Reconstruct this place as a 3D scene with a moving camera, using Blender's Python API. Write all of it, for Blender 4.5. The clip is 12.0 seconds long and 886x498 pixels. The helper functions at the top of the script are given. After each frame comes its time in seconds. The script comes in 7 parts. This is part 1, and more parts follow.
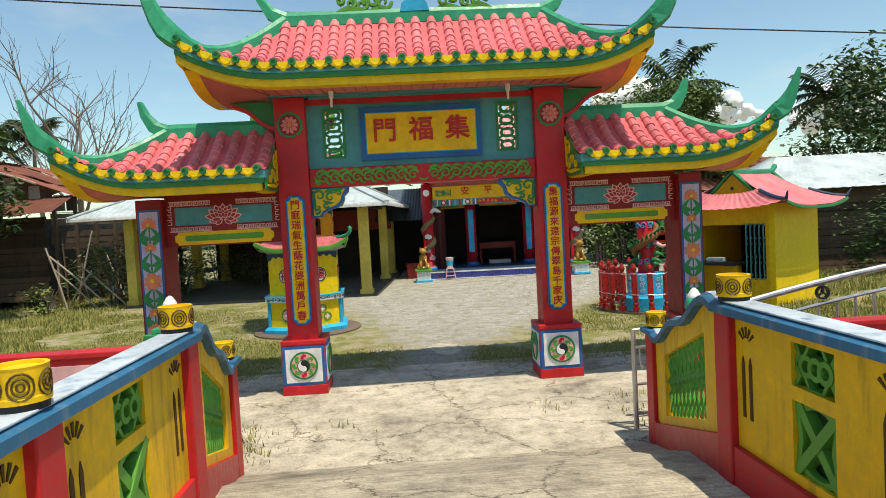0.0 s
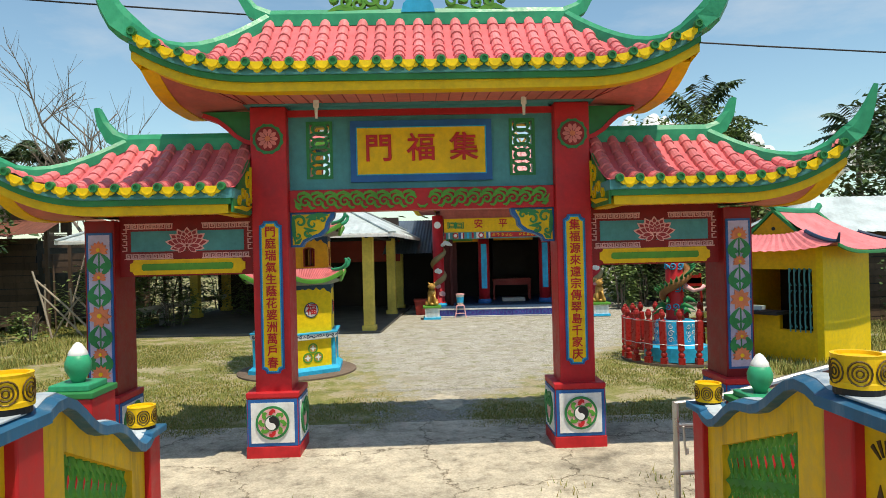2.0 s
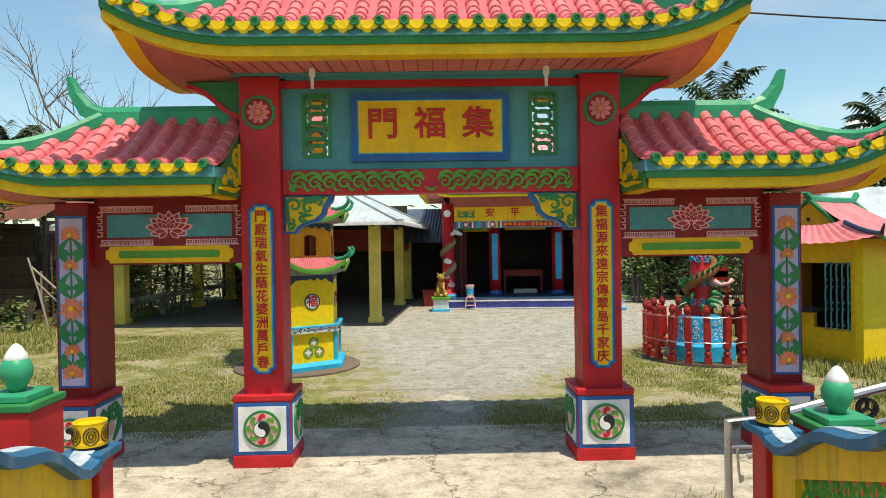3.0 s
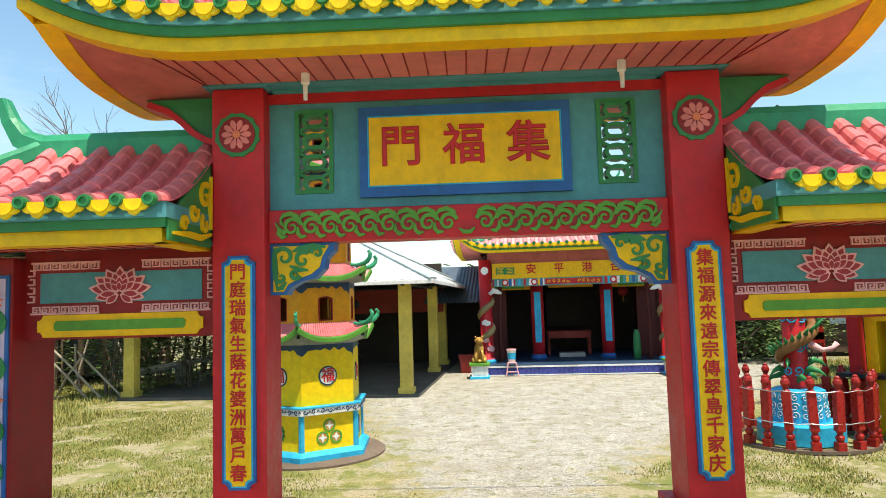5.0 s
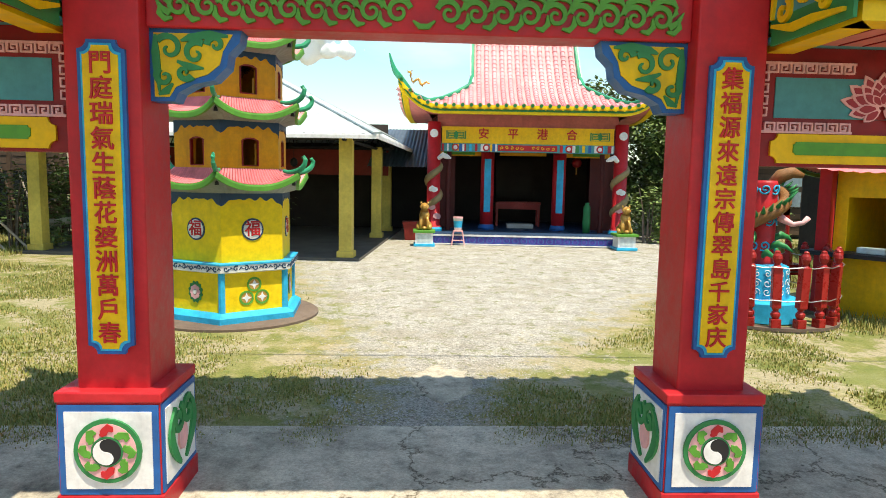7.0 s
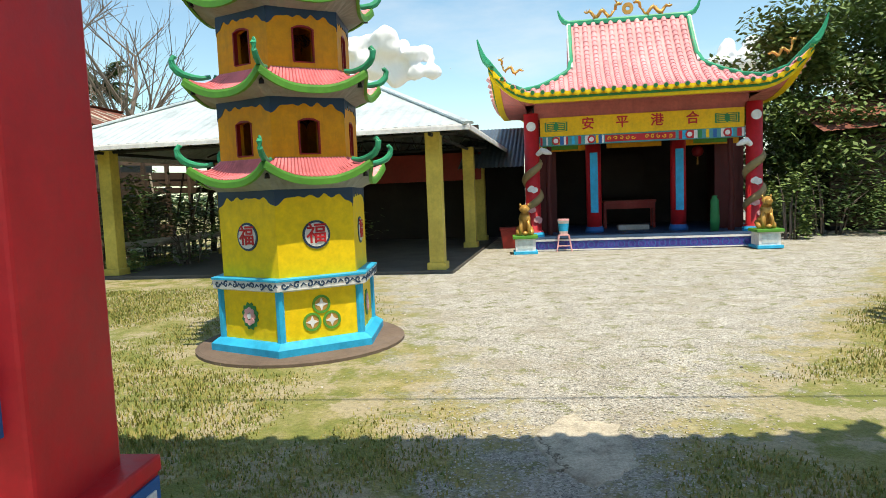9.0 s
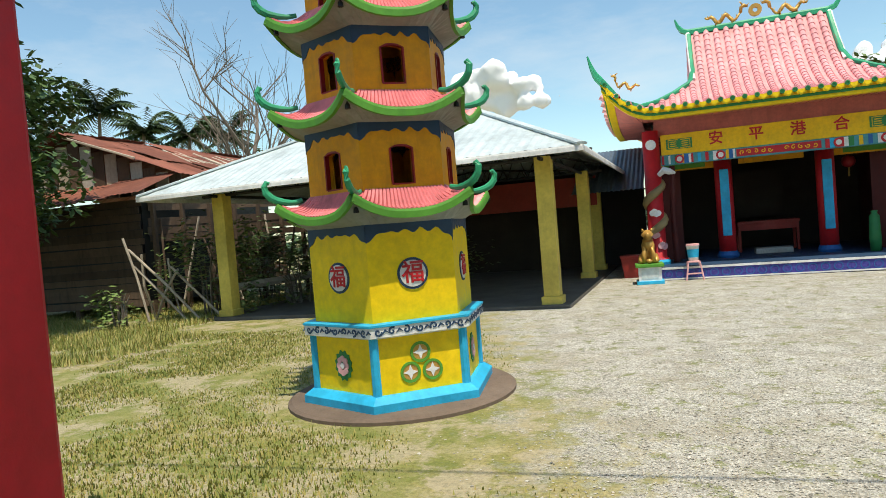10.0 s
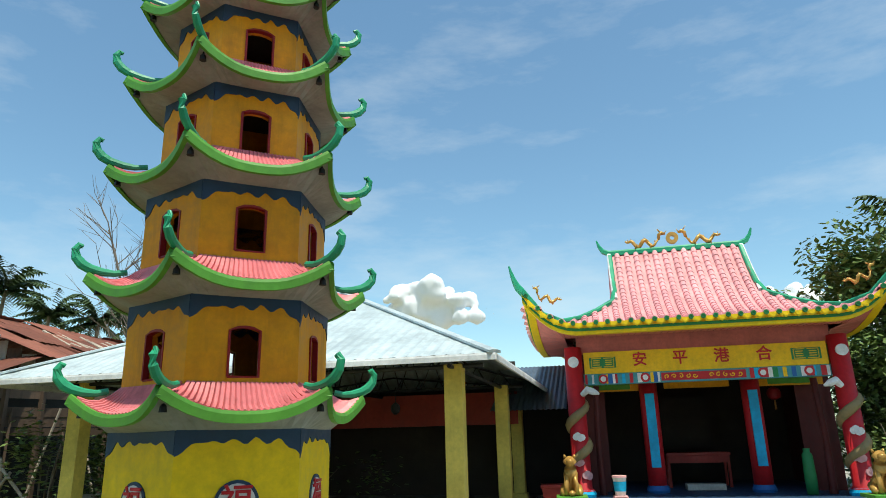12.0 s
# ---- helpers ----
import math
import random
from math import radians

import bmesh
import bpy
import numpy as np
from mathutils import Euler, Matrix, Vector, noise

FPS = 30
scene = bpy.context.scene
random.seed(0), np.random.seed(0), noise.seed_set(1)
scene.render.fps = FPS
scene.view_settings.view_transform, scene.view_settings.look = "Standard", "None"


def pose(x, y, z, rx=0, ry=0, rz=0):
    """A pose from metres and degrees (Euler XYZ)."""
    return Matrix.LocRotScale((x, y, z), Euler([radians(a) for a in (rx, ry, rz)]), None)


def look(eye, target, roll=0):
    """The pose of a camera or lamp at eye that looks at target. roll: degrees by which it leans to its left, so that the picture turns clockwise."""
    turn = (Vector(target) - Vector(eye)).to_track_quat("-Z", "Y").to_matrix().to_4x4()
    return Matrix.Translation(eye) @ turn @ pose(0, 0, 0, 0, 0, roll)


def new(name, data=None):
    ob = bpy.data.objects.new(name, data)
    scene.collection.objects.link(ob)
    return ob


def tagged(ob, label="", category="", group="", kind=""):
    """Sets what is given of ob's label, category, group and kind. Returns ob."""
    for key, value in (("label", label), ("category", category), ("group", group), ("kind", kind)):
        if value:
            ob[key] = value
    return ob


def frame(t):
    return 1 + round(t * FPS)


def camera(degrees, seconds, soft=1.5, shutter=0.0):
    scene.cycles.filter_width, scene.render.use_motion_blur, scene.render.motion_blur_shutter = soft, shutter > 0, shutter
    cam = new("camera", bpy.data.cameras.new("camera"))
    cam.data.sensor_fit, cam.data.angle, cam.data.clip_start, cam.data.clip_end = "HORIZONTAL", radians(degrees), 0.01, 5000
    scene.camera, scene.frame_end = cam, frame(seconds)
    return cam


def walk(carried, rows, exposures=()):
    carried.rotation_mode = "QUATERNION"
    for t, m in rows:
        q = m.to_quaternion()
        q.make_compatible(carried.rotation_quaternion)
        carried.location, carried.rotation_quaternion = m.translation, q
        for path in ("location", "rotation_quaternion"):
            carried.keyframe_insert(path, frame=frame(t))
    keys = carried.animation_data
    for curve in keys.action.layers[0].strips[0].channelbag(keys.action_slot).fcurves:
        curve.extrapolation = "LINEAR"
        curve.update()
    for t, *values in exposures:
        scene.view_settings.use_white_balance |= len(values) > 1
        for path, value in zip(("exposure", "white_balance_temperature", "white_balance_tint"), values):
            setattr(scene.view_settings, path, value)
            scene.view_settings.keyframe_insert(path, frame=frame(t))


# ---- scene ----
cam = camera(67.9, 12.0, soft=0.9)
PATH = [
    (0, (-0.233, 0.481, 1.844), (-0.123, 2.475, 1.749), -3.1),
    (0.5, (-0.183, 0.705, 1.806), (-0.088, 2.689, 1.576), -1.8),
    (1, (-0.103, 0.947, 1.849), (-0.067, 2.947, 1.817), -0.7),
    (1.5, (-0.085, 1.283, 1.861), (-0.014, 3.281, 1.87), -1.5),
    (2, (-0.021, 1.575, 1.845), (0.044, 3.573, 1.853), -1.4),
    (2.5, (0.029, 1.872, 1.841), (0.09, 3.87, 1.769), 1.2),
    (3, (-0.009, 2.224, 1.833), (0.027, 4.224, 1.811), -0.9),
    (3.2, (-0.029, 2.356, 1.828), (-0.05, 4.355, 1.769), -1.5),
    (4.8, (-0.019, 3.579, 1.805), (-0.06, 5.574, 1.947), -2.1),
    (5, (-0.012, 3.693, 1.845), (-0.081, 5.685, 2.006), -1.7),
    (5.5, (-0.038, 3.865, 1.917), (-0.074, 5.855, 2.118), -1.0),
    (6, (-0.056, 3.998, 1.873), (0.008, 5.997, 1.844), -1.8),
    (6.5, (-0.025, 4.262, 1.702), (-0.042, 6.255, 1.529), 0.1),
    (6.7, (-0.027, 4.406, 1.669), (0.063, 6.391, 1.441), 1.5),
    (8.3, (-0.145, 5.819, 1.304), (-0.157, 7.813, 1.15), -2.6),
    (8.5, (-0.154, 5.951, 1.308), (-0.227, 7.935, 1.072), -2.4),
    (9, (-0.165, 6.34, 1.316), (-0.355, 8.323, 1.142), -2.3),
    (9.5, (-0.207, 6.74, 1.316), (-0.665, 8.674, 1.092), -2.1),
    (10, (-0.218, 7.043, 1.311), (-0.744, 8.972, 1.25), -4.7),
    (10.5, (-0.175, 7.369, 1.296), (-0.845, 9.243, 1.491), -2.5),
    (11, (-0.161, 7.653, 1.312), (-0.694, 9.551, 1.649), -1.8),
    (11.5, (-0.101, 7.862, 1.346), (-0.489, 9.808, 1.59), -3.5),
    (12, (-0.045, 8.137, 1.308), (-0.332, 10.037, 1.862), -1.4),
]
EXPOSURES = [(0.0, 0.12, 7050, 10), (3.0, 0.24, 7050, 10), (4.8, 0.64, 7050, 10), (6.6, 0.70, 7050, 10), (8.4, 0.52, 7050, 10), (9.5, 0.36, 7000, 10), (10.5, 0.22, 6800, 7), (12.0, 0.22, 6500, 3)]
walk(cam, [(t, look(eye, target, roll)) for t, eye, target, roll in PATH], EXPOSURES)

# ---- light ----
SUN = Vector((0.18, -0.284, 1.0)).normalized()
world = bpy.data.worlds.new("sky")
scene.world = world
world.use_nodes = True
wn = world.node_tree.nodes
sky = wn.new("ShaderNodeTexSky")
sky.sky_type = "NISHITA"
sky.sun_disc = False
sky.sun_elevation = math.asin(SUN.z)
sky.sun_rotation = math.atan2(SUN.x, SUN.y)
sky.air_density, sky.dust_density, sky.ozone_density = 1.1, 0.45, 0.35
haze = wn.new("ShaderNodeMix")
haze.data_type, haze.blend_type = "RGBA", "MULTIPLY"
haze.inputs[0].default_value = 1.0
haze.inputs[7].default_value = (0.87, 1.05, 1.06, 1)
world.node_tree.links.new(sky.outputs[0], haze.inputs[6])
wc = wn.new("ShaderNodeTexCoord")
wm = wn.new("ShaderNodeMapping")
wm.inputs["Scale"].default_value = (1.6, 2.2, 5.5)
wm.inputs["Rotation"].default_value = (0.0, 0.35, 0.2)
wisp = wn.new("ShaderNodeTexNoise")
wisp.inputs["Scale"].default_value, wisp.inputs["Detail"].default_value, wisp.inputs["Roughness"].default_value = 1.5, 7.0, 0.62
thin = wn.new("ShaderNodeMapRange")
thin.inputs[1].default_value, thin.inputs[2].default_value, thin.inputs[4].default_value = 0.50, 0.78, 0.40
veil = wn.new("ShaderNodeMix")
veil.data_type = "RGBA"
veil.inputs[7].default_value = (5.6, 5.8, 6.0, 1)
for a, b in ((wc.outputs["Generated"], wm.inputs[0]), (wm.outputs[0], wisp.inputs[0]), (wisp.outputs[0], thin.inputs[0]), (thin.outputs[0], veil.inputs[0]), (haze.outputs[2], veil.inputs[6]), (veil.outputs[2], wn["Background"].inputs[0])):
    world.node_tree.links.new(a, b)
wn["Background"].inputs[1].default_value = 0.14
lamp = bpy.data.lights.new("sun", "SUN")
lamp.energy, lamp.angle, lamp.color = 4.35, radians(0.53), (1.0, 0.93, 0.80)
sun = new("sun", lamp)
sun.matrix_world = look((0, 0, 40), Vector((0, 0, 40)) - SUN)


# ---- materials ----
def nodes_of(name):
    m = bpy.data.materials.new(name)
    m.use_nodes = True
    t = m.node_tree
    return m, t, t.nodes, t.links, t.nodes["Principled BSDF"]


def ramp(n, stops):
    r = n.new("ShaderNodeValToRGB")
    e = r.color_ramp.elements
    while len(e) < len(stops):
        e.new(0.5)
    for el, (p, c) in zip(e, stops):
        el.position = p
        el.color = (*c, 1) if len(c) == 3 else c
    return r


def noise_node(n, l, scale, detail=4.0, rough=0.6, stretch=None):
    co = n.new("ShaderNodeTexCoord")
    src = co.outputs["Object"]
    if stretch:
        mp = n.new("ShaderNodeMapping")
        mp.inputs["Scale"].default_value = stretch
        l.new(src, mp.inputs[0])
        src = mp.outputs[0]
    t = n.new("ShaderNodeTexNoise")
    t.inputs["Scale"].default_value, t.inputs["Detail"].default_value, t.inputs["Roughness"].default_value = scale, detail, rough
    l.new(src, t.inputs["Vector"])
    return t


def mix(n, l, fac, a, b, mode="MIX"):
    m = n.new("ShaderNodeMix")
    m.data_type, m.blend_type = "RGBA", mode
    for sock, v in ((m.inputs[0], fac), (m.inputs[6], a), (m.inputs[7], b)):
        if isinstance(v, (int, float)):
            sock.default_value = v
        elif isinstance(v, tuple):
            sock.default_value = (*v, 1)
        else:
            l.new(v, sock)
    return m.outputs[2]


def paint(name, rgb, rough=0.55, dirt=0.35, dirt_rgb=None, grain=14.0, bump=0.15, metal=0.0, vary=0.0, fade=0.72):
    """Weathered paint or plaster: a base tone, broad fading, fine grime."""
    m, t, n, l, b = nodes_of(name)
    lo = tuple(c * fade for c in rgb)
    hi = tuple(min(1, c * 1.12 + 0.01) for c in rgb)
    broad = noise_node(n, l, 1.7, 5)
    fine = noise_node(n, l, grain, 6, 0.7)
    streak = noise_node(n, l, 3.0, 5, 0.65, (3.5, 3.5, 0.5))
    r1 = ramp(n, [(0.3, lo), (0.55, rgb), (0.75, hi)])
    l.new(broad.outputs[0], r1.inputs[0])
    g = ramp(n, [(0.52, (0, 0, 0)), (0.78, (dirt,) * 3)])
    l.new(streak.outputs[0], g.inputs[0])
    col = mix(n, l, g.outputs[0], r1.outputs[0], dirt_rgb or tuple(c * 0.35 + 0.02 for c in rgb))
    f = ramp(n, [(0.35, (0.86,) * 3), (0.65, (1.06,) * 3)])
    l.new(fine.outputs[0], f.inputs[0])
    col = mix(n, l, 1.0, col, f.outputs[0], "MULTIPLY")
    if vary:
        oi = n.new("ShaderNodeObjectInfo")
        v = ramp(n, [(0.0, (1 - vary,) * 3), (1.0, (1 + vary * 0.6,) * 3)])
        l.new(oi.outputs["Random"], v.inputs[0])
        col = mix(n, l, 1.0, col, v.outputs[0], "MULTIPLY")
    l.new(col, b.inputs["Base Color"])
    rr = ramp(n, [(0.3, (rough - 0.12,) * 3), (0.7, (min(1, rough + 0.15),) * 3)])
    l.new(fine.outputs[0], rr.inputs[0])
    l.new(rr.outputs[0], b.inputs["Roughness"])
    b.inputs["Metallic"].default_value = metal
    b.inputs["Specular IOR Level"].default_value = 0.3
    bp = n.new("ShaderNodeBump")
    bp.inputs["Strength"].default_value, bp.inputs["Distance"].default_value = bump, 0.01
    l.new(fine.outputs[0], bp.inputs["Height"])
    l.new(bp.outputs[0], b.inputs["Normal"])
    return m


RED = paint("red_paint", (0.54, 0.020, 0.026), 0.45, 0.22, fade=0.80)
DARKRED = paint("dark_red_paint", (0.27, 0.012, 0.014), 0.45, 0.3)
YELLOW = paint("yellow_paint", (0.84, 0.50, 0.008), 0.5, 0.22, (0.34, 0.18, 0.02), fade=0.88)
OLDYELLOW = paint("stained_yellow_plaster", (0.82, 0.49, 0.010), 0.55, 0.75, (0.20, 0.10, 0.018), 16.0, 0.3, fade=0.85)
COPING = paint("faded_blue_coping", (0.025, 0.14, 0.27), 0.5, 0.5, (0.3, 0.36, 0.4))
PALEYELLOW = paint("pale_yellow_post", (0.70, 0.54, 0.11), 0.55, 0.3, (0.3, 0.22, 0.06))
WORN = paint("worn_blue_white_coping", (0.50, 0.57, 0.62), 0.6, 0.95, (0.05, 0.14, 0.26), 11.0, 0.4)
OCHRE = paint("ochre_paint", (0.74, 0.33, 0.006), 0.55, 0.4, (0.22, 0.10, 0.015), fade=0.85)
LEMON = paint("lemon_paint", (0.88, 0.60, 0.008), 0.5, 0.10, (0.5, 0.3, 0.02), fade=0.93)
GOLD = paint("gold_paint", (0.60, 0.34, 0.085), 0.35, 0.3, (0.2, 0.1, 0.02), metal=0.3)
GREEN = paint("green_paint", (0.03, 0.23, 0.07), 0.45, 0.3)
LIME = paint("leaf_green_paint", (0.10, 0.32, 0.04), 0.5, 0.25)
TEAL = paint("teal_paint", (0.075, 0.29, 0.32), 0.5, 0.25)
HORN = paint("jade_green_paint", (0.03, 0.34, 0.17), 0.4, 0.3)
BLUE = paint("blue_paint", (0.02, 0.12, 0.36), 0.45, 0.3)
CYAN = paint("cyan_paint", (0.02, 0.42, 0.70), 0.45, 0.2)
WHITE = paint("white_paint", (0.78, 0.78, 0.76), 0.5, 0.25, (0.35, 0.33, 0.3))
PINK = paint("pink_roof_paint", (0.80, 0.225, 0.24), 0.42, 0.55, (0.26, 0.07, 0.06), 9.0, 0.25, vary=0.16)
PINKPAN = paint("pink_roof_pan", (0.70, 0.14, 0.16), 0.55, 0.4, (0.30, 0.05, 0.06), 9.0, 0.25)
PALEPINK = paint("pale_pink_tile", (0.85, 0.40, 0.41), 0.5, 0.35, (0.45, 0.15, 0.14), 9.0, 0.25, vary=0.1)
PALEPAN = paint("pale_pink_pan", (0.82, 0.36, 0.36), 0.6, 0.4, (0.4, 0.13, 0.12), 9.0, 0.25)
EARTH = paint("stained_footing", (0.17, 0.125, 0.095), 0.9, 0.5, (0.09, 0.07, 0.05), 25.0, 0.5)
SALMON = paint("salmon_boards", (0.66, 0.20, 0.17), 0.6, 0.3, vary=0.1)
ROSE = paint("rose_paint", (0.80, 0.42, 0.42), 0.6, 0.3)
NAVY = paint("navy_paint", (0.025, 0.06, 0.12), 0.5, 0.4)
# Black paint; also stands in for shade inside the lean-to and houses.
BLACK = paint("black_paint_and_shade", (0.02, 0.02, 0.022), 0.5, 0.2)
GREY = paint("grey_soffit", (0.30, 0.32, 0.31), 0.8, 0.4)
TERRA = paint("terracotta_red", (0.34, 0.035, 0.025), 0.45, 0.4)
PURPLE = paint("violet_tile", (0.07, 0.06, 0.30), 0.25, 0.1)
# Red darkened for the temple's inner shade; also the dark poles' own colour.
MAROON = paint("maroon_pole_and_shade", (0.10, 0.018, 0.015), 0.6, 0.4)
# Concrete floor with the roof's shade put into its colour.
DARKFLOOR = paint("shaded_floor", (0.13, 0.12, 0.105), 0.8, 0.5)
# Indoor shade put into the colour of walls and ceilings.
DIM = paint("interior_shade", (0.05, 0.038, 0.03), 0.8, 0.5)
CONCRETE = paint("weathered_concrete", (0.52, 0.49, 0.43), 0.85, 0.55, (0.2, 0.18, 0.15), 22.0, 0.4)
STEEL = paint("galvanised_tube", (0.55, 0.55, 0.54), 0.35, 0.5, (0.25, 0.16, 0.1), metal=0.8)
ZINC = paint("pale_zinc_sheet", (0.62, 0.70, 0.70), 0.4, 0.3, (0.4, 0.36, 0.3), metal=0.25)
RUST = paint("rusted_sheet", (0.24, 0.085, 0.055), 0.8, 0.6, (0.09, 0.04, 0.03), vary=0.35)
PLANK = paint("grey_timber", (0.125, 0.082, 0.055), 0.85, 0.6, (0.03, 0.025, 0.02), 20.0, 0.5, vary=0.35)
BARK = paint("bark", (0.20, 0.16, 0.13), 0.9, 0.5, vary=0.1)
STICK = paint("bleached_stick", (0.45, 0.38, 0.30), 0.8, 0.4)
LEAF = paint("dark_leaf", (0.07, 0.125, 0.035), 0.5, 0.3, vary=0.2)
LEAF2 = paint("fresh_leaf", (0.15, 0.22, 0.06), 0.5, 0.3, vary=0.2)
PALM = paint("palm_frond", (0.05, 0.085, 0.03), 0.5, 0.3)
CLOUD = paint("cloud_white", (0.9, 0.9, 0.92), 1.0, 0.0, bump=0.0)


def grass_material():
    m, t, n, l, b = nodes_of("grass_blade")
    gi = n.new("ShaderNodeNewGeometry")
    r = ramp(n, [(0.0, (0.40, 0.32, 0.11)), (0.4, (0.30, 0.28, 0.065)), (0.75, (0.20, 0.235, 0.045)), (1.0, (0.12, 0.17, 0.03))])
    l.new(gi.outputs["Random Per Island"], r.inputs[0])
    l.new(r.outputs[0], b.inputs["Base Color"])
    b.inputs["Roughness"].default_value = 0.6
    return m


GRASS = grass_material()


def pebble_material():
    m, t, n, l, b = nodes_of("pebble")
    gi = n.new("ShaderNodeNewGeometry")
    r = ramp(n, [(0.0, (0.16, 0.15, 0.13)), (0.3, (0.36, 0.34, 0.29)), (0.7, (0.44, 0.41, 0.35)), (1.0, (0.54, 0.51, 0.45))])
    l.new(gi.outputs["Random Per Island"], r.inputs[0])
    l.new(r.outputs[0], b.inputs["Base Color"])
    b.inputs["Roughness"].default_value = 0.85
    return m


PEBBLE = pebble_material()


def ground_material():
    """Gravel lane from the gate to the temple, thin dry grass on both sides."""
    m, t, n, l, b = nodes_of("yard_ground")
    co = n.new("ShaderNodeTexCoord")
    sep = n.new("ShaderNodeSeparateXYZ")
    l.new(co.outputs["Object"], sep.inputs[0])
    big = noise_node(n, l, 0.55, 6, 0.65)
    mid = noise_node(n, l, 3.2, 6, 0.7)
    fine = noise_node(n, l, 38.0, 5, 0.75)
    stones = n.new("ShaderNodeTexVoronoi")
    stones.inputs["Scale"].default_value = 105.0
    l.new(co.outputs["Object"], stones.inputs["Vector"])
    # distance from the lane's middle line, wider towards the temple court
    mid_x = n.new("ShaderNodeMath"); mid_x.operation = "MULTIPLY_ADD"
    l.new(sep.outputs[1], mid_x.inputs[0]); mid_x.inputs[1].default_value = -0.208; mid_x.inputs[2].default_value = 1.82
    dx = n.new("ShaderNodeMath"); dx.operation = "ADD"
    l.new(sep.outputs[0], dx.inputs[0]); l.new(mid_x.outputs[0], dx.inputs[1])
    ab = n.new("ShaderNodeMath"); ab.operation = "ABSOLUTE"; l.new(dx.outputs[0], ab.inputs[0])
    wide = n.new("ShaderNodeMath"); wide.operation = "MULTIPLY_ADD"
    l.new(sep.outputs[1], wide.inputs[0]); wide.inputs[1].default_value = 0.5; wide.inputs[2].default_value = -4.52
    least = n.new("ShaderNodeMath"); least.operation = "MAXIMUM"; l.new(wide.outputs[0], least.inputs[0]); least.inputs[1].default_value = 0.25
    rel = n.new("ShaderNodeMath"); rel.operation = "SUBTRACT"; l.new(ab.outputs[0], rel.inputs[0]); l.new(least.outputs[0], rel.inputs[1])
    jit = n.new("ShaderNodeMath"); jit.operation = "MULTIPLY_ADD"
    l.new(mid.outputs[0], jit.inputs[0]); jit.inputs[1].default_value = 4.2; l.new(rel.outputs[0], jit.inputs[2])
    lane = ramp(n, [(0.80, (1, 1, 1)), (1.45, (0, 0, 0))])
    half = n.new("ShaderNodeMath"); half.operation = "MULTIPLY"; l.new(jit.outputs[0], half.inputs[0]); half.inputs[1].default_value = 0.5
    lane.color_ramp.elements[0].position, lane.color_ramp.elements[1].position = 0.68, 0.90
    half.inputs[1].default_value = 0.36
    l.new(half.outputs[0], lane.inputs[0])
    gravel = ramp(n, [(0.0, (0.10, 0.095, 0.085)), (0.25, (0.30, 0.292, 0.268)), (0.6, (0.42, 0.41, 0.378)), (1.0, (0.62, 0.605, 0.56))])
    l.new(stones.outputs["Color"], gravel.inputs[0])
    pale = ramp(n, [(0.38, (0.85, 0.83, 0.79)), (0.60, (1.16, 1.15, 1.12))])
    l.new(mid.outputs[0], pale.inputs[0])
    gcol = mix(n, l, 1.0, gravel.outputs[0], pale.outputs[0], "MULTIPLY")
    # clumps of dark and pale chips, coarser than single stones
    chips = noise_node(n, l, 26.0, 9, 0.85)
    cr = ramp(n, [(0.36, (0.34, 0.33, 0.31)), (0.46, (0.86, 0.86, 0.84)), (0.56, (1.08, 1.08, 1.06)), (0.66, (1.4, 1.39, 1.36))])
    l.new(chips.outputs[0], cr.inputs[0])
    gcol = mix(n, l, 1.0, gcol, cr.outputs[0], "MULTIPLY")
    # worn dark earth and sprouting weeds among the gravel
    worn = noise_node(n, l, 1.4, 8, 0.78)
    wr = ramp(n, [(0.49, (0, 0, 0)), (0.60, (0.6,) * 3)])
    l.new(worn.outputs[0], wr.inputs[0])
    gcol = mix(n, l, wr.outputs[0], gcol, mix(n, l, 1.0, (0.31, 0.275, 0.205), cr.outputs[0], "MULTIPLY"))
    weed = noise_node(n, l, 4.5, 8, 0.8)
    wd = ramp(n, [(0.54, (0, 0, 0)), (0.59, (0.8,) * 3)])
    l.new(weed.outputs[0], wd.inputs[0])
    gcol = mix(n, l, wd.outputs[0], gcol, (0.16, 0.175, 0.05))
    soil = ramp(n, [(0.32, (0.10, 0.13, 0.022)), (0.45, (0.20, 0.20, 0.05)), (0.55, (0.30, 0.26, 0.11)), (0.68, (0.40, 0.35, 0.22)), (0.8, (0.46, 0.41, 0.30))])
    l.new(mid.outputs[0], soil.inputs[0])
    sf = ramp(n, [(0.3, (0.42, 0.43, 0.38)), (0.5, (0.95, 0.95, 0.92)), (0.72, (1.35, 1.33, 1.25))])
    l.new(fine.outputs[0], sf.inputs[0])
    scol = mix(n, l, 1.0, soil.outputs[0], sf.outputs[0], "MULTIPLY")
    far = ramp(n, [(0.42, (0, 0, 0)), (0.6, (0.75,) * 3)])
    l.new(big.outputs[0], far.inputs[0])
    scol = mix(n, l, far.outputs[0], scol, (0.15, 0.18, 0.04))
    # bare tan earth breaking through the grass
    bare = noise_node(n, l, 1.9, 8, 0.75)
    br = ramp(n, [(0.49, (0, 0, 0)), (0.55, (0.8,) * 3)])
    l.new(bare.outputs[0], br.inputs[0])
    scol = mix(n, l, br.outputs[0], scol, mix(n, l, 1.0, (0.38, 0.325, 0.22), cr.outputs[0], "MULTIPLY"))
    col = mix(n, l, lane.outputs[0], scol, gcol)
    l.new(col, b.inputs["Base Color"])
    b.inputs["Roughness"].default_value = 0.95
    bp = n.new("ShaderNodeBump")
    bp.inputs["Strength"].default_value, bp.inputs["Distance"].default_value = 0.45, 0.015
    l.new(stones.outputs["Distance"], bp.inputs["Height"])
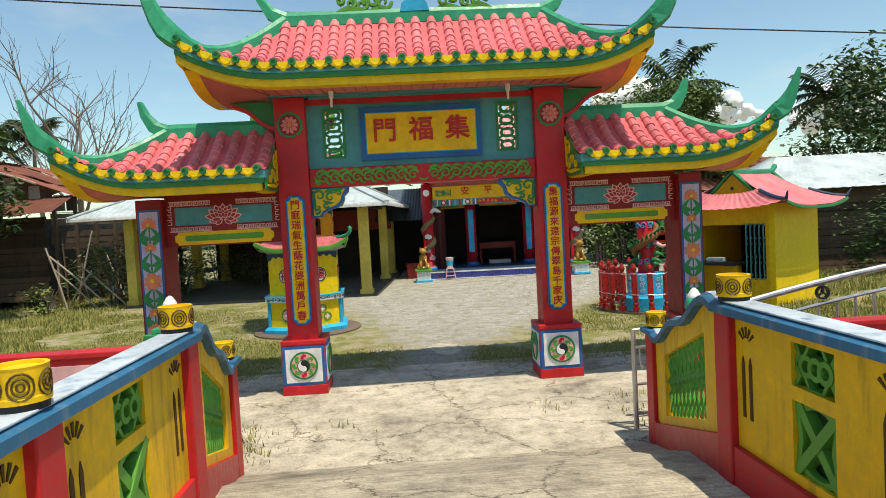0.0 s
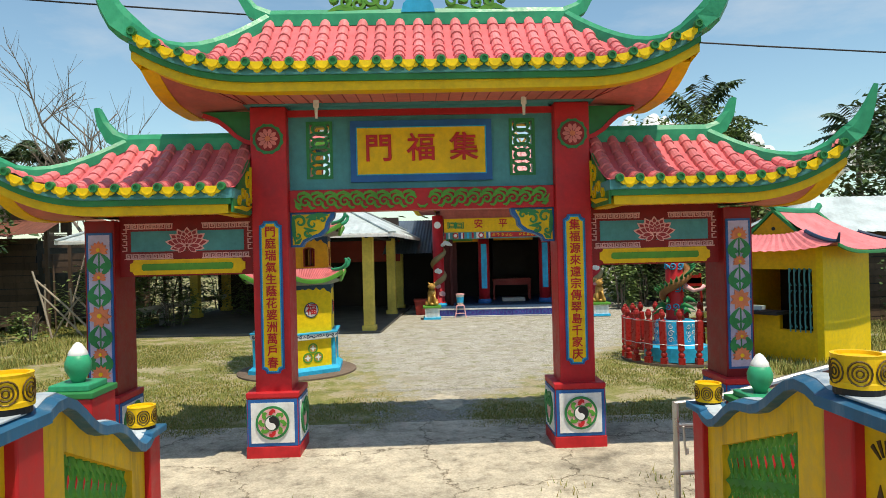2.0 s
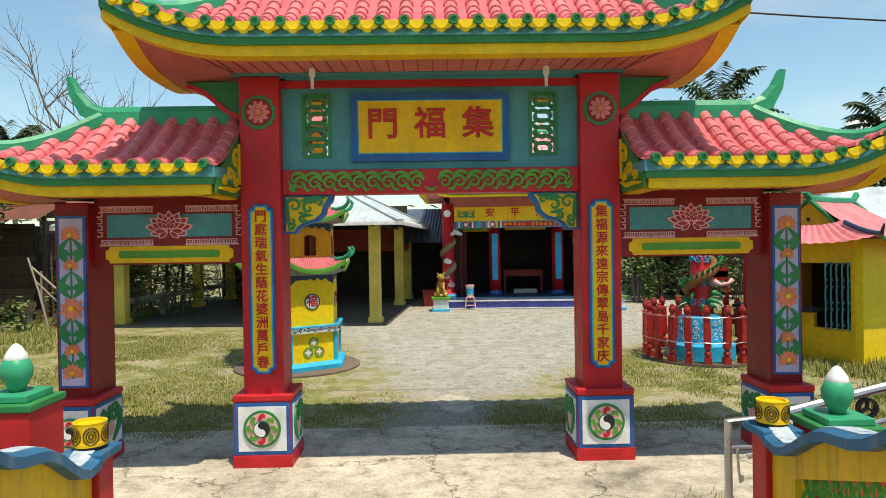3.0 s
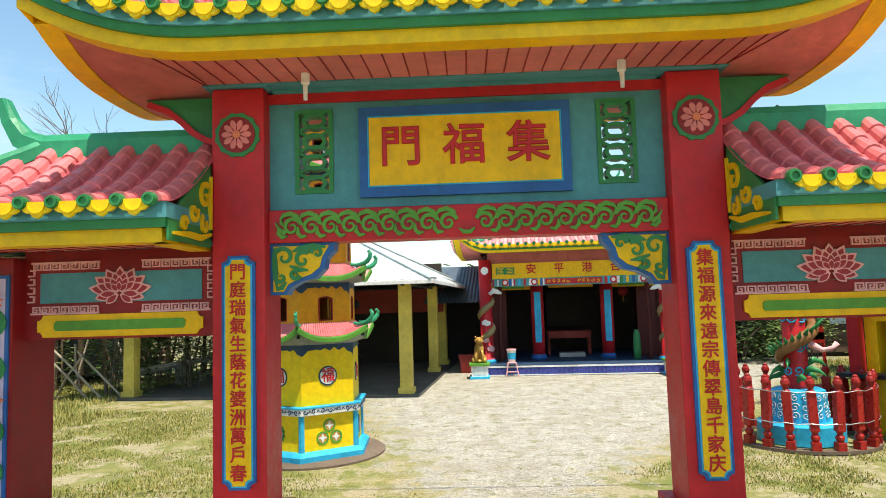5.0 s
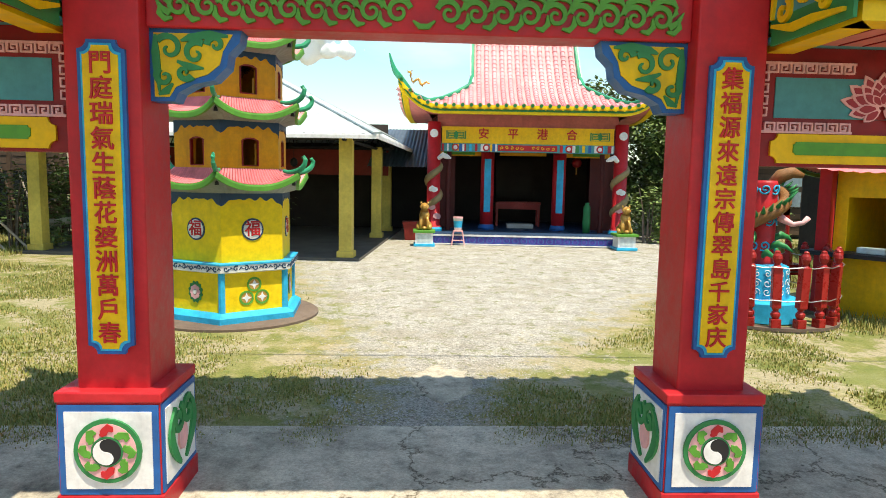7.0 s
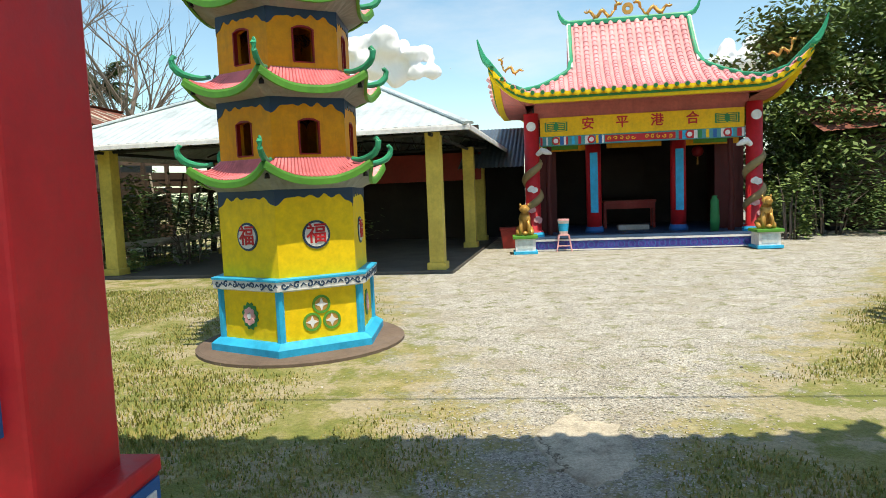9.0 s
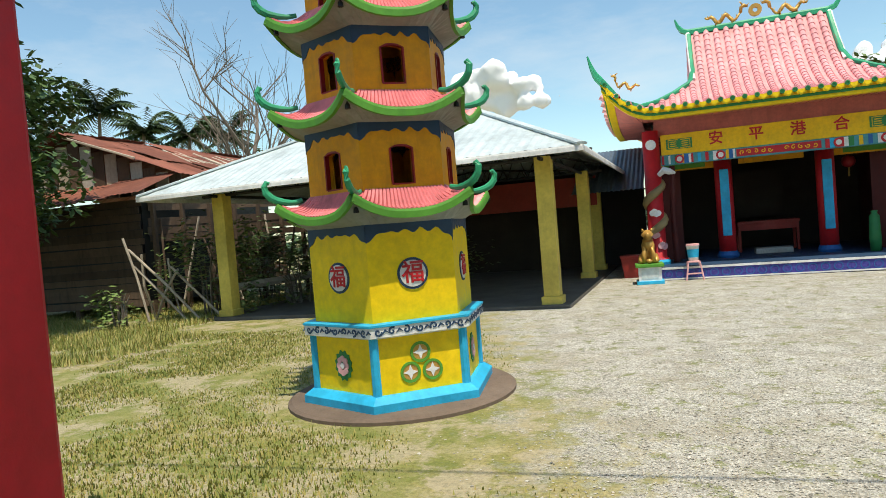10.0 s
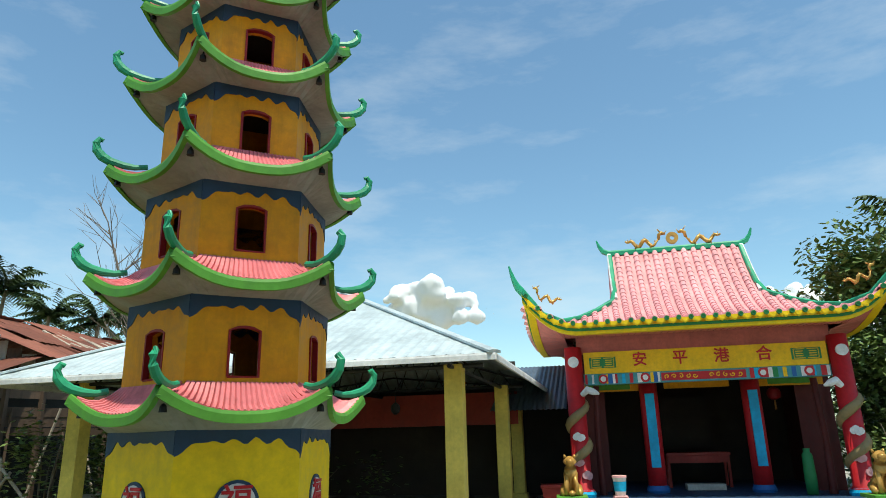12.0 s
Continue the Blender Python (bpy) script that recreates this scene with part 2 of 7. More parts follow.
    l.new(bp.outputs[0], b.inputs["Normal"])
    return m


YARD = ground_material()


def slab_material(name, base, cracks, brushed):
    """Old concrete: mottled stains, hairline cracks, and brush marks across the deck."""
    m, t, n, l, b = nodes_of(name)
    co = n.new("ShaderNodeTexCoord")
    big = noise_node(n, l, 0.9, 6, 0.7)
    mid = noise_node(n, l, 6.0, 8, 0.75)
    fine = noise_node(n, l, 70.0, 4, 0.7)
    r1 = ramp(n, [(0.30, tuple(c * 0.42 for c in base)), (0.46, tuple(c * 0.9 for c in base)), (0.6, tuple(c * 1.18 for c in base)), (0.78, tuple(c * 1.5 for c in base))])
    l.new(big.outputs[0], r1.inputs[0])
    r2 = ramp(n, [(0.30, (0.36, 0.35, 0.33)), (0.42, (0.78, 0.77, 0.75)), (0.52, (1.0, 1.0, 0.98)), (0.7, (1.2, 1.19, 1.17))])
    l.new(mid.outputs[0], r2.inputs[0])
    col = mix(n, l, 1.0, r1.outputs[0], r2.outputs[0], "MULTIPLY")
    r3 = ramp(n, [(0.3, (0.66, 0.65, 0.64)), (0.7, (1.2, 1.2, 1.18))])
    l.new(fine.outputs[0], r3.inputs[0])
    col = mix(n, l, 1.0, col, r3.outputs[0], "MULTIPLY")
    height = fine.outputs[0]
    if brushed:
        st = noise_node(n, l, 16.0, 5, 0.7, (0.12, 3.2, 0.12))
        r4 = ramp(n, [(0.35, (0.66, 0.65, 0.62)), (0.55, (1.0, 1.0, 1.0)), (0.7, (1.14, 1.13, 1.1))])
        l.new(st.outputs[0], r4.inputs[0])
        col = mix(n, l, 1.0, col, r4.outputs[0], "MULTIPLY")
        height = st.outputs[0]
    if cracks:
        warp = mix(n, l, 0.55, co.outputs["Object"], noise_node(n, l, 2.5, 5, 0.7).outputs["Color"], "ADD")
        vo = n.new("ShaderNodeTexVoronoi")
        vo.feature = "DISTANCE_TO_EDGE"
        vo.inputs["Scale"].default_value = 0.75
        l.new(warp, vo.inputs["Vector"])
        r5 = ramp(n, [(0.0, (0.22, 0.20, 0.17)), (0.004, (0.58, 0.56, 0.53)), (0.012, (1, 1, 1))])
        l.new(vo.outputs["Distance"], r5.inputs[0])
        col = mix(n, l, 1.0, col, r5.outputs[0], "MULTIPLY")
    l.new(col, b.inputs["Base Color"])
    b.inputs["Roughness"].default_value = 0.9
    bp = n.new("ShaderNodeBump")
    bp.inputs["Strength"].default_value, bp.inputs["Distance"].default_value = 0.5, 0.008
    l.new(height, bp.inputs["Height"])
    l.new(bp.outputs[0], b.inputs["Normal"])
    return m


APRON = slab_material("cracked_concrete", (0.50, 0.455, 0.365), True, False)
DECK = slab_material("brushed_concrete", (0.45, 0.405, 0.32), True, True)


# ---- builders ----
def part(name, bm, material, parent=None, label="", smooth=False):
    me = bpy.data.meshes.new(name)
    bmesh.ops.recalc_face_normals(bm, faces=bm.faces)
    bm.to_mesh(me)
    bm.free()
    me.materials.append(material)
    if smooth:
        me.shade_smooth()
    ob = new(name, me)
    if parent:
        ob.parent = parent
    if label:
        ob["label"] = label
    return ob


def thing(name, m, label, category, group="", kind=""):
    ob = new(name)
    ob.empty_display_size = 0.2
    ob.matrix_world = m
    return tagged(ob, label, category, group, kind)


def B():
    return bmesh.new()


def box(bm, x0, x1, y0, y1, z0, z1, bevel=0.0, m=None):
    vs = [bm.verts.new(Vector((x, y, z)) if m is None else m @ Vector((x, y, z))) for x in (x0, x1) for y in (y0, y1) for z in (z0, z1)]
    fs = [bm.faces.new([vs[i] for i in q]) for q in ((0, 1, 3, 2), (4, 6, 7, 5), (0, 4, 5, 1), (2, 3, 7, 6), (0, 2, 6, 4), (1, 5, 7, 3))]
    if bevel:
        es = list({e for f in fs for e in f.edges})
        bmesh.ops.bevel(bm, geom=es, offset=bevel, segments=2, affect="EDGES", profile=0.5)
    return bm


def lathe(bm, rings, n=16, centre=(0, 0), phase=0.0, cap=True):
    """rings: (radius, z) from the bottom up."""
    loops = []
    for r, z in rings:
        loops.append([bm.verts.new((centre[0] + r * math.cos(phase + 2 * math.pi * i / n), centre[1] + r * math.sin(phase + 2 * math.pi * i / n), z)) for i in range(n)])
    for a, b in zip(loops, loops[1:]):
        for i in range(n):
            bm.faces.new((a[i], a[(i + 1) % n], b[(i + 1) % n], b[i]))
    if cap:
        bm.faces.new(loops[0][::-1])
        bm.faces.new(loops[-1])
    return bm


def tube(bm, pts, radius, n=8, flat=1.0, cap=True):
    """A round or flattened tube along pts; radius is a number or a list."""
    pts = [Vector(p) for p in pts]
    loops, side = [], None
    for i, p in enumerate(pts):
        d = (pts[min(i + 1, len(pts) - 1)] - pts[max(i - 1, 0)]).normalized()
        ref = Vector((0, 0, 1)) if abs(d.z) < 0.95 else Vector((1, 0, 0))
        s = d.cross(ref).normalized()
        if side is not None and s.dot(side) < 0:
            s = -s
        side = s
        u = s.cross(d).normalized()
        r = radius[i] if isinstance(radius, (list, tuple)) else radius
        loops.append([bm.verts.new(p + r * (flat * math.cos(2 * math.pi * k / n) * s + math.sin(2 * math.pi * k / n) * u)) for k in range(n)])
    for a, b in zip(loops, loops[1:]):
        for i in range(n):
            bm.faces.new((a[i], a[(i + 1) % n], b[(i + 1) % n], b[i]))
    if cap:
        bm.faces.new(loops[0][::-1])
        bm.faces.new(loops[-1])
    return bm


def slab(bm, outline, y0, y1, m=None):
    """A flat shape in the x-z plane, thick from y0 to y1."""
    a = [bm.verts.new((m @ Vector((x, y0, z))) if m else (x, y0, z)) for x, z in outline]
    b = [bm.verts.new((m @ Vector((x, y1, z))) if m else (x, y1, z)) for x, z in outline]
    n = len(outline)
    bm.faces.new(a)
    bm.faces.new(b[::-1])
    for i in range(n):
        bm.faces.new((a[i], b[i], b[(i + 1) % n], a[(i + 1) % n]))
    return bm


def circle(cx, cz, r, n=24, rz=None):
    return [(cx + r * math.cos(2 * math.pi * i / n), cz + (rz or r) * math.sin(2 * math.pi * i / n)) for i in range(n)]


def ring(bm, cx, cz, r0, r1, y0, y1, n=24, m=None):
    f = (lambda v: m @ Vector(v)) if m else (lambda v: v)
    L = [[bm.verts.new(f((cx + r * math.cos(2 * math.pi * i / n), y, cz + r * math.sin(2 * math.pi * i / n)))) for i in range(n)] for r, y in ((r0, y0), (r1, y0), (r1, y1), (r0, y1))]
    for a, b in zip(L, L[1:] + L[:1]):
        for i in range(n):
            bm.faces.new((a[i], a[(i + 1) % n], b[(i + 1) % n], b[i]))
    return bm


def scallop(x0, x1, z0, z1, c):
    """A rectangle with notched round corners."""
    out = []
    for cx, cz, a0 in ((x0, z0, 90), (x1, z0, 180), (x1, z1, 270), (x0, z1, 0)):
        out += [(cx + c * math.cos(radians(a0 - 18 * k)), cz + c * math.sin(radians(a0 - 18 * k))) for k in range(6)]
    return out


def ribbon(bm, pts, w, y0, y1, m=None):
    """A flat stroke of width w (number or list) along 2D points in the x-z plane, raised from y0 to y1."""
    pts = [Vector(p) for p in pts]
    ls, rs = [], []
    for i, p in enumerate(pts):
        d = (pts[min(i + 1, len(pts) - 1)] - pts[max(i - 1, 0)])
        d = d.normalized() if d.length else Vector((1, 0))
        nrm = Vector((-d.y, d.x)) * 0.5 * (w[i] if isinstance(w, (list, tuple)) else w)
        ls.append(p + nrm)
        rs.append(p - nrm)
    f = (lambda v: m @ Vector(v)) if m else Vector
    rise = (y0 - y1) * 0.25 / max(1, len(pts))
    rows = [[bm.verts.new(f((p.x, y + (rise * i if y == y0 else 0.0), p.y))) for i, p in enumerate(side)] for side, y in ((ls, y0), (rs, y0), (rs, y1), (ls, y1))]
    for a, b in zip(rows, rows[1:] + rows[:1]):
        for i in range(len(pts) - 1):
            bm.faces.new((a[i], a[i + 1], b[i + 1], b[i]))
    bm.faces.new([r[0] for r in rows])
    bm.faces.new([r[-1] for r in rows][::-1])
    return bm


def spiral(cx, cz, r, turns, a0=0.0, hand=1, n=22):
    return [(cx + r * (1 - 0.85 * k / n) * math.cos(a0 + hand * 2 * math.pi * turns * k / n), cz + r * (1 - 0.85 * k / n) * math.sin(a0 + hand * 2 * math.pi * turns * k / n)) for k in range(n + 1)]


def words(name, s, size, material, parent, m, depth=0.006, label=""):
    """Raised lettering in the x-z plane of the pose m, centred."""
    cu = bpy.data.curves.new(name, "FONT")
    cu.body, cu.size, cu.extrude, cu.align_x, cu.align_y = s, size, depth, "CENTER", "CENTER"
    cu.bevel_depth, cu.bevel_resolution = size * 0.016, 0
    tmp = bpy.data.objects.new(name, cu)
    scene.collection.objects.link(tmp)
    bpy.context.view_layer.update()
    me = bpy.data.meshes.new_from_object(tmp.evaluated_get(bpy.context.evaluated_depsgraph_get()))
    bpy.data.objects.remove(tmp)
    me.transform(m @ pose(0, 0, 0, 90, 0, 0))
    me.materials.clear()
    me.materials.append(material)
    ob = new(name, me)
    ob.parent = parent
    if label:
        ob["label"] = label
    return ob


# ---- roofs ----
class Eave:
    """A curved Chinese roof over a rectangle: ridge along x, upturned corners."""

    def __init__(self, x0, x1, r0, r1, d, ze, zr, lift, flare, hip0=True, hip1=True, power=1.5, vb=0.0):
        self.x0, self.x1, self.r0, self.r1, self.d, self.ze, self.zr = x0, x1, r0, r1, d, ze, zr
        self.lift, self.flare, self.hip0, self.hip1, self.power = lift, flare, hip0, hip1, power
        self.vb = vb
        self.run = min(1.0, (x1 - x0) * 0.45)

    def corner(self, x):
        a = max(0.0, (x - (self.x1 - self.run)) / self.run) if self.hip1 else 0.0
        b = max(0.0, ((self.x0 + self.run) - x) / self.run) if self.hip0 else 0.0
        return min(1.15, max(a, b))

    def front(self, x, v):
        """A point of the front slope at x; v runs from 0 at the ridge to 1 at the eave."""
        g = self.corner(x) ** 2.3
        return Vector((x, -self.d * v - self.flare * g * v, self.ze + (self.zr - self.ze) * max(0.0, 1 - v) ** self.power + self.lift * g * v * v))

    def hip(self, v, end):
        v = max(0.0, (v - self.vb) / (1 - self.vb))
        return self.r1 + (self.x1 - self.r1) * v if end else self.r0 + (self.x0 - self.r0) * v

    def side(self, s, v, end):
        """The end slope; s runs from -1 (front) to 1 (back)."""
        x = self.hip(v, end)
        g = abs(s) ** 3 * self.corner(x) ** 2.3
        z = self.ze + (self.zr - self.ze) * max(0.0, 1 - v) ** self.power + self.lift * g * v * v
        y = s * (self.d * v + self.flare * g * v)
        return Vector((x, y, z))

    def loop(self, out=0.0, dz=0.0, n=40):
        """The eave's outline, moved out and down."""
        pts = []
        for i in range(n + 1):
            x = self.x0 + (self.x1 - self.x0) * i / n
            p = self.front(x, 1)
            pts.append(p + Vector((-out if i == 0 and not self.hip0 else out if i == n and not self.hip1 else 0.0, -out, dz)))
        if self.hip1:
            for i in range(1, 20):
                p = self.side(-1 + i / 10, 1, 1)
                pts.append(p + Vector((out, 0, dz)))
        for i in range(n + 1):
            x = self.x1 - (self.x1 - self.x0) * i / n
            p = self.front(x, 1)
            pts.append(Vector((p.x + (out if i == 0 and not self.hip1 else -out if i == n and not self.hip0 else 0.0), -p.y + out, p.z + dz)))
        if self.hip0:
            for i in range(1, 20):
                p = self.side(1 - i / 10, 1, 0)
                pts.append(p + Vector((-out, 0, dz)))
        return pts


def band(bm, e, out0, out1, z0, z1):
    """A moulding round the eave, from z1 at the top down to z0."""
    rows = [[bm.verts.new(p) for p in e.loop(o, z)] for o, z in ((out0, z1), (out1, z1), (out1, z0), (out0, z0))]
    n = len(rows[0])
    for a, b in zip(rows, rows[1:] + rows[:1]):
        for i in range(n):
            bm.faces.new((a[i], a[(i + 1) % n], b[(i + 1) % n], b[i]))
    return bm


def tile_column(pts, r, course):
    """A barrel of overlapping half-round tiles down the slope."""
    bm = B()
    loops = []
    n = 6
    total = sum((b - a).length for a, b in zip(pts, pts[1:]))
    steps = max(2, round(total / course))
    seq = []
    for k in range(steps):
        seq += [(k / steps, 0.88), ((k + 0.97) / steps, 1.12)]
    def at(f):
        f *= len(pts) - 1
        i = min(int(f), len(pts) - 2)
        return pts[i].lerp(pts[i + 1], f - i)
    for f, sc in seq:
        p = at(f)
        d = (at(min(1, f + 0.02)) - at(max(0, f - 0.02))).normalized()
        up = Vector((1, 0, 0)).cross(d)
        up = up if up.z > 0 else -up
        loops.append([bm.verts.new(p + r * sc * (math.cos(math.pi * k / n) * Vector((1, 0, 0)) + math.sin(math.pi * k / n) * up)) for k in range(n + 1)])
    for a, b in zip(loops, loops[1:]):
        for i in range(n):
            bm.faces.new((a[i], a[i + 1], b[i + 1], b[i]))
    bm.faces.new(loops[-1])
    return bm


def sweep_box(bm, pts, w, h):
    """A bar of width w and height h (numbers or lists) along pts, its top up."""
    pts = [Vector(p) for p in pts]
    loops = []
    for i, p in enumerate(pts):
        d = (pts[min(i + 1, len(pts) - 1)] - pts[max(i - 1, 0)]).normalized()
        flatd = Vector((d.x, d.y, 0))
        s = Vector((-flatd.y, flatd.x, 0)).normalized() if flatd.length > 1e-4 else Vector((0, 1, 0))
        u = d.cross(s).normalized()
        ww, hh = (w[i] if isinstance(w, list) else w) / 2, (h[i] if isinstance(h, list) else h) / 2
        loops.append([bm.verts.new(p + a * ww * s + b * hh * u) for a, b in ((-1, -1), (1, -1), (1, 0.4), (0.5, 1), (-0.5, 1), (-1, 0.4))])
    for a, b in zip(loops, loops[1:]):
        for i in range(6):
            bm.faces.new((a[i], a[(i + 1) % 6], b[(i + 1) % 6], b[i]))
    bm.faces.new(loops[0][::-1])
    bm.faces.new(loops[-1])
    return bm


def drop_tile(s):
    """The drip plate under a pan: a small scalloped drop."""
    bm = B()
    slab(bm, [(a * s, b * s) for a, b in ((-0.5, 0), (-0.5, -0.16), (-0.43, -0.29), (-0.30, -0.36), (-0.20, -0.37), (-0.13, -0.47), (0, -0.53), (0.13, -0.47), (0.20, -0.37), (0.30, -0.36), (0.43, -0.29), (0.5, -0.16), (0.5, 0))], -0.02, 0.0)
    ribbon(bm, [(0.26 * s * math.cos(a), -0.10 * s + 0.26 * s * math.sin(a)) for a in [math.pi * (1 + k / 8) for k in range(9)]], 0.05 * s, -0.026, -0.018)
    return bm


def chinese_roof(parent, e, pitch, course, inner, bands, horn, ridge_horn, tops=0.0, ridge_bar=0.16, tile=None, pan=None, slim=1.0, back_horn=1.0):
    """Pans, tile columns, eave mouldings, drip plates, boards below and green ridges, as parts under parent."""
    bm = B()
    nv = 10
    for back in (1, -1):
        n = 48
        for j in range(nv):
            for i in range(n):
                q = []
                for a, c in ((i, j), (i + 1, j), (i + 1, j + 1), (i, j + 1)):
                    v = c / nv
                    lo, hi = (e.hip(v, 0) if e.hip0 else e.x0), (e.hip(v, 1) if e.hip1 else e.x1)
                    p = e.front(lo + (hi - lo) * a / n, v)
                    q.append(bm.verts.new((p.x, p.y * back, p.z)))
                bm.faces.new(q)
    for end, flag in ((0, e.hip0), (1, e.hip1)):
        if flag:
            for j in range(nv):
                for i in range(16):
                    bm.faces.new([bm.verts.new(e.side(-1 + a / 8, c / nv, end)) for a, c in ((i, j), (i + 1, j), (i + 1, j + 1), (i, j + 1))])
    bmesh.ops.remove_doubles(bm, verts=bm.verts, dist=0.0008)
    tile, pan = tile or PINK, pan or PINKPAN
    part("roof_pan", bm, pan, parent, smooth=True)
    # tile columns, with their end discs and the drip plates between them
    count = int((e.x1 - e.x0 - 0.04) / pitch)
    start = (e.x0 + e.x1) / 2 - pitch * count / 2
    for back in (-1, 1):
        for i in range(count + 1):
            x = start + pitch * i
            v0 = 0.0
            if e.hip1 and x > e.r1:
                v0 = e.vb + (1 - e.vb) * (x - e.r1) / (e.x1 - e.r1)
            if e.hip0 and x < e.r0:
                v0 = e.vb + (1 - e.vb) * (e.r0 - x) / (e.r0 - e.x0)
            if v0 < 0.93:
                pts = []
                for k in range(9):
                    p = e.front(x, v0 + (1.02 - v0) * k / 8)
                    pts.append(Vector((p.x, p.y * -back, p.z)))
                part("barrel_tile", tile_column(pts, pitch * 0.30, course), tile, parent, smooth=False)
            end = e.front(x, 1.02)
            dm = B()
            tilt = pose(end.x, end.y * -back, end.z + 0.008, 0, 0, 0)
            slab(dm, circle(0, 0, pitch * 0.21, 12), 0.035 * back, 0.0, tilt)
            ring(dm, 0, 0, pitch * 0.12, pitch * 0.19, 0.045 * back, 0.03 * back, 12, tilt)
            part("tile_end", dm, GREEN, parent)
            if i < count:
                p = e.front(x + pitch / 2, 1.01)
                q0, q1 = e.front(x + pitch * 0.1, 1.0), e.front(x + pitch * 0.9, 1.0)
                dm = drop_tile(pitch * 0.97)
                dm.transform(pose(p.x, p.y * -back - (0.012 if back == -1 else -0.012), p.z + 0.012, 0, -math.degrees(math.atan2(q1.z - q0.z, pitch * 0.8)), 0))
                part("drip_tile", dm, LEMON, parent)
    for end, flag in ((0, e.hip0), (1, e.hip1)):
        if flag:
            m = int(2 * e.d / pitch)
            for i in range(m + 1):
                s = -1 + 2 * i / m
                pts = []
                lim = abs(s) * 0.999
                y = s * e.d
                for k in range(7):
                    v = lim + (1.02 - lim) * k / 6
                    if v <= 0.02:
                        v = 0.02
                    pts.append(e.side(max(-1, min(1, s / v)), v, end))
                if lim < 0.9:
                    bmc = B()
                    tube(bmc, pts, pitch * 0.28, 8)
                    part("barrel_tile", bmc, tile, parent)
    for nm, mat, o0, o1, z0, z1 in bands:
        part(nm, band(B(), e, o0, o1, z0, z1), mat, parent)
    # boarded soffit from the lowest moulding in to the wall plate
    zb = bands[-1][4]
    outer = e.loop(bands[-1][2], zb + 0.01)
    ix0, ix1, iy, iz = inner
    bm = B()
    a = [bm.verts.new(p) for p in outer]
    b = [bm.verts.new((max(ix0, min(ix1, p.x)), max(-iy, min(iy, p.y)), iz)) for p in outer]
    for i in range(len(a)):
        k = (i + 1) % len(a)
        try:
            bm.faces.new((a[i], a[k], b[k], b[i]))
        except ValueError:
            pass
    part("soffit", bm, SALMON, parent)
    # dark joints between the boards, along the front
    k = 0
    x = max(e.x0, ix0 - 0.2) + 0.1
    while x < min(e.x1, ix1 + 0.2):
        p = e.front(x, 1)
        a = Vector((x, p.y - bands[-1][2] + 0.01, p.z + zb + 0.008))
        b = Vector((max(ix0, min(ix1, x)), -iy - 0.02, iz - 0.003))
        part("board_joint", sweep_box(B(), [a, b], 0.007, 0.006), DARKRED, parent)
        x += 0.115
    # ridge and hips
    rx0, rx1 = (e.r0 if e.hip0 else e.x0), (e.r1 if e.hip1 else e.x1)
    bm = B()
    pts = []
    L = rx1 - rx0
    if e.hip0:
        pts += [(rx0 - ridge_horn * 0.75, 0, e.zr + tops + ridge_horn), (rx0 - ridge_horn * 0.62, 0, e.zr + tops + ridge_horn * 0.6), (rx0 - ridge_horn * 0.38, 0, e.zr + tops + ridge_horn * 0.25)]
    pts += [(rx0 + L * k / 10, 0, e.zr + tops + 0.03) for k in range(11)]
    if e.hip1:
        pts += [(rx1 + ridge_horn * 0.38, 0, e.zr + tops + ridge_horn * 0.25), (rx1 + ridge_horn * 0.62, 0, e.zr + tops + ridge_horn * 0.6), (rx1 + ridge_horn * 0.75, 0, e.zr + tops + ridge_horn)]
    h = []
    for i in range(len(pts)):
        near0 = i if e.hip0 else 9
        near1 = len(pts) - 1 - i if e.hip1 else 9
        k = min(near0, near1)
        h.append(ridge_bar * (0.25, 0.55, 0.85, 1.0)[min(k, 3)])
    sweep_box(bm, pts, 0.11, h)
    part("ridge", bm, HORN, parent)
    for end, flag in ((0, e.hip0), (1, e.hip1)):
        if not flag:
            continue
        sg = 1 if end else -1
        for s in (-1, 1):
            pts = [e.side(s, max(0.02, k / 9), end) + Vector((0, 0, 0.035)) for k in range(10)]
            c = pts[-1]
            hn = horn if s < 0 else horn * back_horn
            for k in range(1, 6):
                f = k / 5
                pts.append(c + Vector((sg * hn * 0.42 * f, s * hn * 0.22 * f, hn * (0.25 * f + 0.75 * f * f))))
            hs = [slim * v for v in [0.12] * 8 + [0.16, 0.2, 0.2, 0.17, 0.13, 0.09, 0.04]]
            ws = [0.10] * 10 + [0.09, 0.08, 0.07, 0.05, 0.03]
            part("hip_ridge", sweep_box(B(), pts, ws, hs), HORN, parent)


# ---- ground, bridge ----
bm = B()
xs = [-2000, -300, -80, -30] + [-16 + 1.0 * i for i in range(33)] + [30, 80, 300, 2000]
ys = [-2000, -300, -60, -20] + [-8 + 1.0 * i for i in range(41)] + [60, 120, 400, 2000]
grid = [[bm.verts.new((x, y, 0.03 * (noise.noise((x * 0.4, y * 0.4, 0)) - 0.3) if abs(x) > 3.4 and abs(x) < 20 and 9 < y < 30 else 0.0)) for x in xs] for y in ys]
for j in range(len(ys) - 1):
    for i in range(len(xs) - 1):
        bm.faces.new((grid[j][i], grid[j][i + 1], grid[j + 1][i + 1], grid[j + 1][i]))
ground = tagged(part("ground", bm, YARD, smooth=True), "sunlit yard of pale gravel and patchy dry grass", "ground", kind="structure")

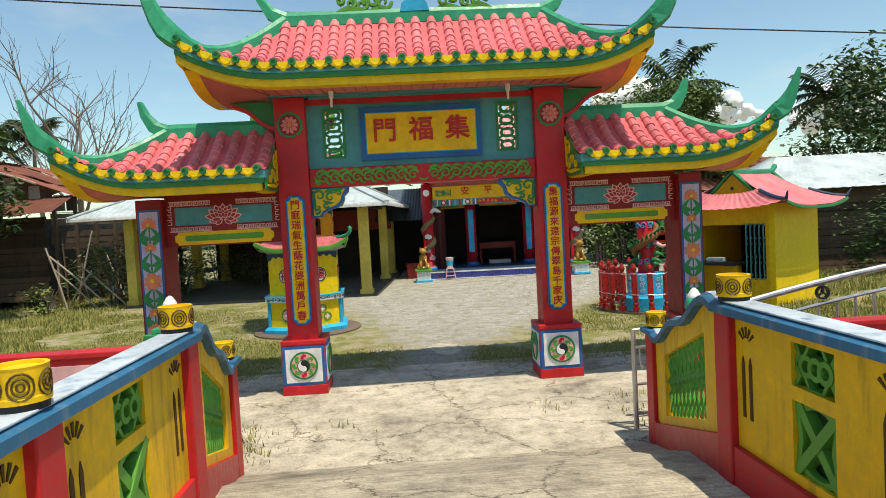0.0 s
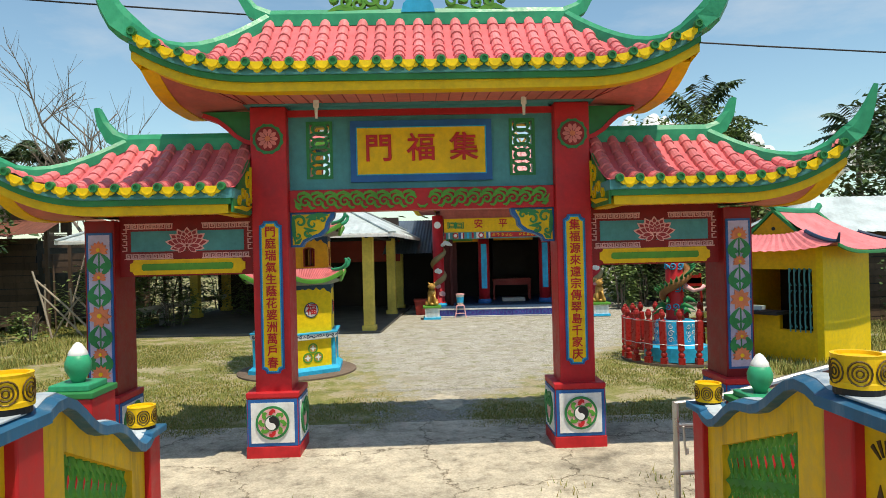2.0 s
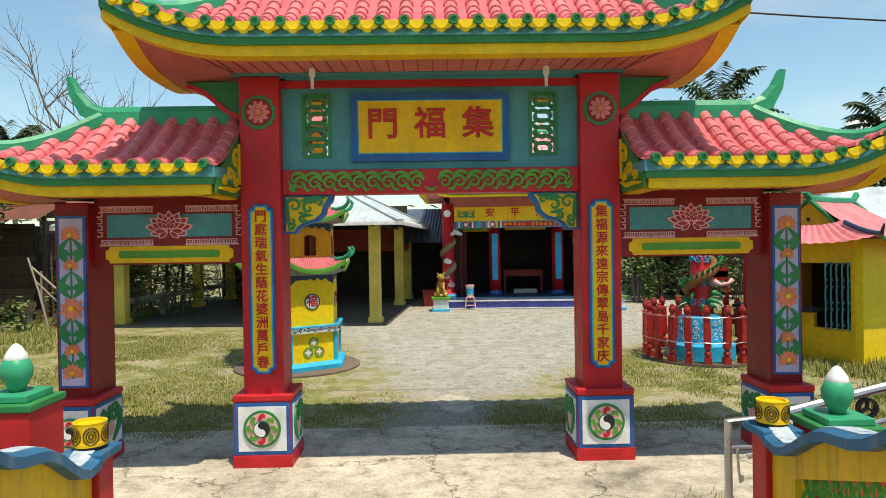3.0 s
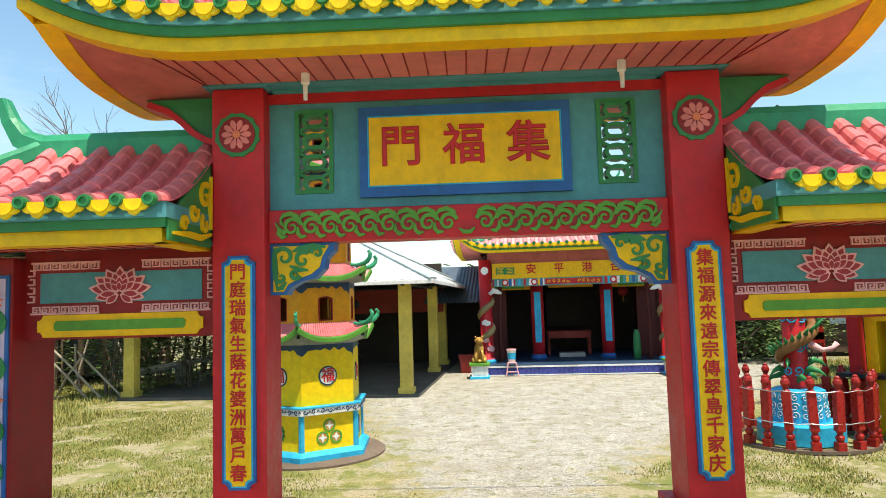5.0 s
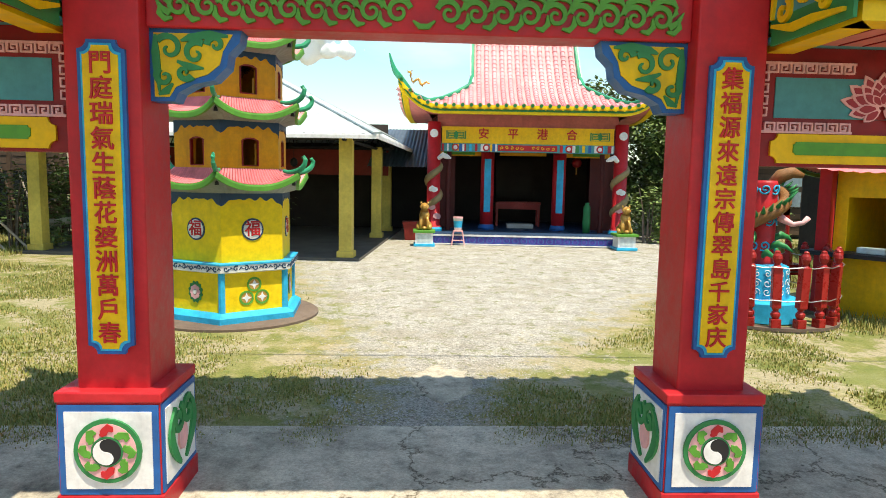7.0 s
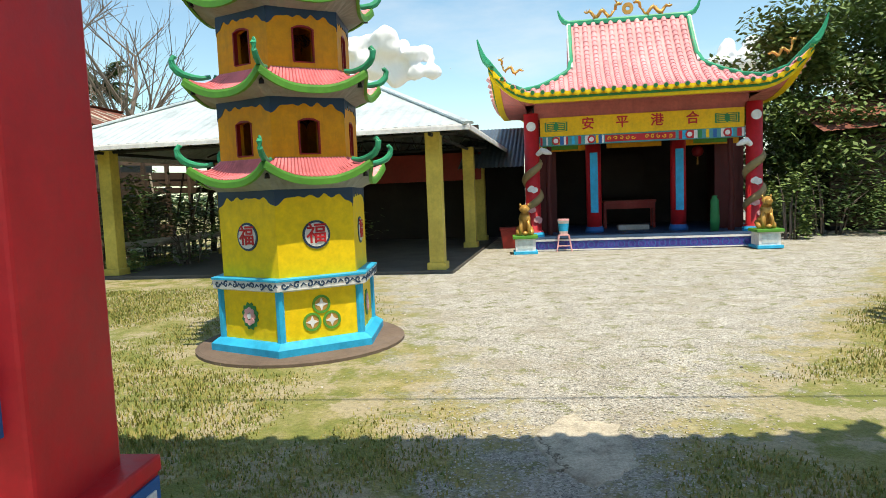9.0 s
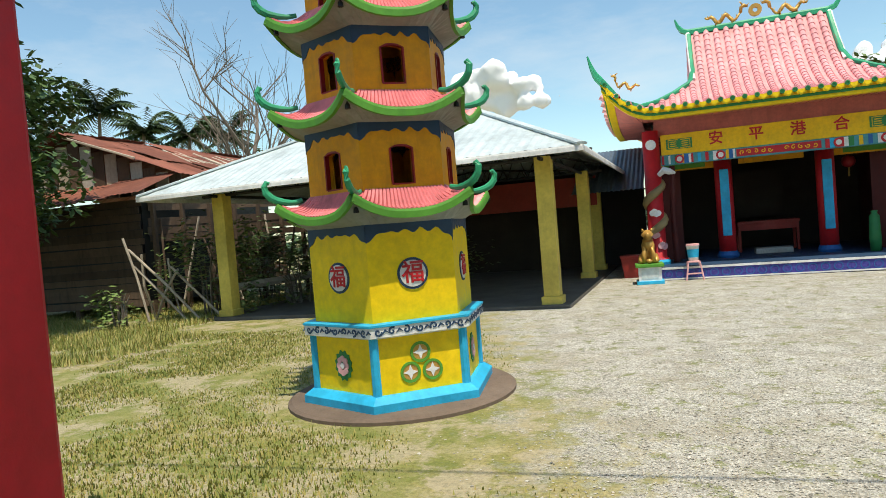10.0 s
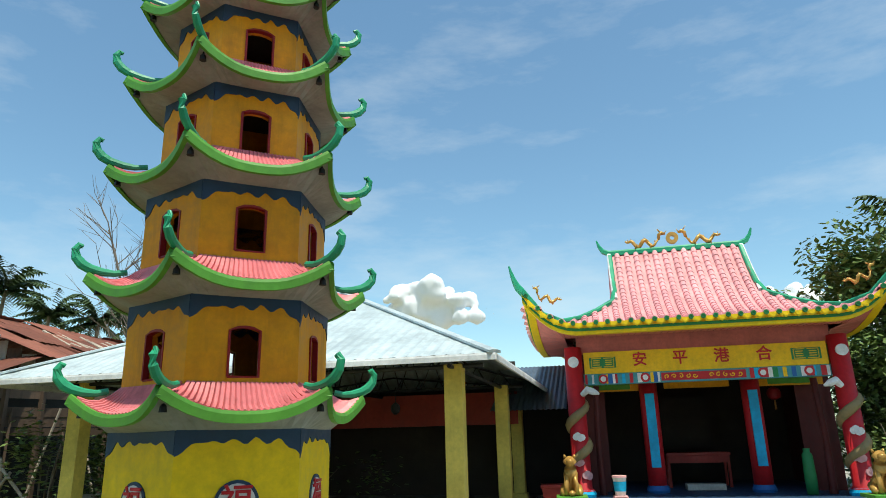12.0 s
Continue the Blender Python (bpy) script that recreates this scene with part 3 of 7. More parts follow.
bm = B()
box(bm, -3.6, 3.6, 5.2, 8.73, -0.1, 0.008, 0.006)
tagged(part("pavement_gate", bm, APRON), "cracked sun-bleached concrete apron under the gate", "pavement", kind="structure")
bm = B()
prof = [(-6.0, 0.02), (-4.0, 0.45), (3.72, 0.45), (4.35, 0.34), (4.95, 0.13), (5.38, 0.018)]
for (ya, za), (yb, zb) in zip(prof, prof[1:]):
    wa, wb = (1.62 if ya <= 3.72 else 1.62 + 0.1 * (ya - 3.72)), (1.62 if yb <= 3.72 else 1.62 + 0.1 * (yb - 3.72))
    bm.faces.new([bm.verts.new(c) for c in ((-wa, ya, za), (wa, ya, za), (wb, yb, zb), (-wb, yb, zb))])
    for s in (-1, 1):
        bm.faces.new([bm.verts.new(c) for c in ((s * wa, ya, za), (s * wb, yb, zb), (s * wb, yb, -0.2), (s * wa, ya, -0.2))])
bmesh.ops.remove_doubles(bm, verts=bm.verts, dist=0.001)
tagged(part("bridge_deck", bm, DECK), "brushed concrete bridge deck sloping down to the gate", "bridge", kind="structure")


def prism_path(bm, plan, lo, hi, t):
    """A wall of thickness t along plan points (x, y), with its foot and top heights per point."""
    rows = [[], [], [], []]
    for i, (x, y) in enumerate(plan):
        a, b = Vector(plan[max(0, i - 1)]), Vector(plan[min(len(plan) - 1, i + 1)])
        d = (b - a).normalized()
        nrm = Vector((-d.y, d.x)) * t / 2
        for r, (sg, z) in zip(rows, ((1, lo[i]), (-1, lo[i]), (-1, hi[i]), (1, hi[i]))):
            r.append(bm.verts.new((x + sg * nrm.x, y + sg * nrm.y, z)))
    for a, b in zip(rows, rows[1:] + rows[:1]):
        for i in range(len(plan) - 1):
            bm.faces.new((a[i], a[i + 1], b[i + 1], b[i]))
    bm.faces.new([r[0] for r in rows])
    bm.faces.new([r[-1] for r in rows][::-1])
    return bm


r = random.Random(4)
out = [(0.24 * (1 + 0.22 * r.uniform(-1, 1)) * math.cos(a) + 0.22, 0.40 * (1 + 0.2 * r.uniform(-1, 1)) * math.sin(a) + 9.62) for a in [2 * math.pi * k / 26 for k in range(26)]]
bm = B()
top = [bm.verts.new((x, y, 0.012)) for x, y in out]
foot = [bm.verts.new((0.22 + (x - 0.22) * 1.06, 9.62 + (y - 9.62) * 1.06, -0.01)) for x, y in out]
bm.faces.new(top)
for k in range(26):
    bm.faces.new((top[k], foot[k], foot[(k + 1) % 26], top[(k + 1) % 26]))
tagged(part("pavement_patch", bm, APRON), "bare pale concrete patch in the gravel", "pavement", kind="structure")

# ---- gate ----
PETAL = paint("lotus_petal", (0.36, 0.035, 0.05), 0.5, 0.2)
PETALPINK = paint("salmon_petal", (0.74, 0.22, 0.20), 0.5, 0.2)
ORANGE = paint("orange_petal", (0.75, 0.22, 0.10), 0.5, 0.2)
LILAC = paint("lilac_paint", (0.52, 0.45, 0.62), 0.55, 0.2)
gate = thing("temple_gate", pose(0, 7.85, 0), "red Chinese temple gate with pink tiled roofs and painted panels", "gate")


def yin_yang(parent, m, r):
    g = part("medallion", slab(B(), circle(0, 0, r, 28), -0.012, 0, m), GREEN, parent, "green ringed yin-yang medallion")
    part("medallion_field", slab(B(), circle(0, 0, r * 0.86, 28), -0.0145, -0.010, m), ROSE, g)
    for k in range(8):
        a = k * math.pi / 4 + 0.5
        part("petal", ribbon(B(), [(r * (0.64 + 0.10 * math.sin(0.9 * j)) * math.cos(a + 0.11 * j), r * (0.64 + 0.10 * math.sin(0.9 * j)) * math.sin(a + 0.11 * j)) for j in range(7)], [r * w for w in (0.05, 0.18, 0.26, 0.20, 0.24, 0.14, 0.04)], -0.018 - 0.0004 * k, -0.012, m), RED if k % 4 == 1 else LIME, g)
    part("heart_ring", slab(B(), circle(0, 0, r * 0.47, 24), -0.0185, -0.012, m), GREEN, g)
    part("yin", slab(B(), circle(0, 0, r * 0.42, 24), -0.0215, -0.012, m), BLACK, g)
    pts = [(r * 0.40 * math.cos(a), r * 0.40 * math.sin(a)) for a in [math.pi / 2 + math.pi * k / 12 for k in range(13)]]
    pts += [(r * 0.20 * math.cos(a), -r * 0.20 + r * 0.20 * math.sin(a)) for a in [-math.pi / 2 + math.pi * k / 8 for k in range(1, 9)]]
    pts += [(-r * 0.20 * math.sin(a), r * 0.20 - r * 0.20 * math.cos(a)) for a in [math.pi * k / 8 for k in range(1, 8)]]
    part("yang", slab(B(), pts, -0.0245, -0.016, m), WHITE, g)


def carved_leaf(parent, m, w, h):
    """A green scroll painted on a plinth's flank."""
    bm = B()
    for s in (-1, 1):
        ribbon(bm, [(s * w * (0.1 + 0.32 * math.sin(2.6 * k / 10)), h * (-0.40 + 0.08 * k)) for k in range(11)], [w * 0.05 + w * 0.12 * math.sin(math.pi * k / 10) for k in range(11)], -0.012, -0.001, m)
        ribbon(bm, spiral(s * w * 0.18, h * 0.22, w * 0.2, 1.2, 1.0, s), w * 0.09, -0.013, -0.001, m)
    part("leaf_scroll", bm, GREEN, parent)
    part("blossom", slab(B(), circle(0, -0.02, w * 0.16, 12, h * 0.2), -0.010, 0, m), ROSE, parent)


def plinth(parent, cx, w, d, h):
    bm = B()
    box(bm, cx - w / 2 - 0.012, cx + w / 2 + 0.012, -d / 2 - 0.012, d / 2 + 0.012, 0.0, 0.11, 0.006)
    box(bm, cx - w / 2, cx + w / 2, -d / 2, d / 2, 0.11, h - 0.05)
    box(bm, cx - w / 2 - 0.01, cx + w / 2 + 0.01, -d / 2 - 0.01, d / 2 + 0.01, h - 0.05, h, 0.008)
    p = part("plinth", bm, RED, parent, "red plinth with blue-framed white panels")
    for k in range(4):
        ww, off = (w, d / 2) if k % 2 == 0 else (d, w / 2)
        m = pose(cx, 0, 0, 0, 0, 90 * k) @ pose(0, -off, h / 2 + 0.03)
        f = part("panel_frame", slab(B(), [(-ww / 2 + 0.006, -h / 2 + 0.085), (ww / 2 - 0.006, -h / 2 + 0.085), (ww / 2 - 0.006, h / 2 - 0.09), (-ww / 2 + 0.006, h / 2 - 0.09)], -0.008, 0.0, m), BLUE, p)
        part("panel", slab(B(), [(-ww / 2 + 0.035, -h / 2 + 0.115), (ww / 2 - 0.035, -h / 2 + 0.115), (ww / 2 - 0.035, h / 2 - 0.12), (-ww / 2 + 0.035, h / 2 - 0.12)], -0.014, -0.006, m), WHITE, p)
        mm = m @ pose(0, -0.014, 0)
        if k % 2 == 0:
            yin_yang(p, mm, min(ww, h) * 0.33)
        else:
            carved_leaf(p, mm, ww * 0.8, h * 0.62)


def rosette(parent, m, r):
    star = [(r * (1.0 if k % 2 else 0.92) * math.cos(math.pi * k / 12), r * (1.0 if k % 2 else 0.92) * math.sin(math.pi * k / 12)) for k in range(24)]
    g = part("rosette", slab(B(), star, -0.012, 0, m), GREEN, parent, "green-edged flower rosette")
    part("rosette_disc", slab(B(), circle(0, 0, r * 0.78, 24), -0.018, -0.01, m), DARKRED, g)
    for k in range(10):
        a = k * math.pi / 5
        d, q = Vector((math.cos(a), math.sin(a))), Vector((-math.sin(a), math.cos(a)))
        out = [d * r * 0.12, d * r * 0.42 - q * r * 0.13, d * r * 0.58 - q * r * 0.10, d * r * 0.66, d * r * 0.58 + q * r * 0.10, d * r * 0.42 + q * r * 0.13]
        part("petal", slab(B(), [tuple(v) for v in out], -0.024, -0.016 - 0.0005 * k, m), PETALPINK, g)
    part("flower_heart", slab(B(), circle(0, 0, r * 0.17, 12), -0.028, -0.02, m), ORANGE, g)


def couplet(parent, cx, chars, y):
    w, z0, z1 = 0.205, 0.765, 2.165
    a = part("plaque", slab(B(), scallop(cx - w / 2, cx + w / 2, z0, z1, 0.04), y - 0.02, y), BLUE, parent, "yellow couplet plaque with red characters")
    part("plaque_line", slab(B(), scallop(cx - w / 2 + 0.016, cx + w / 2 - 0.016, z0 + 0.016, z1 - 0.016, 0.04), y - 0.024, y - 0.018), CYAN, a)
    part("plaque_field", slab(B(), scallop(cx - w / 2 + 0.026, cx + w / 2 - 0.026, z0 + 0.026, z1 - 0.026, 0.04), y - 0.029, y - 0.022), YELLOW, a)
    n = len(chars)
    for i, ch in enumerate(chars):
        z = z1 - 0.105 - (z1 - z0 - 0.20) * i / (n - 1)
        words("character", ch, 0.104, RED, a, pose(cx, y - 0.031, z), 0.003)


for s, chars in ((-1, "門庭瑞氣生蔭花婆洲萬戶春"), (1, "集福源來遠宗傳翠島千家庆")):
    bm = B()
    box(bm, s * 1.41 - 0.165, s * 1.41 + 0.165, -0.17, 0.17, 0.55, 3.22, 0.012)
    part("pillar", bm, RED, gate)
    plinth(gate, s * 1.41, 0.46, 0.46, 0.6)
    couplet(gate, s * 1.405, chars, -0.17)
    rosette(gate, pose(s * 1.41, -0.17, 2.92), 0.145)
    bm = B()
    box(bm, s * 1.41 - 0.2, s * 1.41 + 0.2, -0.205, 0.205, 3.22, 3.26, 0.008)
    part("pillar_cap", bm, TEAL, gate)
    # outer pillar with a flower panel
    bm = B()
    box(bm, s * 2.96 - 0.135, s * 2.96 + 0.135, -0.17, 0.26, 0.5, 2.2, 0.01)
    part("side_pillar", bm, DARKRED, gate)
    plinth(gate, s * 2.955, 0.36, 0.5, 0.6)
    fp = part("flower_panel", slab(B(), [(s * 2.955 - 0.115, 0.68), (s * 2.955 + 0.115, 0.68), (s * 2.955 + 0.115, 2.09), (s * 2.955 - 0.115, 2.09)], -0.185, -0.17), BLUE, gate, "lilac panel of orange lotus flowers on green leaves")
    part("panel_field", slab(B(), [(s * 2.955 - 0.095, 0.70), (s * 2.955 + 0.095, 0.70), (s * 2.955 + 0.095, 2.07), (s * 2.955 - 0.095, 2.07)], -0.190, -0.182), LILAC, fp)
    for zc, sc in ((1.93, 0.8), (1.68, 0.6), (1.33, 1.0), (0.98, 0.65), (0.80, 0.85)):
        bm = B()
        for k in range(9):
            a = radians(-20 + 27.5 * k) if sc < 1 else radians(40 * k)
            r = 0.105 * sc
            slab(bm, [(s * 2.955 + 0.2 * r * math.sin(a), zc - 0.2 * r * math.cos(a)), (s * 2.955 + r * math.cos(a) * 0.62 + 0.22 * r * math.sin(a), zc + r * math.sin(a) * 0.62 - 0.22 * r * math.cos(a)), (s * 2.955 + r * math.cos(a), zc + r * math.sin(a)), (s * 2.955 + r * math.cos(a) * 0.62 - 0.22 * r * math.sin(a), zc + r * math.sin(a) * 0.62 + 0.22 * r * math.cos(a)), (s * 2.955 - 0.2 * r * math.sin(a), zc + 0.2 * r * math.cos(a))], -0.198 - 0.0009 * k, -0.188)
        part("lotus", bm, ORANGE, fp)
        part("lotus_heart", slab(B(), circle(s * 2.955, zc + 0.006, 0.022 * sc, 8), -0.212, -0.19), YELLOW, fp)
    for zc in (1.80, 1.52, 1.14, 0.90):
        bm = B()
        for q in (-1, 1):
            ribbon(bm, [(s * 2.955 + q * 0.07 * math.sin(math.pi * k / 8) + q * 0.012, zc - 0.10 + 0.026 * k) for k in range(9)], [0.012, 0.034, 0.05, 0.056, 0.054, 0.046, 0.036, 0.022, 0.006], -0.197, -0.189)
            ribbon(bm, [(s * 2.955 + q * (0.01 + 0.085 * k / 6), zc - 0.02 + 0.05 * (k / 6) ** 2) for k in range(7)], [0.014, 0.036, 0.05, 0.05, 0.04, 0.024, 0.004], -0.1985, -0.1905)
        ribbon(bm, [(s * 2.955, zc - 0.14 + 0.04 * k) for k in range(8)], 0.012, -0.1975, -0.1895)
        part("leaves", bm, GREEN, fp)
    # frieze with key pattern and lotus
    x0, x1 = 1.575, 2.825
    bm = B()
    box(bm, *sorted((s * x0, s * x1)), -0.06, 0.10, 1.68, 2.24)
    fr = part("frieze", bm, DARKRED, gate, "dark red frieze with key pattern and lotus")
    xc = (x0 + x1) / 2
    part("frieze_field", slab(B(), [(s * xc - 0.52, 1.91), (s * xc + 0.52, 1.91), (s * xc + 0.52, 2.10), (s * xc - 0.52, 2.10)], -0.066, -0.06), TEAL, fr)
    for row, up in ((1.865, 1), (2.145, -1)):
        for q in (-1, 1):
            for k in range(7):
                xa = s * xc + q * (0.17 + 0.062 * k)
                pts = [(-0.026, -0.021), (-0.026, 0.021), (0.020, 0.021), (0.020, -0.010), (-0.006, -0.010), (-0.006, 0.006), (0.006, 0.006)]
                bm = ribbon(B(), [(xa + q * a, row + up * b) for a, b in pts], 0.0115, -0.072, -0.06)
                ribbon(bm, [(xa - 0.036, row - up * 0.021), (xa + 0.036, row - up * 0.021)], 0.0115, -0.0725, -0.06)
                part("key_motif", bm, ROSE, fr)
    for q in (-1, 1):
        for k in range(4):
            bm = B()
            ribbon(bm, [(s * xc + q * 0.60, 1.92 + 0.055 * k), (s * xc + q * 0.56, 1.92 + 0.055 * k), (s * xc + q * 0.56, 1.955 + 0.055 * k), (s * xc + q * 0.585, 1.955 + 0.055 * k)], 0.0115, -0.0715, -0.06)
            part("key_motif", bm, ROSE, fr)
    o = Vector((s * xc, 1.965))
    lot = part("lotus_ground", slab(B(), circle(o.x, o.y + 0.015, 0.085, 24, 0.07), -0.072, -0.064), DARKRED, fr, "lotus with pale outlined dark red petals")
    rows = ((0.185, (-78, -52, -26, 0, 26, 52, 78), 0.19), (0.150, (-108, -66, -39, -13, 13, 39, 66, 108), 0.21), (0.118, (-140, -98, -50, -25, 0, 25, 50, 98, 140), 0.22), (0.080, (-36, 0, 36), 0.26))
    for layer, (rr, fan, wd) in enumerate(rows):
        for k, deg in enumerate(fan):
            a = radians(90 - deg)
            d = Vector((math.cos(a) * 1.12, math.sin(a) * (0.92 if abs(deg) < 90 else 0.75)))
            sd = Vector((-math.sin(a), math.cos(a))) * rr * wd
            y = -0.076 - 0.004 * layer - 0.0004 * k
            for grow, mt, dy in ((1.0, ROSE, 0.0), (0.72, PETAL, -0.002)):
                out = [d * rr * (0.58 + (f - 0.58) * grow) + sd * w * grow for f, w in ((0.12, -0.25), (0.40, -0.8), (0.66, -0.95), (0.86, -0.55), (1.0, 0), (0.86, 0.55), (0.66, 0.95), (0.40, 0.8), (0.12, 0.25))]
                part("petal", slab(B(), [tuple(o + v) for v in out], y + dy, y + dy + 0.006), mt, lot)
    bar = part("cartouche", slab(B(), scallop(s * xc - 0.53, s * xc + 0.53, 1.695, 1.835, 0.035), -0.075, -0.06), YELLOW, gate, "yellow cartouche with a green bar")
    part("bar", slab(B(), scallop(s * xc - 0.42, s * xc + 0.42, 1.735, 1.797, 0.012), -0.082, -0.07), LIME, bar)
    # scrolled corner bracket under the beam
    out = [(s * 1.245, 2.245), (s * 0.83, 2.245), (s * 0.84, 2.19), (s * 0.89, 2.14), (s * 0.90, 2.08), (s * 0.96, 2.02), (s * 1.05, 2.0), (s * 1.12, 1.96), (s * 1.14, 1.92), (s * 1.245, 1.92)]
    br = part("bracket", slab(B(), out, -0.06, 0.06), BLUE, gate, "carved corner bracket in green and yellow")
    inn = [(s * 1.225, 2.225), (s * 0.87, 2.225), (s * 0.915, 2.15), (s * 0.93, 2.09), (s * 0.985, 2.045), (s * 1.06, 2.02), (s * 1.13, 1.985), (s * 1.16, 1.94), (s * 1.225, 1.94)]
    part("bracket_field", slab(B(), inn, -0.066, -0.058), YELLOW, br)
    bm = B()
    for q, (cx, cz, r, hd, a0) in enumerate(((1.155, 2.155, 0.062, 1, 0.6), (1.035, 2.135, 0.055, -1, 2.2), (0.945, 2.175, 0.040, 1, 0.0), (1.175, 2.030, 0.042, -1, 1.0), (1.085, 2.050, 0.035, 1, 3.6))):
        ribbon(bm, spiral(s * cx, cz, r, 1.05, a0 if s > 0 else math.pi - a0, hd * s), [0.030 - 0.0010 * k for k in range(23)], -0.076 - 0.0008 * q, -0.06)
    for q, pts in enumerate((((0.89, 2.215), (0.97, 2.222), (1.06, 2.205), (1.10, 2.19)), ((1.215, 2.215), (1.215, 2.14), (1.21, 2.07), (1.20, 1.96)), ((1.12, 2.10), (1.06, 2.075), (1.0, 2.07)), ((1.205, 1.95), (1.17, 1.965), (1.14, 2.0)))):
        ribbon(bm, [(s * x, z) for x, z in pts], [0.012] + [0.034] * (len(pts) - 2) + [0.008], -0.0745 + 0.0009 * q, -0.06)
    part("scroll", bm, GREEN, br)
    # curved bracket at the pillar's outer flank below the main roof
    out = [(s * 1.575, 3.2), (s * 2.05, 3.2), (s * 1.98, 3.15), (s * 1.86, 3.08), (s * 1.76, 2.98), (s * 1.66, 2.92), (s * 1.575, 2.9)]
    fb = part("flank_bracket", slab(B(), out, -0.06, 0.06), GREEN, gate)
    ribbon_pts = [(s * 2.03, 3.17), (s * 1.9, 3.12), (s * 1.8, 3.04), (s * 1.73, 2.97), (s * 1.64, 2.915), (s * 1.575, 2.895)]
    part("bracket_edge", ribbon(B(), ribbon_pts, 0.04, -0.075, 0.075), RED, fb)

# panel between the pillars, with two pierced screens
bm = B()
for x0, x1, z0, z1 in ((-1.245, -1.08, 2.45, 3.14), (-0.835, 0.835, 2.45, 3.14), (1.08, 1.245, 2.45, 3.14), (-1.08, -0.835, 2.45, 2.555), (-1.08, -0.835, 3.095, 3.14), (0.835, 1.08, 2.45, 2.555), (0.835, 1.08, 3.095, 3.14)):
    box(bm, x0, x1, -0.05, 0.05, z0, z1)
bmesh.ops.remove_doubles(bm, verts=bm.verts, dist=0.0005)
part("name_wall", bm, TEAL, gate)
bm = B()
box(bm, -1.245, 1.245, -0.10, 0.10, 2.245, 2.45, 0.008)
bmr = part("beam", bm, RED, gate)
bm = B()
box(bm, -1.245, 1.245, -0.08, 0.08, 3.14, 3.2)
part("top_rail", bm, RED, gate)
bm = B()
box(bm, -1.21, 1.21, -0.10, 0.10, 3.2, 3.225)
part("top_fillet", bm, TEAL, gate)
part("wall_plate", box(B(), -1.62, 1.62, -0.215, 0.215, 3.226, 3.262), TEAL, gate)
for s in (-1, 1):
    bm = B()
    xc = s * 0.9575
    ring_z = [2.555 + 0.54 * (k + 0.5) / 4 for k in range(4)]
    for x0, x1, z0, z1 in ((xc - 0.1225, xc - 0.095, 2.555, 3.095), (xc + 0.095, xc + 0.1225, 2.555, 3.095), (xc - 0.095, xc + 0.095, 2.555, 2.575), (xc - 0.095, xc + 0.095, 3.075, 3.095)):
        box(bm, x0, x1, -0.062, 0.03, z0, z1)
    scr = part("pierced_screen", bm, GREEN, gate, "green pierced screen of linked ovals")
    for k, z in enumerate(ring_z):
        part("oval", ring(B(), xc, z, 0.036, 0.055, -0.055, 0.02, 16, Matrix.Translation((xc, 0, 0)) @ Matrix.Diagonal((1.45, 1, 1, 1)) @ Matrix.Translation((-xc, 0, 0))), GREEN, scr)
        part("lattice_bar", ribbon(B(), [(xc - 0.095, z + 0.062), (xc - 0.04, z + 0.035), (xc + 0.04, z + 0.035), (xc + 0.095, z + 0.062)], 0.02, -0.05, 0.015), GREEN, scr)
        part("lattice_bar", ribbon(B(), [(xc - 0.095, z - 0.062), (xc - 0.04, z - 0.035), (xc + 0.04, z - 0.035), (xc + 0.095, z - 0.062)], 0.02, -0.049, 0.014), GREEN, scr)
nb = part("name_board", slab(B(), [(-0.665, 2.515), (0.665, 2.515), (0.665, 3.09), (-0.665, 3.09)], -0.085, -0.05), BLUE, gate, "yellow name board in a blue frame")
part("board_field", slab(B(), [(-0.60, 2.585), (0.60, 2.585), (0.60, 3.02), (-0.60, 3.02)], -0.092, -0.08), YELLOW, nb)
bm = B()
for x0, x1, z0, z1 in ((-0.61, 0.61, 3.02, 3.028), (-0.61, 0.61, 2.577, 2.585), (-0.61, -0.602, 2.585, 3.02), (0.602, 0.61, 2.585, 3.02)):
    box(bm, x0, x1, -0.094, -0.082, z0, z1)
part("board_line", bm, CYAN, nb)
for i, ch in enumerate("門福集"):
    words("character", ch, 0.275, RED, nb, pose(-0.40 + 0.40 * i, -0.097, 2.815), 0.006)
# green scroll frieze on the beam
bm = B()
for s in (-1, 1):
    for k in range(9):
        x = s * (0.115 + 0.122 * k)
        ribbon(bm, spiral(x, 2.338, 0.058, 1.35, math.pi * (0.9 if s > 0 else 0.1), -s, 26), [0.026 - 0.0006 * j for j in range(27)], -0.1125 - 0.0004 * k, -0.10)
        ribbon(bm, [(x - s * 0.052, 2.36), (x - s * 0.035, 2.405), (x + s * 0.01, 2.424), (x + s * 0.055, 2.412), (x + s * 0.075, 2.385)], [0.010, 0.026, 0.030, 0.024, 0.006], -0.1145 - 0.0004 * k, -0.10)
        ribbon(bm, [(x + s * 0.03, 2.282), (x + s * 0.062, 2.276), (x + s * 0.085, 2.30), (x + s * 0.082, 2.34)], [0.010, 0.026, 0.026, 0.006], -0.116 - 0.0004 * k, -0.10)
        ribbon(bm, [(x + s * 0.05, 2.345), (x + s * 0.068, 2.365), (x + s * 0.066, 2.39)], [0.008, 0.022, 0.004], -0.1175, -0.10)
    ribbon(bm, [(s * 1.13, 2.30), (s * 1.17, 2.325), (s * 1.195, 2.37)], [0.03, 0.024, 0.004], -0.1185, -0.10)
ribbon(bm, [(-0.05, 2.30), (-0.02, 2.275), (0.02, 2.275), (0.05, 2.30)], [0.008, 0.024, 0.024, 0.008], -0.1185, -0.10)
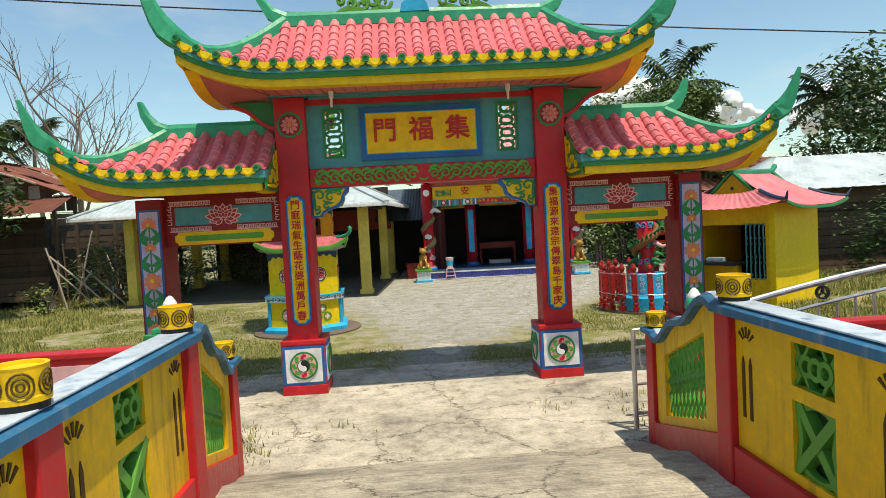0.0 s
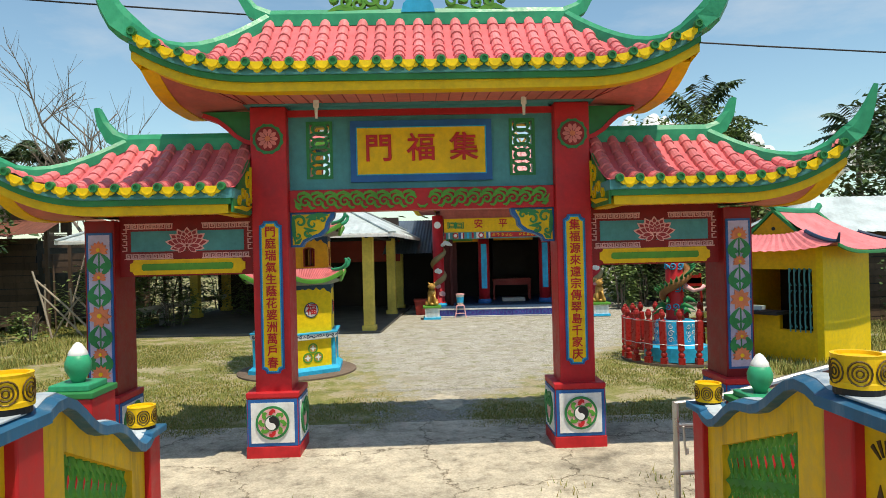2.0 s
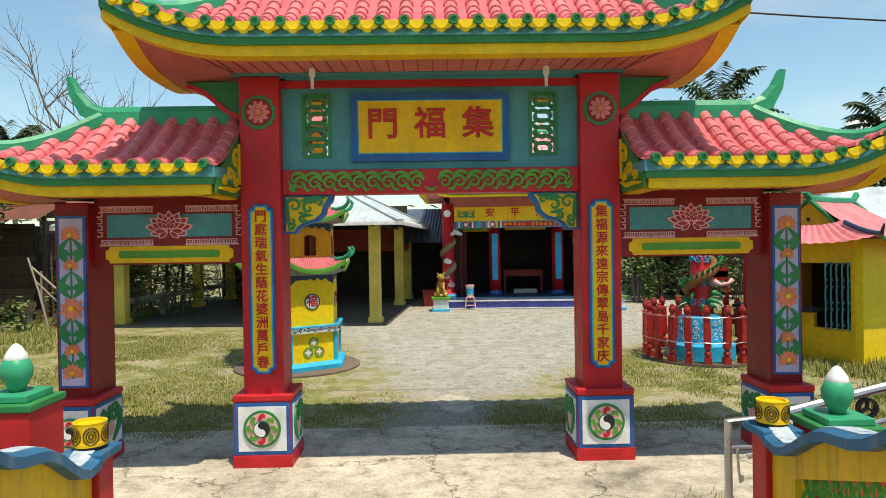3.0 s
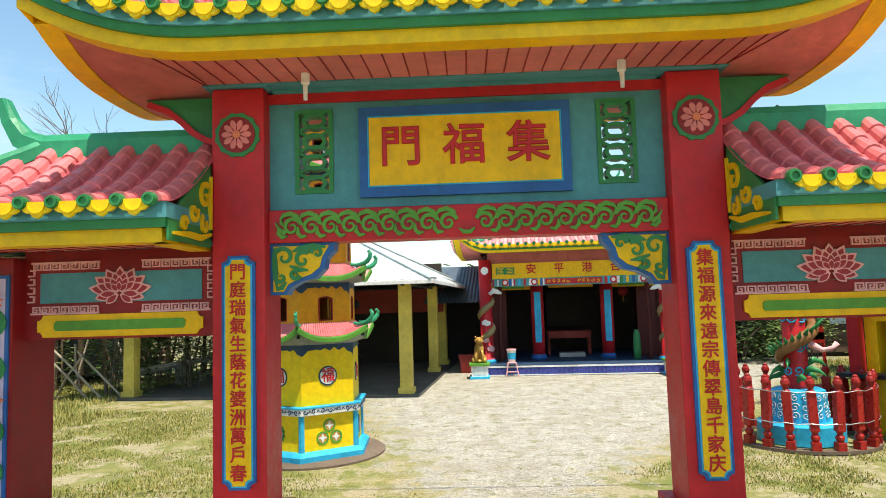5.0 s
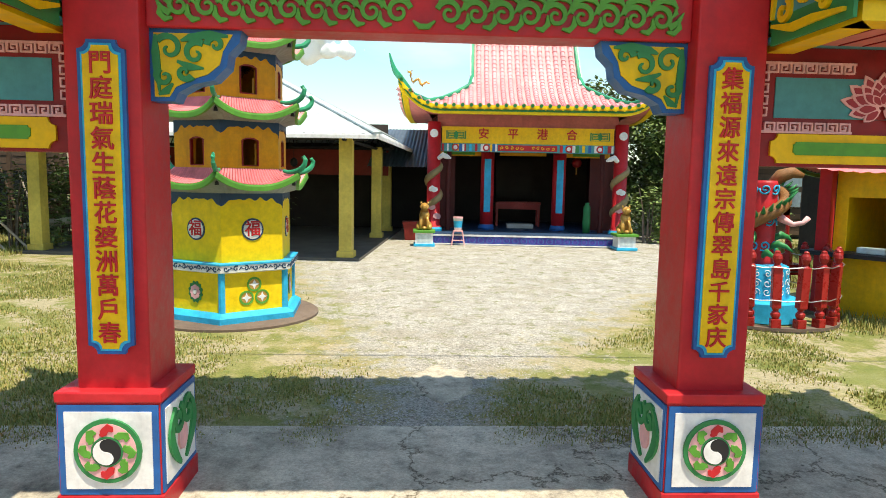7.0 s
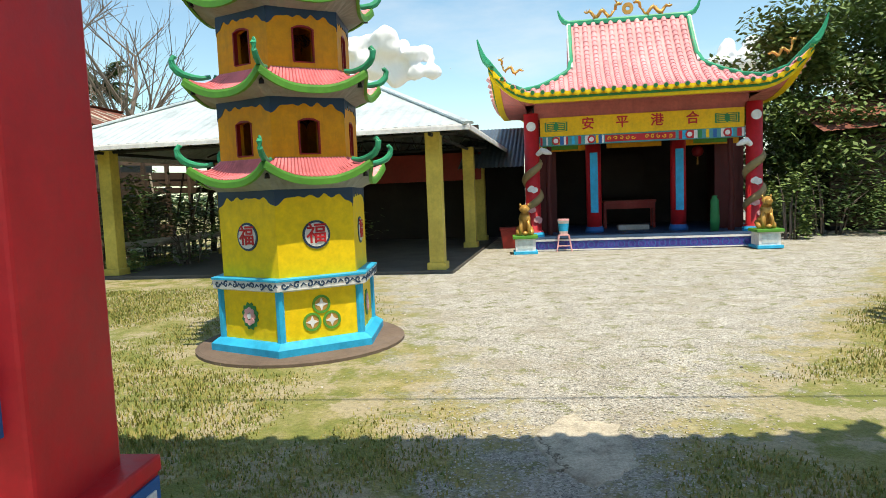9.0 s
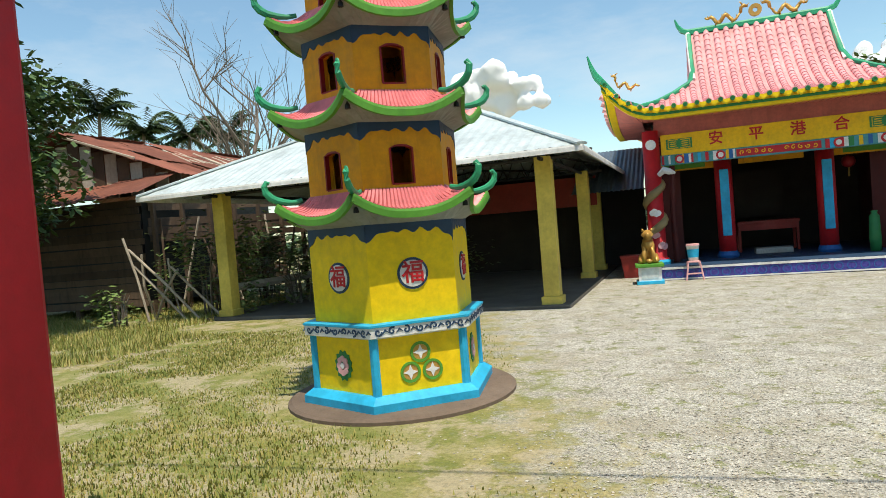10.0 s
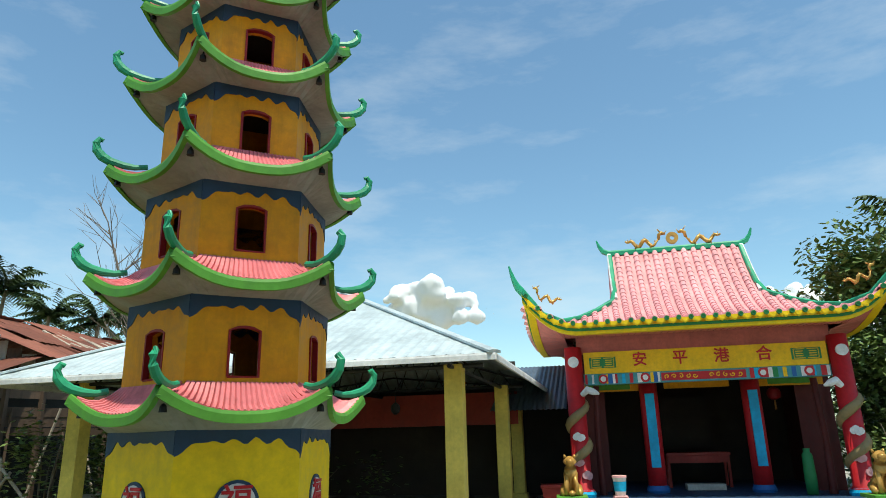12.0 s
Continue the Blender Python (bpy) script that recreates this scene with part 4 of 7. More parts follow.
part("scroll_frieze", bm, LIME, gate, "raised green scroll frieze")

# main roof and the two side roofs
e = Eave(-2.32, 2.32, -1.40, 1.40, 0.90, 3.40, 4.05, 0.26, 0.06)
roof = thing("main_roof", Matrix(), "", "")
roof.parent = gate
gate_bands = [("eave_board", TEAL, -0.10, -0.005, -0.085, 0.0), ("green_moulding", GREEN, -0.14, -0.02, -0.135, -0.075), ("yellow_moulding", YELLOW, -0.18, -0.05, -0.21, -0.13)]
chinese_roof(roof, e, 0.175, 0.135, (-1.6, 1.6, 0.2, 3.235), gate_bands, 0.62, 0.42, 0.0, back_horn=0.35)
for s in (-1, 1):
    x0, x1 = 1.575, 3.62
    es = Eave(x0, x1, x0, 2.75, 0.78, 2.42, 2.90, 0.30, 0.06, False, True)
    if s < 0:
        es = Eave(-x1, -x0, -2.75, -x0, 0.78, 2.42, 2.90, 0.30, 0.06, True, False)
    sr = thing("side_roof", Matrix(), "", "")
    sr.parent = gate
    chinese_roof(sr, es, 0.172, 0.13, (*sorted((s * 1.575, s * 3.1)), 0.15, 2.235), gate_bands, 0.40, 0.36, 0.0, slim=0.85, back_horn=0.2)
    part("wall_plate", box(B(), *sorted((s * 1.58, s * 3.12)), -0.17, 0.17, 2.242, 2.262), TEAL, sr)
    # painted end board beside the pillar
    xe = s * 1.578
    bm = B()
    mm = pose(xe, 0, 0, 0, 0, 90)
    slab(bm, [(-0.74, 2.22), (-0.74, 2.34), (-0.17, 2.75), (-0.17, 2.22)], -0.004 * s, -0.02 * s, mm)
    part("end_board", bm, GREEN, sr)
    bm = B()
    ya, yb = s * 0.010, s * -0.006
    for q, (cx, cz, r, a0, hd) in enumerate(((-0.27, 2.52, 0.085, 1.0, 1), (-0.44, 2.41, 0.062, 0.4, -1), (-0.28, 2.35, 0.055, 2.0, 1), (-0.57, 2.32, 0.045, 0.2, 1))):
        ribbon(bm, spiral(cx, cz, r, 1.1, a0, hd), [0.034 - 0.0009 * k for k in range(23)], ya + s * 0.0006 * q, yb, mm)
    ribbon(bm, [(-0.70, 2.26), (-0.5, 2.27), (-0.35, 2.265), (-0.2, 2.30)], [0.015, 0.035, 0.035, 0.015], ya + s * 0.003, yb, mm)
    ribbon(bm, [(-0.19, 2.33), (-0.20, 2.45), (-0.19, 2.66)], [0.01, 0.03, 0.006], ya + s * 0.0035, yb, mm)
    part("end_scroll", bm, YELLOW, sr)

# roof ornaments: scrolls and a flaming pearl
for s in (-1, 1):
    bm = B()
    for k in range(5):
        ribbon(bm, spiral(s * (0.33 + 0.12 * k), 4.24 + 0.03 * math.sin(2 * k), 0.085 - 0.008 * k, 1.2, 0.4 * k, s), [0.035 - 0.001 * j for j in range(23)], -0.03 - 0.001 * k, 0.03 + 0.001 * k)
    ribbon(bm, [(s * (0.25 + 0.06 * k), 4.15 + 0.03 * math.sin(k)) for k in range(11)], [0.02 + 0.05 * math.sin(math.pi * k / 10) for k in range(11)], -0.028, 0.028)
    for k in range(4):
        ribbon(bm, [(s * (0.4 + 0.13 * k), 4.22), (s * (0.44 + 0.13 * k), 4.30), (s * (0.5 + 0.13 * k), 4.36)], [0.04, 0.03, 0.005], -0.027 + 0.001 * k, 0.026)
    part("ridge_scroll", bm, LIME, gate, "leafy green ridge scroll")
bm = B()
slab(bm, [(-0.16, 4.12), (0.16, 4.12), (0.14, 4.2), (0.08, 4.26), (0.0, 4.28), (-0.08, 4.26), (-0.14, 4.2)], -0.06, 0.06)
part("pearl_base", bm, CYAN, gate)
part("pearl", ring(B(), 0, 4.38, 0.075, 0.13, -0.04, 0.04, 24), GOLD, gate, "golden ring pearl")
bm = B()
for k in range(7):
    a = radians(-20 + 36 * k)
    ribbon(bm, [(0.12 * math.cos(a), 4.38 + 0.12 * math.sin(a)), (0.2 * math.cos(a + 0.2), 4.38 + 0.2 * math.sin(a + 0.2)), (0.26 * math.cos(a), 4.40 + 0.26 * math.sin(a))], [0.06, 0.04, 0.005], -0.03 - 0.0005 * k, 0.03)
part("flame", bm, YELLOW, gate)
for x in (-0.93, 0.93):
    bm = lathe(B(), [(0.012, 3.06), (0.015, 3.14), (0.015, 3.15), (0.026, 3.16), (0.026, 3.22)], 12, (x, -0.38))
    part("lamp_holder", bm, WHITE, gate, "small white lamp holder under the soffit")

# ---- pagoda ----
PAG = pose(-2.04, 12.13, 0, 0, 0, 3.8)
pagoda = thing("pagoda", PAG, "yellow six-sided joss-paper pagoda with green-edged eaves", "pagoda")
HEX = radians(-90)


def hexp(r, k, z):
    a = HEX + k * math.pi / 3
    return Vector((r * math.cos(a), r * math.sin(a), z))


def hex_face(k, r):
    """The pose on face k: x along the face, y into the wall."""
    a = math.degrees(HEX) + 60 * k + 30
    ap = r * math.cos(math.pi / 6)
    return pose(ap * math.cos(radians(a)), ap * math.sin(radians(a)), 0, 0, 0, a + 90)


bm = lathe(B(), [(0.93, 0.0), (0.93, 0.025), (0.90, 0.042)], 40)
part("footing", bm, EARTH, pagoda, "round stained concrete footing")
bm = lathe(B(), [(0.80, 0.04), (0.80, 0.10), (0.73, 0.145), (0.70, 0.145)], 6, phase=HEX)
part("base_step", bm, CYAN, pagoda, "bright blue base step")
bm = lathe(B(), [(0.69, 0.135), (0.69, 0.60)], 6, phase=HEX)
part("lower_body", bm, LEMON, pagoda)
for k in range(6):
    p = hexp(0.685, k, 0)
    bm = lathe(B(), [(0.035, 0.14), (0.035, 0.60)], 8, (p.x, p.y))
    part("corner_post", bm, CYAN, pagoda)
bm = lathe(B(), [(0.70, 0.555), (0.755, 0.572), (0.755, 0.645)], 6, phase=HEX)
led = part("ledge", bm, WHITE, pagoda, "white ledge with a dark scroll line and blue edge")
part("ledge_edge", lathe(B(), [(0.76, 0.645), (0.765, 0.648), (0.765, 0.664), (0.64, 0.668)], 6, phase=HEX), CYAN, led)
for k in range(6):
    m = hex_face(k, 0.755)
    for j in range(7):
        bm = ribbon(B(), spiral(-0.315 + 0.105 * j, 0.612, 0.030, 1.1, 0.9 * j, 1 if j % 2 else -1, 10), [0.016 - 0.0008 * q for q in range(11)], -0.004, 0.0, m)
        ribbon(bm, [(-0.285 + 0.105 * j, 0.598), (-0.262 + 0.105 * j, 0.622), (-0.235 + 0.105 * j, 0.604)], [0.006, 0.018, 0.004], -0.0045, 0.0, m)
        part("ledge_scroll", bm, NAVY, led)
TIER = [(0.66, 0.67, 1.36), (0.62, 1.655, 2.105), (0.585, 2.40, 2.815), (0.53, 3.06, 3.50), (0.485, 3.685, 4.11), (0.44, 4.29, 4.66)]
EV = [(1.46, 0.875), (2.185, 0.865), (2.90, 0.83), (3.55, 0.78), (4.15, 0.73), (4.70, 0.68)]
window_cut = [(-0.086, 0.0), (0.086, 0.0), (0.086, 0.262), (0.045, 0.279), (0.0, 0.284), (-0.045, 0.279), (-0.086, 0.262)]
for i, (r, z0, z1) in enumerate(TIER):
    bm = B()
    if i == 0:
        lathe(bm, [(r, z0 - 0.02), (r, z1 + 0.1)], 6, phase=HEX, cap=False)
        part("storey", bm, LEMON if i == 0 else OCHRE, pagoda)
    else:
        # hollow storey with a window cut through each face
        for k in range(6):
            m = hex_face(k, r)
            hw = r / 2
            zb, zt = z0 - 0.2, z1 + 0.12
            w0 = z0 + 0.015
            sc = 1.0 + 0.012 * (i - 1)
            cut = [(x * sc, w0 + z * sc) for x, z in window_cut]
            outer = [(-hw, zb), (hw, zb), (hw, w0 + 0.15), (hw, zt), (0, zt), (-hw, zt), (-hw, w0 + 0.15)]
            a = [bm.verts.new(m @ Vector((x, 0, z))) for x, z in outer]
            b = [bm.verts.new(m @ Vector((x, 0, z))) for x, z in cut]
            c = [bm.verts.new(m @ Vector((x, 0.07, z))) for x, z in cut]
            for q in range(7):
                bm.faces.new((a[q], a[(q + 1) % 7], b[(q + 1) % 7], b[q]))
                bm.faces.new((b[q], b[(q + 1) % 7], c[(q + 1) % 7], c[q]))
        bmesh.ops.remove_doubles(bm, verts=bm.verts, dist=0.0005)
        part("storey", bm, OCHRE, pagoda)
        for k in range(6):
            m = hex_face(k, r)
            part("window_reveal", ribbon(B(), [(x * sc, w0 + z * sc) for x, z in window_cut] + [(-0.085 * sc, w0)], 0.014, -0.003, 0.03, m), DARKRED, pagoda, "dark red window reveal")
    if i:
        # added dark disc that keeps sky light out of the storey
        part("sky_block_plate", lathe(B(), [(r * 0.97, z0 - 0.05), (r * 0.97, z0 - 0.02)], 6, phase=HEX), DIM, pagoda)
    # scalloped navy border below the eave
    bm = B()
    for k in range(6):
        m = hex_face(k, r)
        hw = r / 2
        n = 32
        low = [(-hw + 2 * hw * j / n, z1 - 0.015 - 0.022 * (0.5 + 0.5 * math.sin(j * 1.15 + k)) - 0.02 * abs(math.sin(j * 0.47 + 2 * k)) - 0.085 * abs(2 * j / n - 1) ** 6) for j in range(n + 1)]
        slab(bm, low + [(hw, z1 + 0.12), (-hw, z1 + 0.12)], -0.005, 0.0, m)
    part("painted_border", bm, NAVY, pagoda, "navy cloud border under the eave")
    # eave
    ze, R = EV[i]
    rin = TIER[i + 1][0] if i + 1 < len(TIER) else 0.10
    zin = ze + 0.17 if i + 1 < len(TIER) else ze + 0.45
    N = 12

    def rim(k, j, out=0.0, dz=0.0):
        f = j / N
        p = hexp(R + out, k, 0).lerp(hexp(R + out, k + 1, 0), f)
        c = abs(2 * f - 1) ** 2.6
        q = p * (0.93 + 0.07 * c)
        return Vector((q.x, q.y, ze + 0.005 + 0.135 * c + dz))

    def inn(k, j, dz=0.0, rr=None):
        f = j / N
        p = hexp(rr or rin, k, 0).lerp(hexp(rr or rin, k + 1, 0), f)
        return Vector((p.x, p.y, zin + dz))

    ev = part("eave", B(), GREY, pagoda)
    ev["label"] = "small pink-tiled eave with green rim and curled corners"
    top, under = B(), B()
    for k in range(6):
        for j in range(N):
            for q in range(4):
                def at(jj, qq):
                    v = qq / 4
                    p = inn(k, jj).lerp(rim(k, jj), v)
                    p.z -= 0.05 * math.sin(math.pi * v)
                    return p
                top.faces.new([top.verts.new(at(*c)) for c in ((j, q), (j + 1, q), (j + 1, q + 1), (j, q + 1))])
            a, b = rim(k, j, -0.01, -0.05), rim(k, j + 1, -0.01, -0.05)
            c, d = hexp(r, k, 0).lerp(hexp(r, k + 1, 0), (j + 1) / N), hexp(r, k, 0).lerp(hexp(r, k + 1, 0), j / N)
            c.z = d.z = z1 + 0.02
            under.faces.new([under.verts.new(v) for v in (a, b, c, d)])
    bmesh.ops.remove_doubles(top, verts=top.verts, dist=0.0005)
    bmesh.ops.remove_doubles(under, verts=under.verts, dist=0.0005)
    part("eave_top", top, PINKPAN, ev, smooth=True)
    part("eave_soffit", under, GREY, ev)
    for k in range(6):
        bm = B()
        for j in range(1, 2 * N):
            f = j / 2
            pts = []
            for q in range(5):
                v = q / 4
                p = inn(k, f).lerp(rim(k, f), v)
                p.z += 0.006 - 0.05 * math.sin(math.pi * v)
                pts.append(p)
            tube(bm, pts, 0.016, 5)
        part("tile_ribbing", bm, PINK, ev)
        bm = B()
        sweep_box(bm, [rim(k, j, 0.01, -0.022) for j in range(N + 1)], 0.028, 0.065)
        part("rim", bm, LIME, ev, "green rim")
        c = rim(k, 0)
        o = Vector((c.x, c.y, 0)).normalized()
        up = Vector((0, 0, 1))
        pts = [inn(k, 0, 0.02).lerp(c + up * 0.03, t) - up * 0.03 * math.sin(math.pi * t) for t in (0.25, 0.5, 0.75, 1.0)]
        base = c + up * 0.03
        pts += [base + o * 0.045 + up * 0.025, base + o * 0.08 + up * 0.065, base + o * 0.09 + up * 0.115, base + o * 0.07 + up * 0.145, base + o * 0.05 + up * 0.135]
        part("corner_hook", tube(B(), pts, [0.018, 0.02, 0.026, 0.03, 0.032, 0.029, 0.025, 0.02, 0.014], 8, 0.75), HORN, ev, "curled green hook")
        bell = c + Vector((0, 0, -0.10)) - o * 0.06
        bm = lathe(B(), [(0.022, bell.z - 0.03), (0.018, bell.z), (0.006, bell.z + 0.015), (0.003, bell.z + 0.09)], 8, (bell.x, bell.y))
        part("bell", bm, BLACK, ev, "tiny dark bell")
bm = lathe(B(), [(0.12, 5.1), (0.16, 5.2), (0.10, 5.35), (0.02, 5.5)], 12)
part("finial", bm, HORN, pagoda)
# medallions: fortune roundels above, coins and flowers below
for k in range(6):
    m = hex_face(k, TIER[0][0])
    md = part("fortune_roundel", slab(B(), circle(0, 1.005, 0.118, 24), -0.008, 0, m), NAVY, pagoda, "white roundel with a red fortune character")
    part("roundel_field", slab(B(), circle(0, 1.005, 0.100, 24), -0.012, -0.006, m), WHITE, md)
    words("character", "福", 0.175, RED, md, m @ pose(0, -0.014, 1.005), 0.003)
    m = hex_face(k, 0.69)
    if k % 2 == 0:
        cn = None
        for x, z in ((0, 0.425), (-0.085, 0.285), (0.085, 0.285)):
            c = part("coin", ring(B(), x, z, 0.058, 0.078, -0.008, 0.0, 20, m), LIME, pagoda, "green and cream coin emblem")
            part("coin_field", slab(B(), circle(x, z, 0.056, 20), -0.004, 0, m), GOLD, c)
            part("coin_star", slab(B(), [(x, z + 0.055), (x + 0.016, z + 0.016), (x + 0.055, z), (x + 0.016, z - 0.016), (x, z - 0.055), (x - 0.016, z - 0.016), (x - 0.055, z), (x - 0.016, z + 0.016)], -0.008, -0.003, m), WHITE, c)
    else:
        f = part("flower_emblem", slab(B(), [(0.10 * (1 if j % 2 else 0.84) * math.cos(math.pi * j / 12), 0.345 + 0.12 * (1 if j % 2 else 0.84) * math.sin(math.pi * j / 12)) for j in range(24)], -0.008, 0, m), GREEN, pagoda, "white flower emblem on green")
        for j in range(9):
            a = 2 * math.pi * j / 8
            rr = 0.045 if j < 8 else 0.0
            part("petal", slab(B(), circle(rr * math.cos(a), 0.345 + 1.2 * rr * math.sin(a), 0.024, 8), -0.015 - 0.0005 * j, -0.006, m), ROSE if j < 8 else WHITE, f)


# ---- bridge parapets ----
def bud(parent, x, y, z, s=1.0):
    part("bud_stand", box(B(), x - 0.15 * s, x + 0.15 * s, y - 0.15 * s, y + 0.15 * s, z, z + 0.035 * s, 0.006), GREEN, parent)
    part("bud_stand", box(B(), x - 0.11 * s, x + 0.11 * s, y - 0.11 * s, y + 0.11 * s, z + 0.035 * s, z + 0.07 * s, 0.006), HORN, parent)
    part("bud", lathe(B(), [(0.03 * s, z + 0.06 * s), (0.04 * s, z + 0.09 * s), (0.068 * s, z + 0.14 * s), (0.07 * s, z + 0.18 * s), (0.048 * s, z + 0.235 * s)], 14, (x, y)), HORN, parent, "green lotus bud", True)
    part("bud_tip", lathe(B(), [(0.06 * s, z + 0.20 * s), (0.046 * s, z + 0.245 * s), (0.02 * s, z + 0.285 * s), (0.004, z + 0.295 * s)], 14, (x, y)), WHITE, parent, "white bud tip", True)


def drum(parent, x, y, z, r=0.078, h=0.12):
    d = part("drum", lathe(B(), [(r * 1.04, z + 0.014), (r * 1.04, z + 0.03), (r, z + 0.035), (r, z + h - 0.01), (r * 1.03, z + h), (r * 0.86, z + h), (r * 0.84, z + h - 0.012)], 24, (x, y)), YELLOW, parent, "yellow drum cap with carved cloud lines")
    part("drum_seat", lathe(B(), [(r * 0.95, z - 0.01), (r * 0.95, z + 0.016)], 20, (x, y)), BLACK, d)
    bm = B()
    for k in range(6):
        a0 = k * math.pi / 3
        for rr in (0.95, 0.6, 0.28):
            pts = []
            for j in range(15):
                t = 2 * math.pi * j / 14
                a = a0 + rr * 0.46 * math.cos(t)
                pts.append((x + (r + 0.002) * math.cos(a), y + (r + 0.002) * math.sin(a), z + h * 0.54 + rr * h * 0.34 * math.sin(t) * (1 if k % 2 else -1)))
            tube(bm, pts, 0.0032, 4)
    part("cloud_relief", bm, paint("umber_line", (0.10, 0.055, 0.01), 0.6, 0.1) if "umber_line" not in bpy.data.materials else bpy.data.materials["umber_line"], d)


def coping(bm, pts, w):
    sweep_box(bm, pts, w, 0.055)
    return bm


def parapet(s, corner_y, end):
    """Yellow panelled parapet beside the deck, then a wing wall down the ramp to (x, y) = end."""
    xw = s * 1.38
    top = 1.345
    p = thing("bridge_parapet", pose(xw, corner_y, 0.45), "yellow bridge parapet with red posts, green lattices and blue coping", "parapet", "bridge parapets")
    t = 0.07
    inner = -s
    # panel with two pierced openings, per bay
    def bay(y1, y0):
        L = y1 - y0
        c = (y0 + y1) / 2 - 0.02
        w = 0.14
        lo, hi = 0.20, 0.83
        zs = ((0.245, 0.555), (0.615, 0.80))
        for a, b in ((y0, c - w), (c + w, y1)):
            part("panel", box(B(), -t / 2, t / 2, a, b, lo, hi), OLDYELLOW, p, "stained yellow panel")
        for za, zb in ((lo, zs[0][0]), (zs[0][1], zs[1][0]), (zs[1][1], hi)):
            part("panel_rail", box(B(), -t / 2, t / 2, c - w, c + w, za, zb), OLDYELLOW, p)
        m = pose(0, 0, 0, 0, 0, 90)
        for k, (za, zb) in enumerate(zs):
            bm = B()
            zc, hh = (za + zb) / 2, (zb - za) / 2
            if k == 0:
                for q in (-1, 1):
                    ribbon(bm, [(c - w, zc - q * hh), (c, zc), (c + w, zc + q * hh)], 0.045, -0.025 - 0.003 * q, 0.025 - 0.003 * q, m)
                    ribbon(bm, [(c + w * 1.0 * math.cos(a), zc + q * hh * 0.25 + q * hh * 0.75 * math.sin(a)) for a in [math.pi * j / 10 for j in range(11)]], 0.028, -0.0165 - 0.002 * q, 0.0165 - 0.002 * q, m)
                    ribbon(bm, [(c + q * w * 0.98, zc + hh), (c + q * w * 0.75, zc), (c + q * w * 0.98, zc - hh)], 0.028, -0.0215, 0.0215, m)
            else:
                for q in (-1, 0, 1):
                    ring(bm, c + q * 0.068, zc, 0.026, 0.05, -0.022 - 0.004 * q, 0.022 - 0.004 * q, 14, m)
                for q in (-1, 1):
                    ribbon(bm, [(c - w, zc + q * hh * 0.98), (c - w * 0.75, zc + q * hh * 0.5), (c - w, zc)], 0.022, -0.02, 0.02, m)
                    ribbon(bm, [(c + w, zc + q * hh * 0.98), (c + w * 0.75, zc + q * hh * 0.5), (c + w, zc)], 0.022, -0.02, 0.02, m)
                    ribbon(bm, [(c - w * 0.5, zc + q * hh * 0.5), (c - w * 0.3, zc + q * hh), (c + w * 0.3, zc + q * hh), (c + w * 0.5, zc + q * hh * 0.5)], 0.018, -0.0195, 0.0195, m)
            part("lattice", bm, LIME, p, "green pierced lattice")
            # added dark sheet stands in for the shade behind the openings
            part("lattice_shade_sheet", box(B(), *sorted((-inner * 0.028, -inner * 0.034)), c - w, c + w, za, zb), paint("lattice_shadow", (0.02, 0.05, 0.02), 0.8, 0.2) if "lattice_shadow" not in bpy.data.materials else bpy.data.materials["lattice_shadow"], p)
        # dark carved slots and fan near both ends
        for yy in (y0 + 0.12, y1 - 0.10):
            bm = B()
            for q in (-0.032, 0.032):
                slab(bm, [(yy + q - 0.012, 0.36), (yy + q + 0.012, 0.36), (yy + q + 0.013, 0.62), (yy + q, 0.66), (yy + q - 0.013, 0.62)], inner * -t / 2 - inner * 0.0, inner * -t / 2 + inner * -0.004, m)
            for q in range(5):
                a = radians(40 + 25 * q)
                ribbon(bm, [(yy + 0.035 * math.cos(a), 0.715 + 0.035 * math.sin(a)), (yy + 0.085 * math.cos(a), 0.715 + 0.085 * math.sin(a))], [0.006, 0.016], inner * -t / 2, inner * -t / 2 + inner * -0.004, m)
            part("carved_motif", bm, paint("slot_brown", (0.10, 0.05, 0.012), 0.8, 0.2) if "slot_brown" not in bpy.data.materials else bpy.data.materials["slot_brown"], p)
    post_ys = [0.0, -1.31, -2.62, -3.93, -5.24]
    for i, y in enumerate(post_ys):
        part("post", box(B(), -0.075, 0.075, y - 0.075, y + 0.075, -0.06, 0.86, 0.008), RED, p)
        drum(p, 0, y, 0.915)
        if i + 1 < len(post_ys):
            bay(y - 0.075, post_ys[i + 1] + 0.075)
            part("base_band", box(B(), -0.065, 0.065, post_ys[i + 1] + 0.075, y - 0.075, -0.06, 0.20, 0.006), RED, p)
    cp = part("coping", coping(B(), [(0, 0.10, 0.872), (0, -6.2, 0.872)], 0.18), COPING, p, "blue coping with worn white top")
    part("coping_top", box(B(), -0.066, 0.066, -6.2, 0.0, 0.899, 0.908, 0.003), WORN, cp)
    # wing wall
    ex, ey = end[0] - xw, end[1] - corner_y
    n = 16
    plan, lo, hi, mid = [], [], [], []
    for k in range(n + 1):
        f = k / n
        y = 0.075 + (ey - 0.075) * f
        plan.append((ex * f, y))
        yy = corner_y + y
        lo.append(max(0.0, 0.45 - max(0, yy - 3.72) * 0.29) - 0.48)
        hi.append(0.84 - 0.43 * (0.5 - 0.5 * math.cos(math.pi * f)) + 0.035 * math.sin(2 * math.pi * f * 2))
        mid.append(lo[-1] + 0.24)
    a, b = 3, 13
    cut = [hi[a] - 0.15 + (hi[b] - hi[a] + 0.05) * (k - a) / (b - a) for k in range(n + 1)]
    cut = [min(c, h - 0.05) for c, h in zip(cut, hi)]
    part("wing_base", prism_path(B(), plan, lo, mid, 0.13), RED, p, "red wing wall base")
